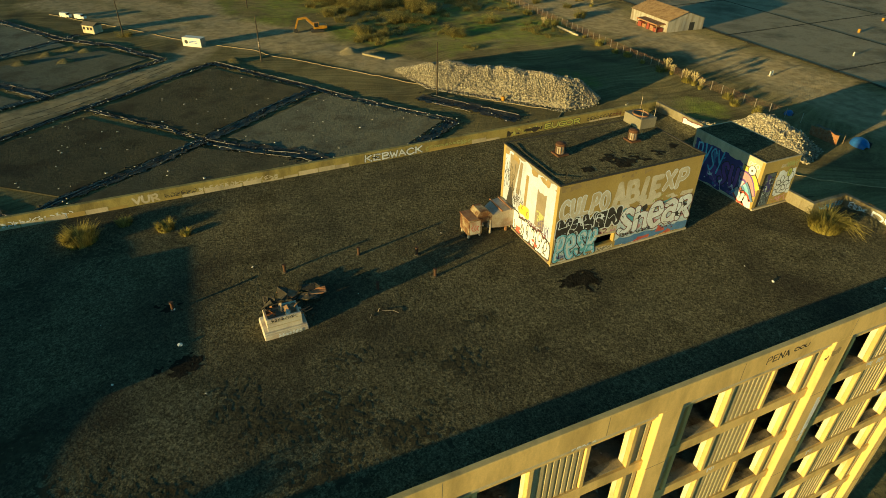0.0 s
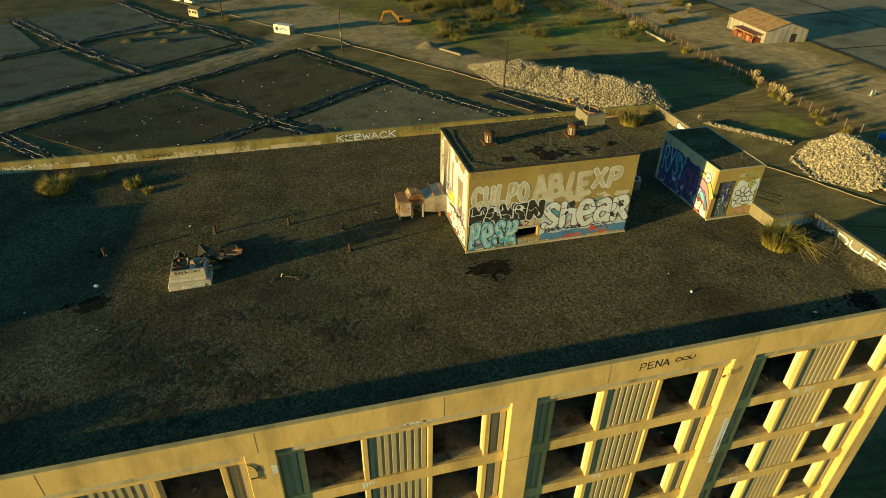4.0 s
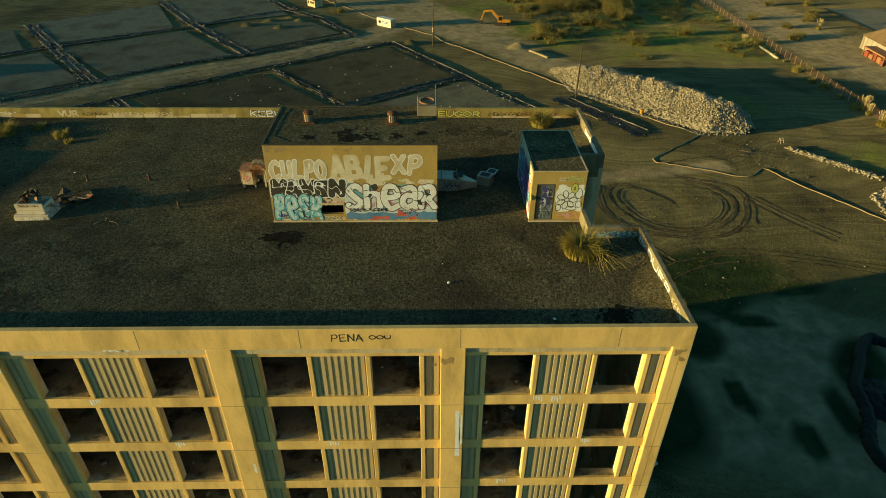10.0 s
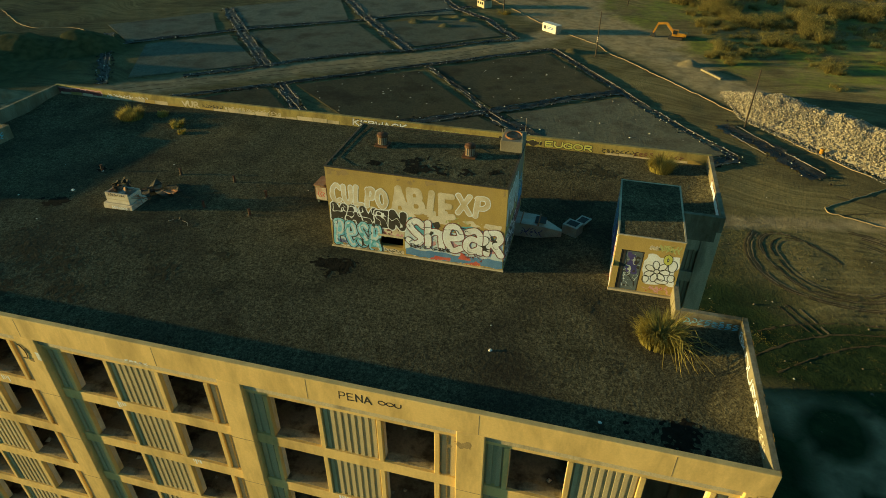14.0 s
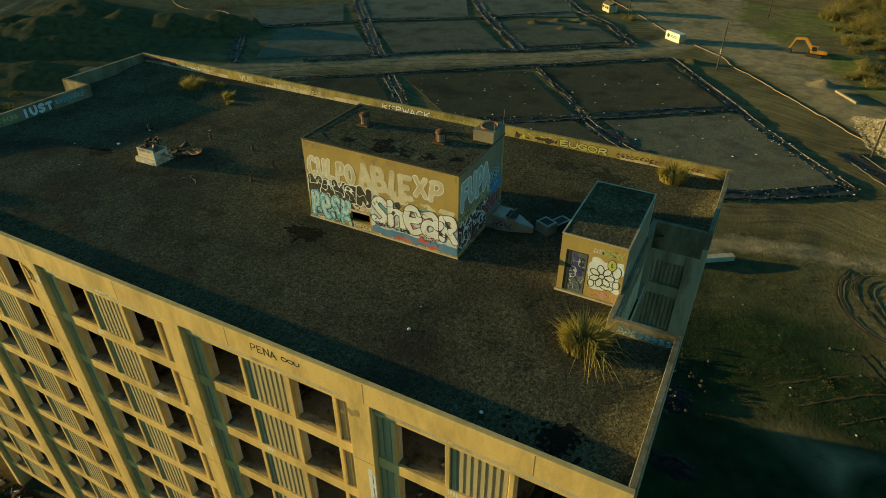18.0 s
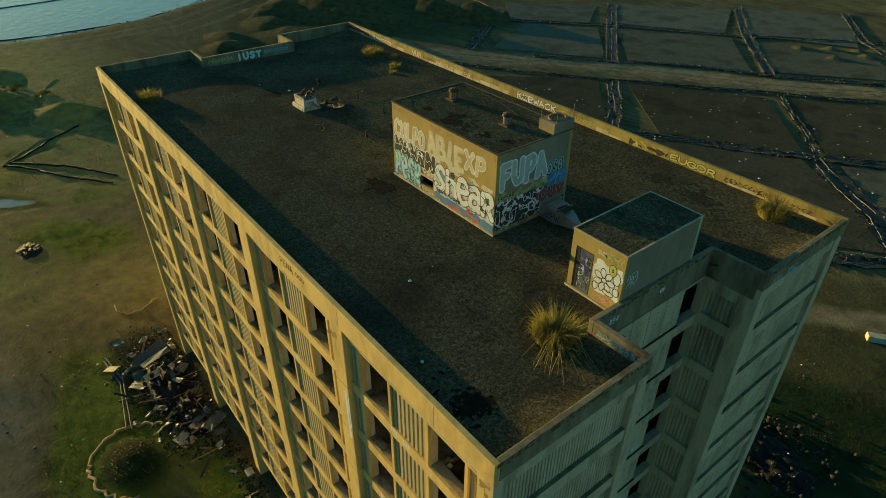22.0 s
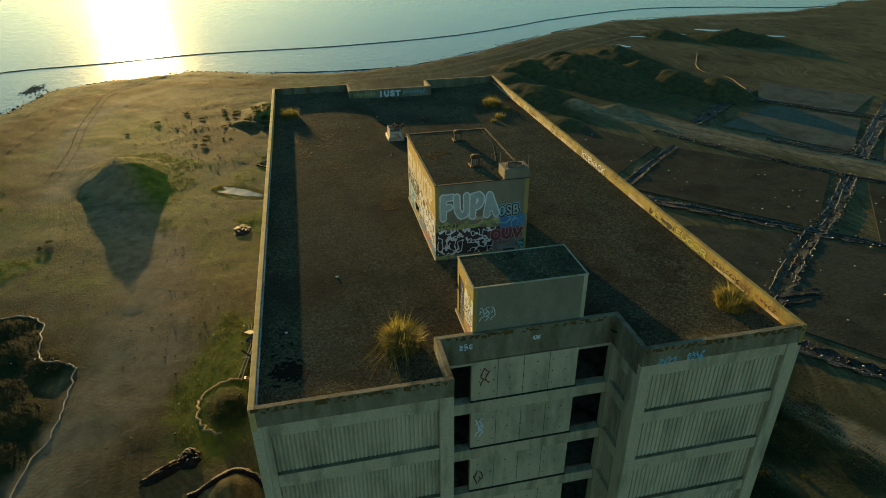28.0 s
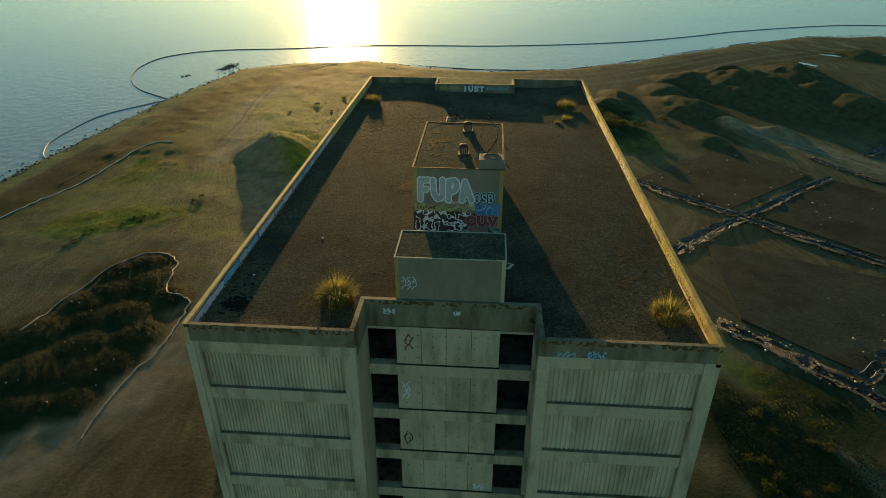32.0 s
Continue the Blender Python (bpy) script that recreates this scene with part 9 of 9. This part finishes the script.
# a few low tents under the fence
def tent(x, y, a, s_, material, label):
    t = thing("tent", (x, y, GROUND), label, "tent", "tents by the fence", a)
    bm = bmesh.new()
    n = 10
    rows = []
    for j in range(7):
        u = -1 + j / 3
        rows.append([bm.verts.new((u * s_, math.cos(math.pi * i / n) * s_ * 0.75 * math.sqrt(max(0.05, 1 - u * u * 0.9)), math.sin(math.pi * i / n) * s_ * 0.75 * math.sqrt(max(0.05, 1 - u * u * 0.9)))) for i in range(n + 1)])
    for p, q in zip(rows[:-1], rows[1:]):
        for i in range(n):
            bm.faces.new((p[i], p[i + 1], q[i + 1], q[i]))
    part("canopy", bm, material, t, smooth=True)
    part("flap", box(-s_ * 0.5, s_ * 0.4, -s_ * 0.82, -s_ * 0.76, 0, s_ * 0.4), DARK, t)


tent(128.8, 88.7, 20, 1.3, BLUE, "small blue tent beside the fence")
tent(128.0, 70.6, 70, 2.2, BLUE, "blue tarpaulin tent in the shadow")
shel = thing("tarpaulin_shelter", (123.2, 75.6, GROUND), "brown tarpaulin shelter on thin posts beside the fence", "shelter", turn=90)
for x, y, h in ((-3.2, 0, 2.3), (-1.0, 0, 2.6), (1.2, 0, 2.5), (3.2, 0, 2.2), (-3.0, -2.4, 1.8), (3.0, -2.4, 1.7)):
    part("post", box(x - 0.05, x + 0.05, y - 0.05, y + 0.05, 0, h), WOODEN, shel)
for k, (x0, x1, h0, h1) in enumerate(((-3.2, -1.0, 2.2, 2.5), (-1.0, 1.2, 2.5, 2.4), (1.2, 3.2, 2.4, 2.1))):
    bm = bmesh.new()
    rows = []
    for i in range(7):
        u = i / 6
        x, top = x0 + (x1 - x0) * u, h0 + (h1 - h0) * u
        rows.append([bm.verts.new((x, 0.07 + 0.06 * math.sin(9 * u + 4 * v_), 0.08 + (top - 0.1 - 0.18 * math.sin(math.pi * u)) * v_)) for v_ in (0, 0.3, 0.6, 1.0)])
    for p, q in zip(rows[:-1], rows[1:]):
        for i in range(3):
            bm.faces.new((p[i], q[i], q[i + 1], p[i + 1]))
    part("side_sheet", bm, RUST, shel, smooth=True)
bm = bmesh.new()
rows = [[bm.verts.new((-3.1 + 6.2 * i / 8, -2.4 * j / 4, 2.3 - 0.55 * j / 4 + 0.12 * math.sin(2.1 * i + j))) for j in range(5)] for i in range(9)]
for p, q in zip(rows[:-1], rows[1:]):
    for i in range(4):
        bm.faces.new((p[i], q[i], q[i + 1], p[i + 1]))
part("roof_sheet", bm, RUBBLE, shel, smooth=True)
for x, y in ((209.7, 130.0), (231.7, 136.9)):
    copy_thing(drum, pose(x, y, GROUND + 0.22))
far = thing("road_slab", (0, 0, 0), "cracked old concrete yard divided by dark joints", "pavement")
xs_, ys_ = (133, 166.8, 203.6, 240, 276), (66, 91.2, 105.6, 144.2, 182, 220)
for i, (x0, x1) in enumerate(zip(xs_[1:-1], xs_[2:])):
    for j, (y0, y1) in enumerate(zip(ys_[1:-1], ys_[2:])):
        part("slab", box(x0 + 0.05, x1 - 0.05, y0 + 0.05, y1 - 0.05, GROUND - 0.4, GROUND + 0.22 + 0.004 * (2 * i + j)), YARD, far)
R = np.random.RandomState(66)
for lines in ([((x, ys_[1] - 1), (x, ys_[-1])) for x in xs_[1:-1]] + [((xs_[1] - 1, y), (xs_[-1], y)) for y in ys_[1:-1]]):
    q = np.array(resample(lines, 1.0))
    n_ = len(q)
    d = np.array([lines[1][1] - lines[0][1], lines[1][0] - lines[0][0]], float)
    d /= np.linalg.norm(d)
    half_ = R.uniform(0.5, 1.3, n_) * (0.6 + 0.6 * np.abs(fractal(q[:, 0], q[:, 1], 9, 65)))
    vs = np.concatenate([np.column_stack([q + d * (k_ * half_)[:, None], np.full(n_, z_)]) for k_, z_ in ((-1, GROUND + 0.1), (0, GROUND + 0.36), (1, GROUND + 0.1))])
    fs = [(r_ * n_ + i, r_ * n_ + i + 1, (r_ + 1) * n_ + i + 1, (r_ + 1) * n_ + i) for r_ in (0, 1) for i in range(n_ - 1)]
    tagged(hang("weedy_joint", sheet("weedy_joint", vs, np.array(fs), MOSS), far, label="dark weeds grown into the joint"), kind="stuff")
for k, (x, y) in enumerate(((184.4, 113.3), (146.8, 109.9), (147.9, 110.1))):
    p_ = thing("marker_post", (x, y, GROUND), "short white marker post standing on the yard", "post", "marker posts")
    part("shaft", box(-0.15, 0.15, -0.15, 0.15, 0.0, 1.3, 0.02), WHITE, p_)
    part("base", box(-0.35, 0.35, -0.35, 0.35, 0.0, 0.25, 0.02), PALE, p_)


# ---- scrub, reeds and hedges ----
def bush_mesh(name, n, r, tall, leaf, seed, material, stems=7):
    """Stems with many small leaves in uneven clumps, with gaps."""
    rnd = np.random.RandomState(seed)
    k = 9
    cl = np.column_stack([rnd.uniform(-r, r, k) * 0.8, rnd.uniform(-r, r, k) * 0.8, rnd.uniform(0.25, 0.95, k) * tall])
    c = cl[rnd.randint(0, k, n)] + rnd.normal(0, 1, (n, 3)) * np.array([r * 0.28, r * 0.28, tall * 0.16])
    c[:, 2] = np.abs(c[:, 2]) + 0.04
    d1, d2 = rnd.normal(0, 1, (n, 3)), rnd.normal(0, 1, (n, 3))
    d1 /= np.linalg.norm(d1, axis=1)[:, None]
    d2 /= np.linalg.norm(d2, axis=1)[:, None]
    s_ = leaf * rnd.uniform(0.6, 1.4, n)[:, None]
    v = np.stack([c - d1 * s_, c + d2 * s_ * 0.45, c + d1 * s_, c - d2 * s_ * 0.45], 1).reshape(-1, 3)
    f = np.arange(n * 4).reshape(-1, 4)
    sv, sf = [], []
    for i in range(stems):
        t = cl[i % k]
        b = len(sv)
        w = 0.03 * r
        sv += [(-w, 0, 0), (w, -w, 0), (0, w, 0), (t[0], t[1], t[2])]
        sf += [(b, b + 1, b + 3, b + 3), (b + 1, b + 2, b + 3, b + 3), (b + 2, b, b + 3, b + 3)]
    me = sheet(name, v, f, material, False)
    return me


def reed_mesh(name, n, r, tall, seed):
    v, f = blades(n, r * 1.5, tall, seed, 0.32, 0.05)
    return sheet(name, v, f, DRYGRASS, False)


def tuft_bush(seed, n_blades, n_leaves, r, tall):
    """An upright bush: arching stems in several tufts with small leaves among them."""
    R = np.random.RandomState(seed)
    vs, fs, off = [], [], 0
    for k in range(6):
        v, f = blades(n_blades // 6, r * 0.5, tall * R.uniform(0.55, 1.0), seed + k, 0.55, 0.05)
        v = v + np.array([R.uniform(-0.6, 0.6) * r, R.uniform(-0.6, 0.6) * r, 0])
        vs.append(v)
        fs.append(f + off)
        off += len(v)
    base_ = bush_mesh("leaf_cloud", n_leaves, r, tall * 0.8, 0.12, seed, SCRUB)
    lv = np.array([q.co for q in base_.vertices])
    bpy.data.meshes.remove(base_)
    q = np.arange(len(lv)).reshape(-1, 4) + off
    vs.append(lv)
    fs += [q[:, [0, 1, 2]], q[:, [0, 2, 3]]]
    return sheet("bush", np.concatenate(vs), np.concatenate(fs), SCRUB, False)


bushes = [tuft_bush(400 + 10 * i, 300, 900, 2.3, 2.6) for i in range(5)]
lows = [bush_mesh("bush", 420, 1.4, 0.9, 0.16, 410 + i, HEDGE) for i in range(3)]
reeds = [reed_mesh("reeds", 240, 1.6, 2.6, 420 + i) for i in range(3)]
rnd = random.Random(77)


def plant(me, name, x, y, s_, label, cat, group):
    ob = tagged(new(name, me), label, cat, group)
    ob.matrix_basis = pose(x, y, ground_at(x, y) - 0.03, 0, 0, rnd.uniform(0, 360)) @ Matrix.Diagonal((s_, s_, s_ * rnd.uniform(0.8, 1.2), 1))


made = 0
while made < 190:
    x, y = rnd.uniform(45, 122), 172 + 125 * rnd.random() ** 0.7
    if x + (y - 168) * 0.2 < 62 or math.hypot(x - 46, y - 201) < 9:
        continue
    if fractal(np.array([x]), np.array([y]), 22, 77)[0] < 0.02:
        continue
    plant(rnd.choice(bushes), "bush", x, y, rnd.uniform(0.55, 1.7), "dry olive-green scrub bush on rough grass", "bush", "scrub bushes")
    made += 1
for i in range(26):
    t = rnd.random()
    x, y = 122.9 + rnd.gauss(-0.3, 0.6), 92 + 140 * t ** 1.5
    plant(rnd.choice(reeds), "reed_clump", x, y, rnd.uniform(0.35, 0.95), "tall dry yellow reeds along the fence", "reeds", "reeds by the fence")
TRESTLE, BOARDS = (96.7, 106.4), (87.2, 101.2)
plume_v, plume_f = blades(150, 1.5, 2.6, 450, 0.4, 0.05)
bm = bmesh.new()
rp = random.Random(451)
for i in range(26):
    a, r = rp.uniform(0, 6.283), rp.uniform(0.2, 1.3)
    p0 = Vector((0.4 * r * math.cos(a), 0.4 * r * math.sin(a), 1.5))
    p1 = Vector((r * math.cos(a), r * math.sin(a), rp.uniform(2.7, 3.6)))
    tube(bm, p0, p1, 0.02, 0.02, n=4)
    tube(bm, p1, p1 + (p1 - p0).normalized() * 0.35, 0.05, 0.13, n=6)
    tube(bm, p1 + (p1 - p0).normalized() * 0.35, p1 + (p1 - p0).normalized() * 0.85, 0.13, 0.02, n=6)
plumes_me = mesh_of("plumes", bm, surface("pale_plume", [(0.34, 0.28, 0.14), (0.48, 0.4, 0.22)], 2.0, 0.9, 0.0, 20.0, island=0.2))
tuft_me = sheet("blades", plume_v, plume_f, DRYGRASS, False)
for x, y, s_ in ((124.0, 124.0, 1.15), (123.4, 121.2, 0.9), (122.6, 115.2, 1.1), (122.8, 112.4, 1.1), (122.2, 109.6, 0.9), (118.4, 176, 1.0), (150, 193, 1.1)):
    pg = thing("plume_grass", (x, y, ground_at(x, y)), "tall pampas grass with pale plumes beside the fence", "grass", "plume grass by the fence", rp.uniform(0, 360))
    s_ *= 0.72
    for nm, me_ in (("blades", tuft_me), ("plumes", plumes_me)):
        tagged(hang(nm, me_, pg, Matrix.Diagonal((s_, s_, s_, 1))), kind="stuff")
tres = thing("wooden_trestle", (TRESTLE[0], TRESTLE[1], ground_at(*TRESTLE)), "small pale wooden trestle standing on waste ground", "trestle", turn=25)
for b in (((-0.5, -0.4, 0), (-0.35, 0, 1.1)), ((-0.5, 0.4, 0), (-0.35, 0, 1.1)), ((0.5, -0.4, 0), (0.35, 0, 1.1)), ((0.5, 0.4, 0), (0.35, 0, 1.1))):
    arm("leg", b[0], b[1], 0.09, 0.05, tres, PALE)
part("beam", box(-0.7, 0.7, -0.06, 0.06, 1.05, 1.18), PALE, tres)
part("brace", box(-0.45, 0.45, -0.03, 0.03, 0.5, 0.58), PALE, tres)
for k, (dx, dy, a, l) in enumerate(((0, 0, 30, 2.6), (0.5, 0.8, -15, 2.0), (-0.6, -0.5, 60, 1.6), (1.1, -0.3, 10, 1.4))):
    bd = tagged(new("board", mesh_of("board", box(-l / 2, l / 2, -0.14, 0.14, -0.03, 0.03), WOODEN)), "weathered board lying on the bare ground", "board", "loose boards")
    bd.matrix_basis = pose(BOARDS[0] + dx, BOARDS[1] + dy, ground_at(*BOARDS) + 0.06 + 0.07 * k, 2, 4, a)
for x, y in ((-6.2, 213.4), (62, 176), (57, 182), (66, 186), (136.6, 181.4), (139, 184), (155.9, 208.2), (152, 203), (159, 214), (141, 195), (149, 226), (134, 205), (163, 226)):
    plant(rnd.choice(bushes), "bush", x, y, 0.9, "dry olive-green scrub bush beside the road", "bush", "scrub bushes")
for i in range(26):
    t = rnd.random()
    x, y = 4 + 20 * t + rnd.gauss(0, 1.5), 62 - 6 * t + rnd.gauss(0, 2.6)
    plant(rnd.choice(lows), "bush", x, y, rnd.uniform(0.25, 0.6), "low dark green bush behind the block", "bush", "bushes behind the block")
for i in range(14):
    t = rnd.random()
    x, y = -30 - 24 * t + rnd.gauss(0, 1), -49 + 17 * t + rnd.gauss(0, 1.2)
    plant(rnd.choice(lows), "bush", x, y, rnd.uniform(0.2, 0.5), "low green bush on the grassy bank", "bush", "bushes on the bank")
for i in range(22):
    x, y = rnd.gauss(-124, 6), rnd.gauss(5, 4)
    plant(rnd.choice(lows), "bush", x, y, rnd.uniform(0.4, 0.9), "low dark green bush on an earth heap", "bush", "bushes by the earth heaps")
for i in range(24):
    x, y = rnd.gauss(-112, 7), rnd.gauss(58, 6)
    plant(rnd.choice(lows), "bush", x, y, rnd.uniform(0.7, 1.5), "low dark green bush by the earth heaps", "bush", "bushes by the earth heaps")
for i in range(26):
    x, y = rnd.gauss(-118, 17), rnd.gauss(-9, 9)
    plant(rnd.choice(lows), "bush", x, y, rnd.uniform(0.25, 0.65), "low dark green bush on the bare headland", "bush", "bushes on the headland")
R = np.random.RandomState(98)
pv, pf = blades(10, 0.8, 0.22, 515, 1.3, 0.03)
pa = R.uniform(0, 6.283, 420)
pu, pw = (5.6 + R.normal(0.5, 0.6, 420)) * np.cos(pa), (2.1 + R.normal(0.5, 0.5, 420)) * np.sin(pa)
px, py = -69.6 + pu * 0.559 - pw * 0.829, -0.6 + pu * 0.829 + pw * 0.559
vs = (pv[None] * R.uniform(0.5, 1.3, 420)[:, None, None] + np.stack([px, py, height(px, py)], -1)[:, None, :]).reshape(-1, 3)
fs = (pf[None] + (np.arange(420) * len(pv))[:, None, None]).reshape(-1, 3)
tagged(new("puddle_straw", sheet("puddle_straw", vs, fs, DRYGRASS, False)), "golden dry straw round the rim of a puddle", "grass", kind="stuff")
# thickets too dense to tell apart among the single bushes
R = np.random.RandomState(99)
base_ = tuft_bush(470, 60, 130, 1.9, 1.8)
bv = np.array([v_.co for v_ in base_.vertices])
bf = np.array([tuple(q.vertices) for q in base_.polygons])
bpy.data.meshes.remove(base_)
tx, ty = R.uniform(58, 122, 2600), R.uniform(158, 300, 2600)
ok = (fractal(tx, ty, 17, 78) > 0.1) & (tx + (ty - 168) * 0.2 > 64) & (np.hypot(tx - 46, ty - 201) > 10)
tx, ty = tx[ok][:420], ty[ok][:420]
ta, ts = R.uniform(0, 6.283, len(tx)), R.uniform(0.35, 1.3, len(tx))
c_, s_ = np.cos(ta)[:, None], np.sin(ta)[:, None]
vx, vy = (bv[None, :, 0] * c_ - bv[None, :, 1] * s_) * ts[:, None] + tx[:, None], (bv[None, :, 0] * s_ + bv[None, :, 1] * c_) * ts[:, None] + ty[:, None]
vz = bv[None, :, 2] * (ts * R.uniform(0.6, 1.3, len(tx)))[:, None] + height(tx, ty)[:, None] - 0.05
vs = np.stack([vx, vy, vz], -1).reshape(-1, 3)
fs = (bf[None] + (np.arange(len(tx)) * len(bv))[:, None, None]).reshape(-1, 3)
tagged(new("scrub_thicket", sheet("scrub_thicket", vs, fs, SCRUB, False)), "dense dry olive scrub over the rough ground", "scrub", kind="stuff")
# dark weeds over the dumped heaps
wv, wf_ = blades(12, 0.7, 0.2, 510, 0.9, 0.03)
hx = np.concatenate([cx + R.normal(0, r * 0.55, 190) for cx, cy, r in HEAPS])
hy = np.concatenate([cy + R.normal(0, r * 0.5, 190) for cx, cy, r in HEAPS])
hz = height(hx, hy)
ok = hz > GROUND + 0.25
hx, hy, hz = hx[ok], hy[ok], hz[ok]
vs = (wv[None] * R.uniform(0.5, 1.3, len(hx))[:, None, None] + np.stack([hx, hy, hz], -1)[:, None, :]).reshape(-1, 3)
fs = (wf_[None] + (np.arange(len(hx)) * len(wv))[:, None, None]).reshape(-1, 3)
tagged(new("heap_weeds", sheet("heap_weeds", vs, fs, WEED, False)), "dark green weeds over the dumped heaps", "weeds", kind="stuff")
# short grass over the green patches
R = np.random.RandomState(88)
vs, fs, off = [], [], 0
tuft_v, tuft_f = blades(14, 1.2, 0.16, 500, 0.9, 0.035)
P = np.column_stack([FXg, FYg])
near = np.where((green > 0.62) & (FXg > -100) & (FXg < 60) & (FYg > -60) & (FYg < 70))[0]
pick = near[R.randint(0, len(near), 3200)]
cx, cy = FXg[pick] + R.uniform(-0.7, 0.7, len(pick)), FYg[pick] + R.uniform(-0.7, 0.7, len(pick))
ok = ~((cx > XS0 - 0.5) & (cx < XS1 + 0.5) & (cy > YS0 - 0.5) & (cy < YS1 + 0.5))
cx, cy = cx[ok], cy[ok]
cz = height(cx, cy)
sc = R.uniform(0.5, 1.4, len(cx))
vs = (tuft_v[None] * sc[:, None, None] + np.stack([cx, cy, cz], -1)[:, None, :]).reshape(-1, 3)
fs = (tuft_f[None] + (np.arange(len(cx)) * len(tuft_v))[:, None, None]).reshape(-1, 3)
GRASSM = surface("short_grass", [(0.15, 0.16, 0.03), (0.3, 0.29, 0.07)], 0.3, 0.85, 0.0, 10.0, island=0.4)
leafy(GRASSM, 0.45)
tagged(new("short_grass", sheet("short_grass", vs, fs, GRASSM, False)), "short green grass on the waste ground", "grass", kind="stuff")

# low olive scrub on the ground behind the block, dark weeds at its foot
R = np.random.RandomState(89)
for nm, lab, mat, n_, span, sz in (("low_scrub", "low olive-brown scrub over rough ground", SCRUB, 3200, (36, 80, 50, 93), (0.3, 0.85)), ("foot_weeds", "dense dark weeds at the foot of the block", WEED, 1100, (38, 49, 16, 52), (0.6, 1.6)), ("bank_weeds", "dense dark green weeds on the bank behind the block", WEED, 1500, (1, 25, 54, 70), (0.8, 2.2))):
    cx, cy = R.uniform(span[0], span[1], n_), R.uniform(span[2], span[3], n_)
    ok = fractal(cx, cy, 7, 93) > -0.05
    cx, cy = cx[ok], cy[ok]
    vs = (tuft_v[None] * R.uniform(sz[0], sz[1], len(cx))[:, None, None] + np.stack([cx, cy, height(cx, cy)], -1)[:, None, :]).reshape(-1, 3)
    fs = (tuft_f[None] + (np.arange(len(cx)) * len(tuft_v))[:, None, None]).reshape(-1, 3)
    tagged(new(nm, sheet(nm, vs, fs, mat, False)), lab, "weeds", kind="stuff")
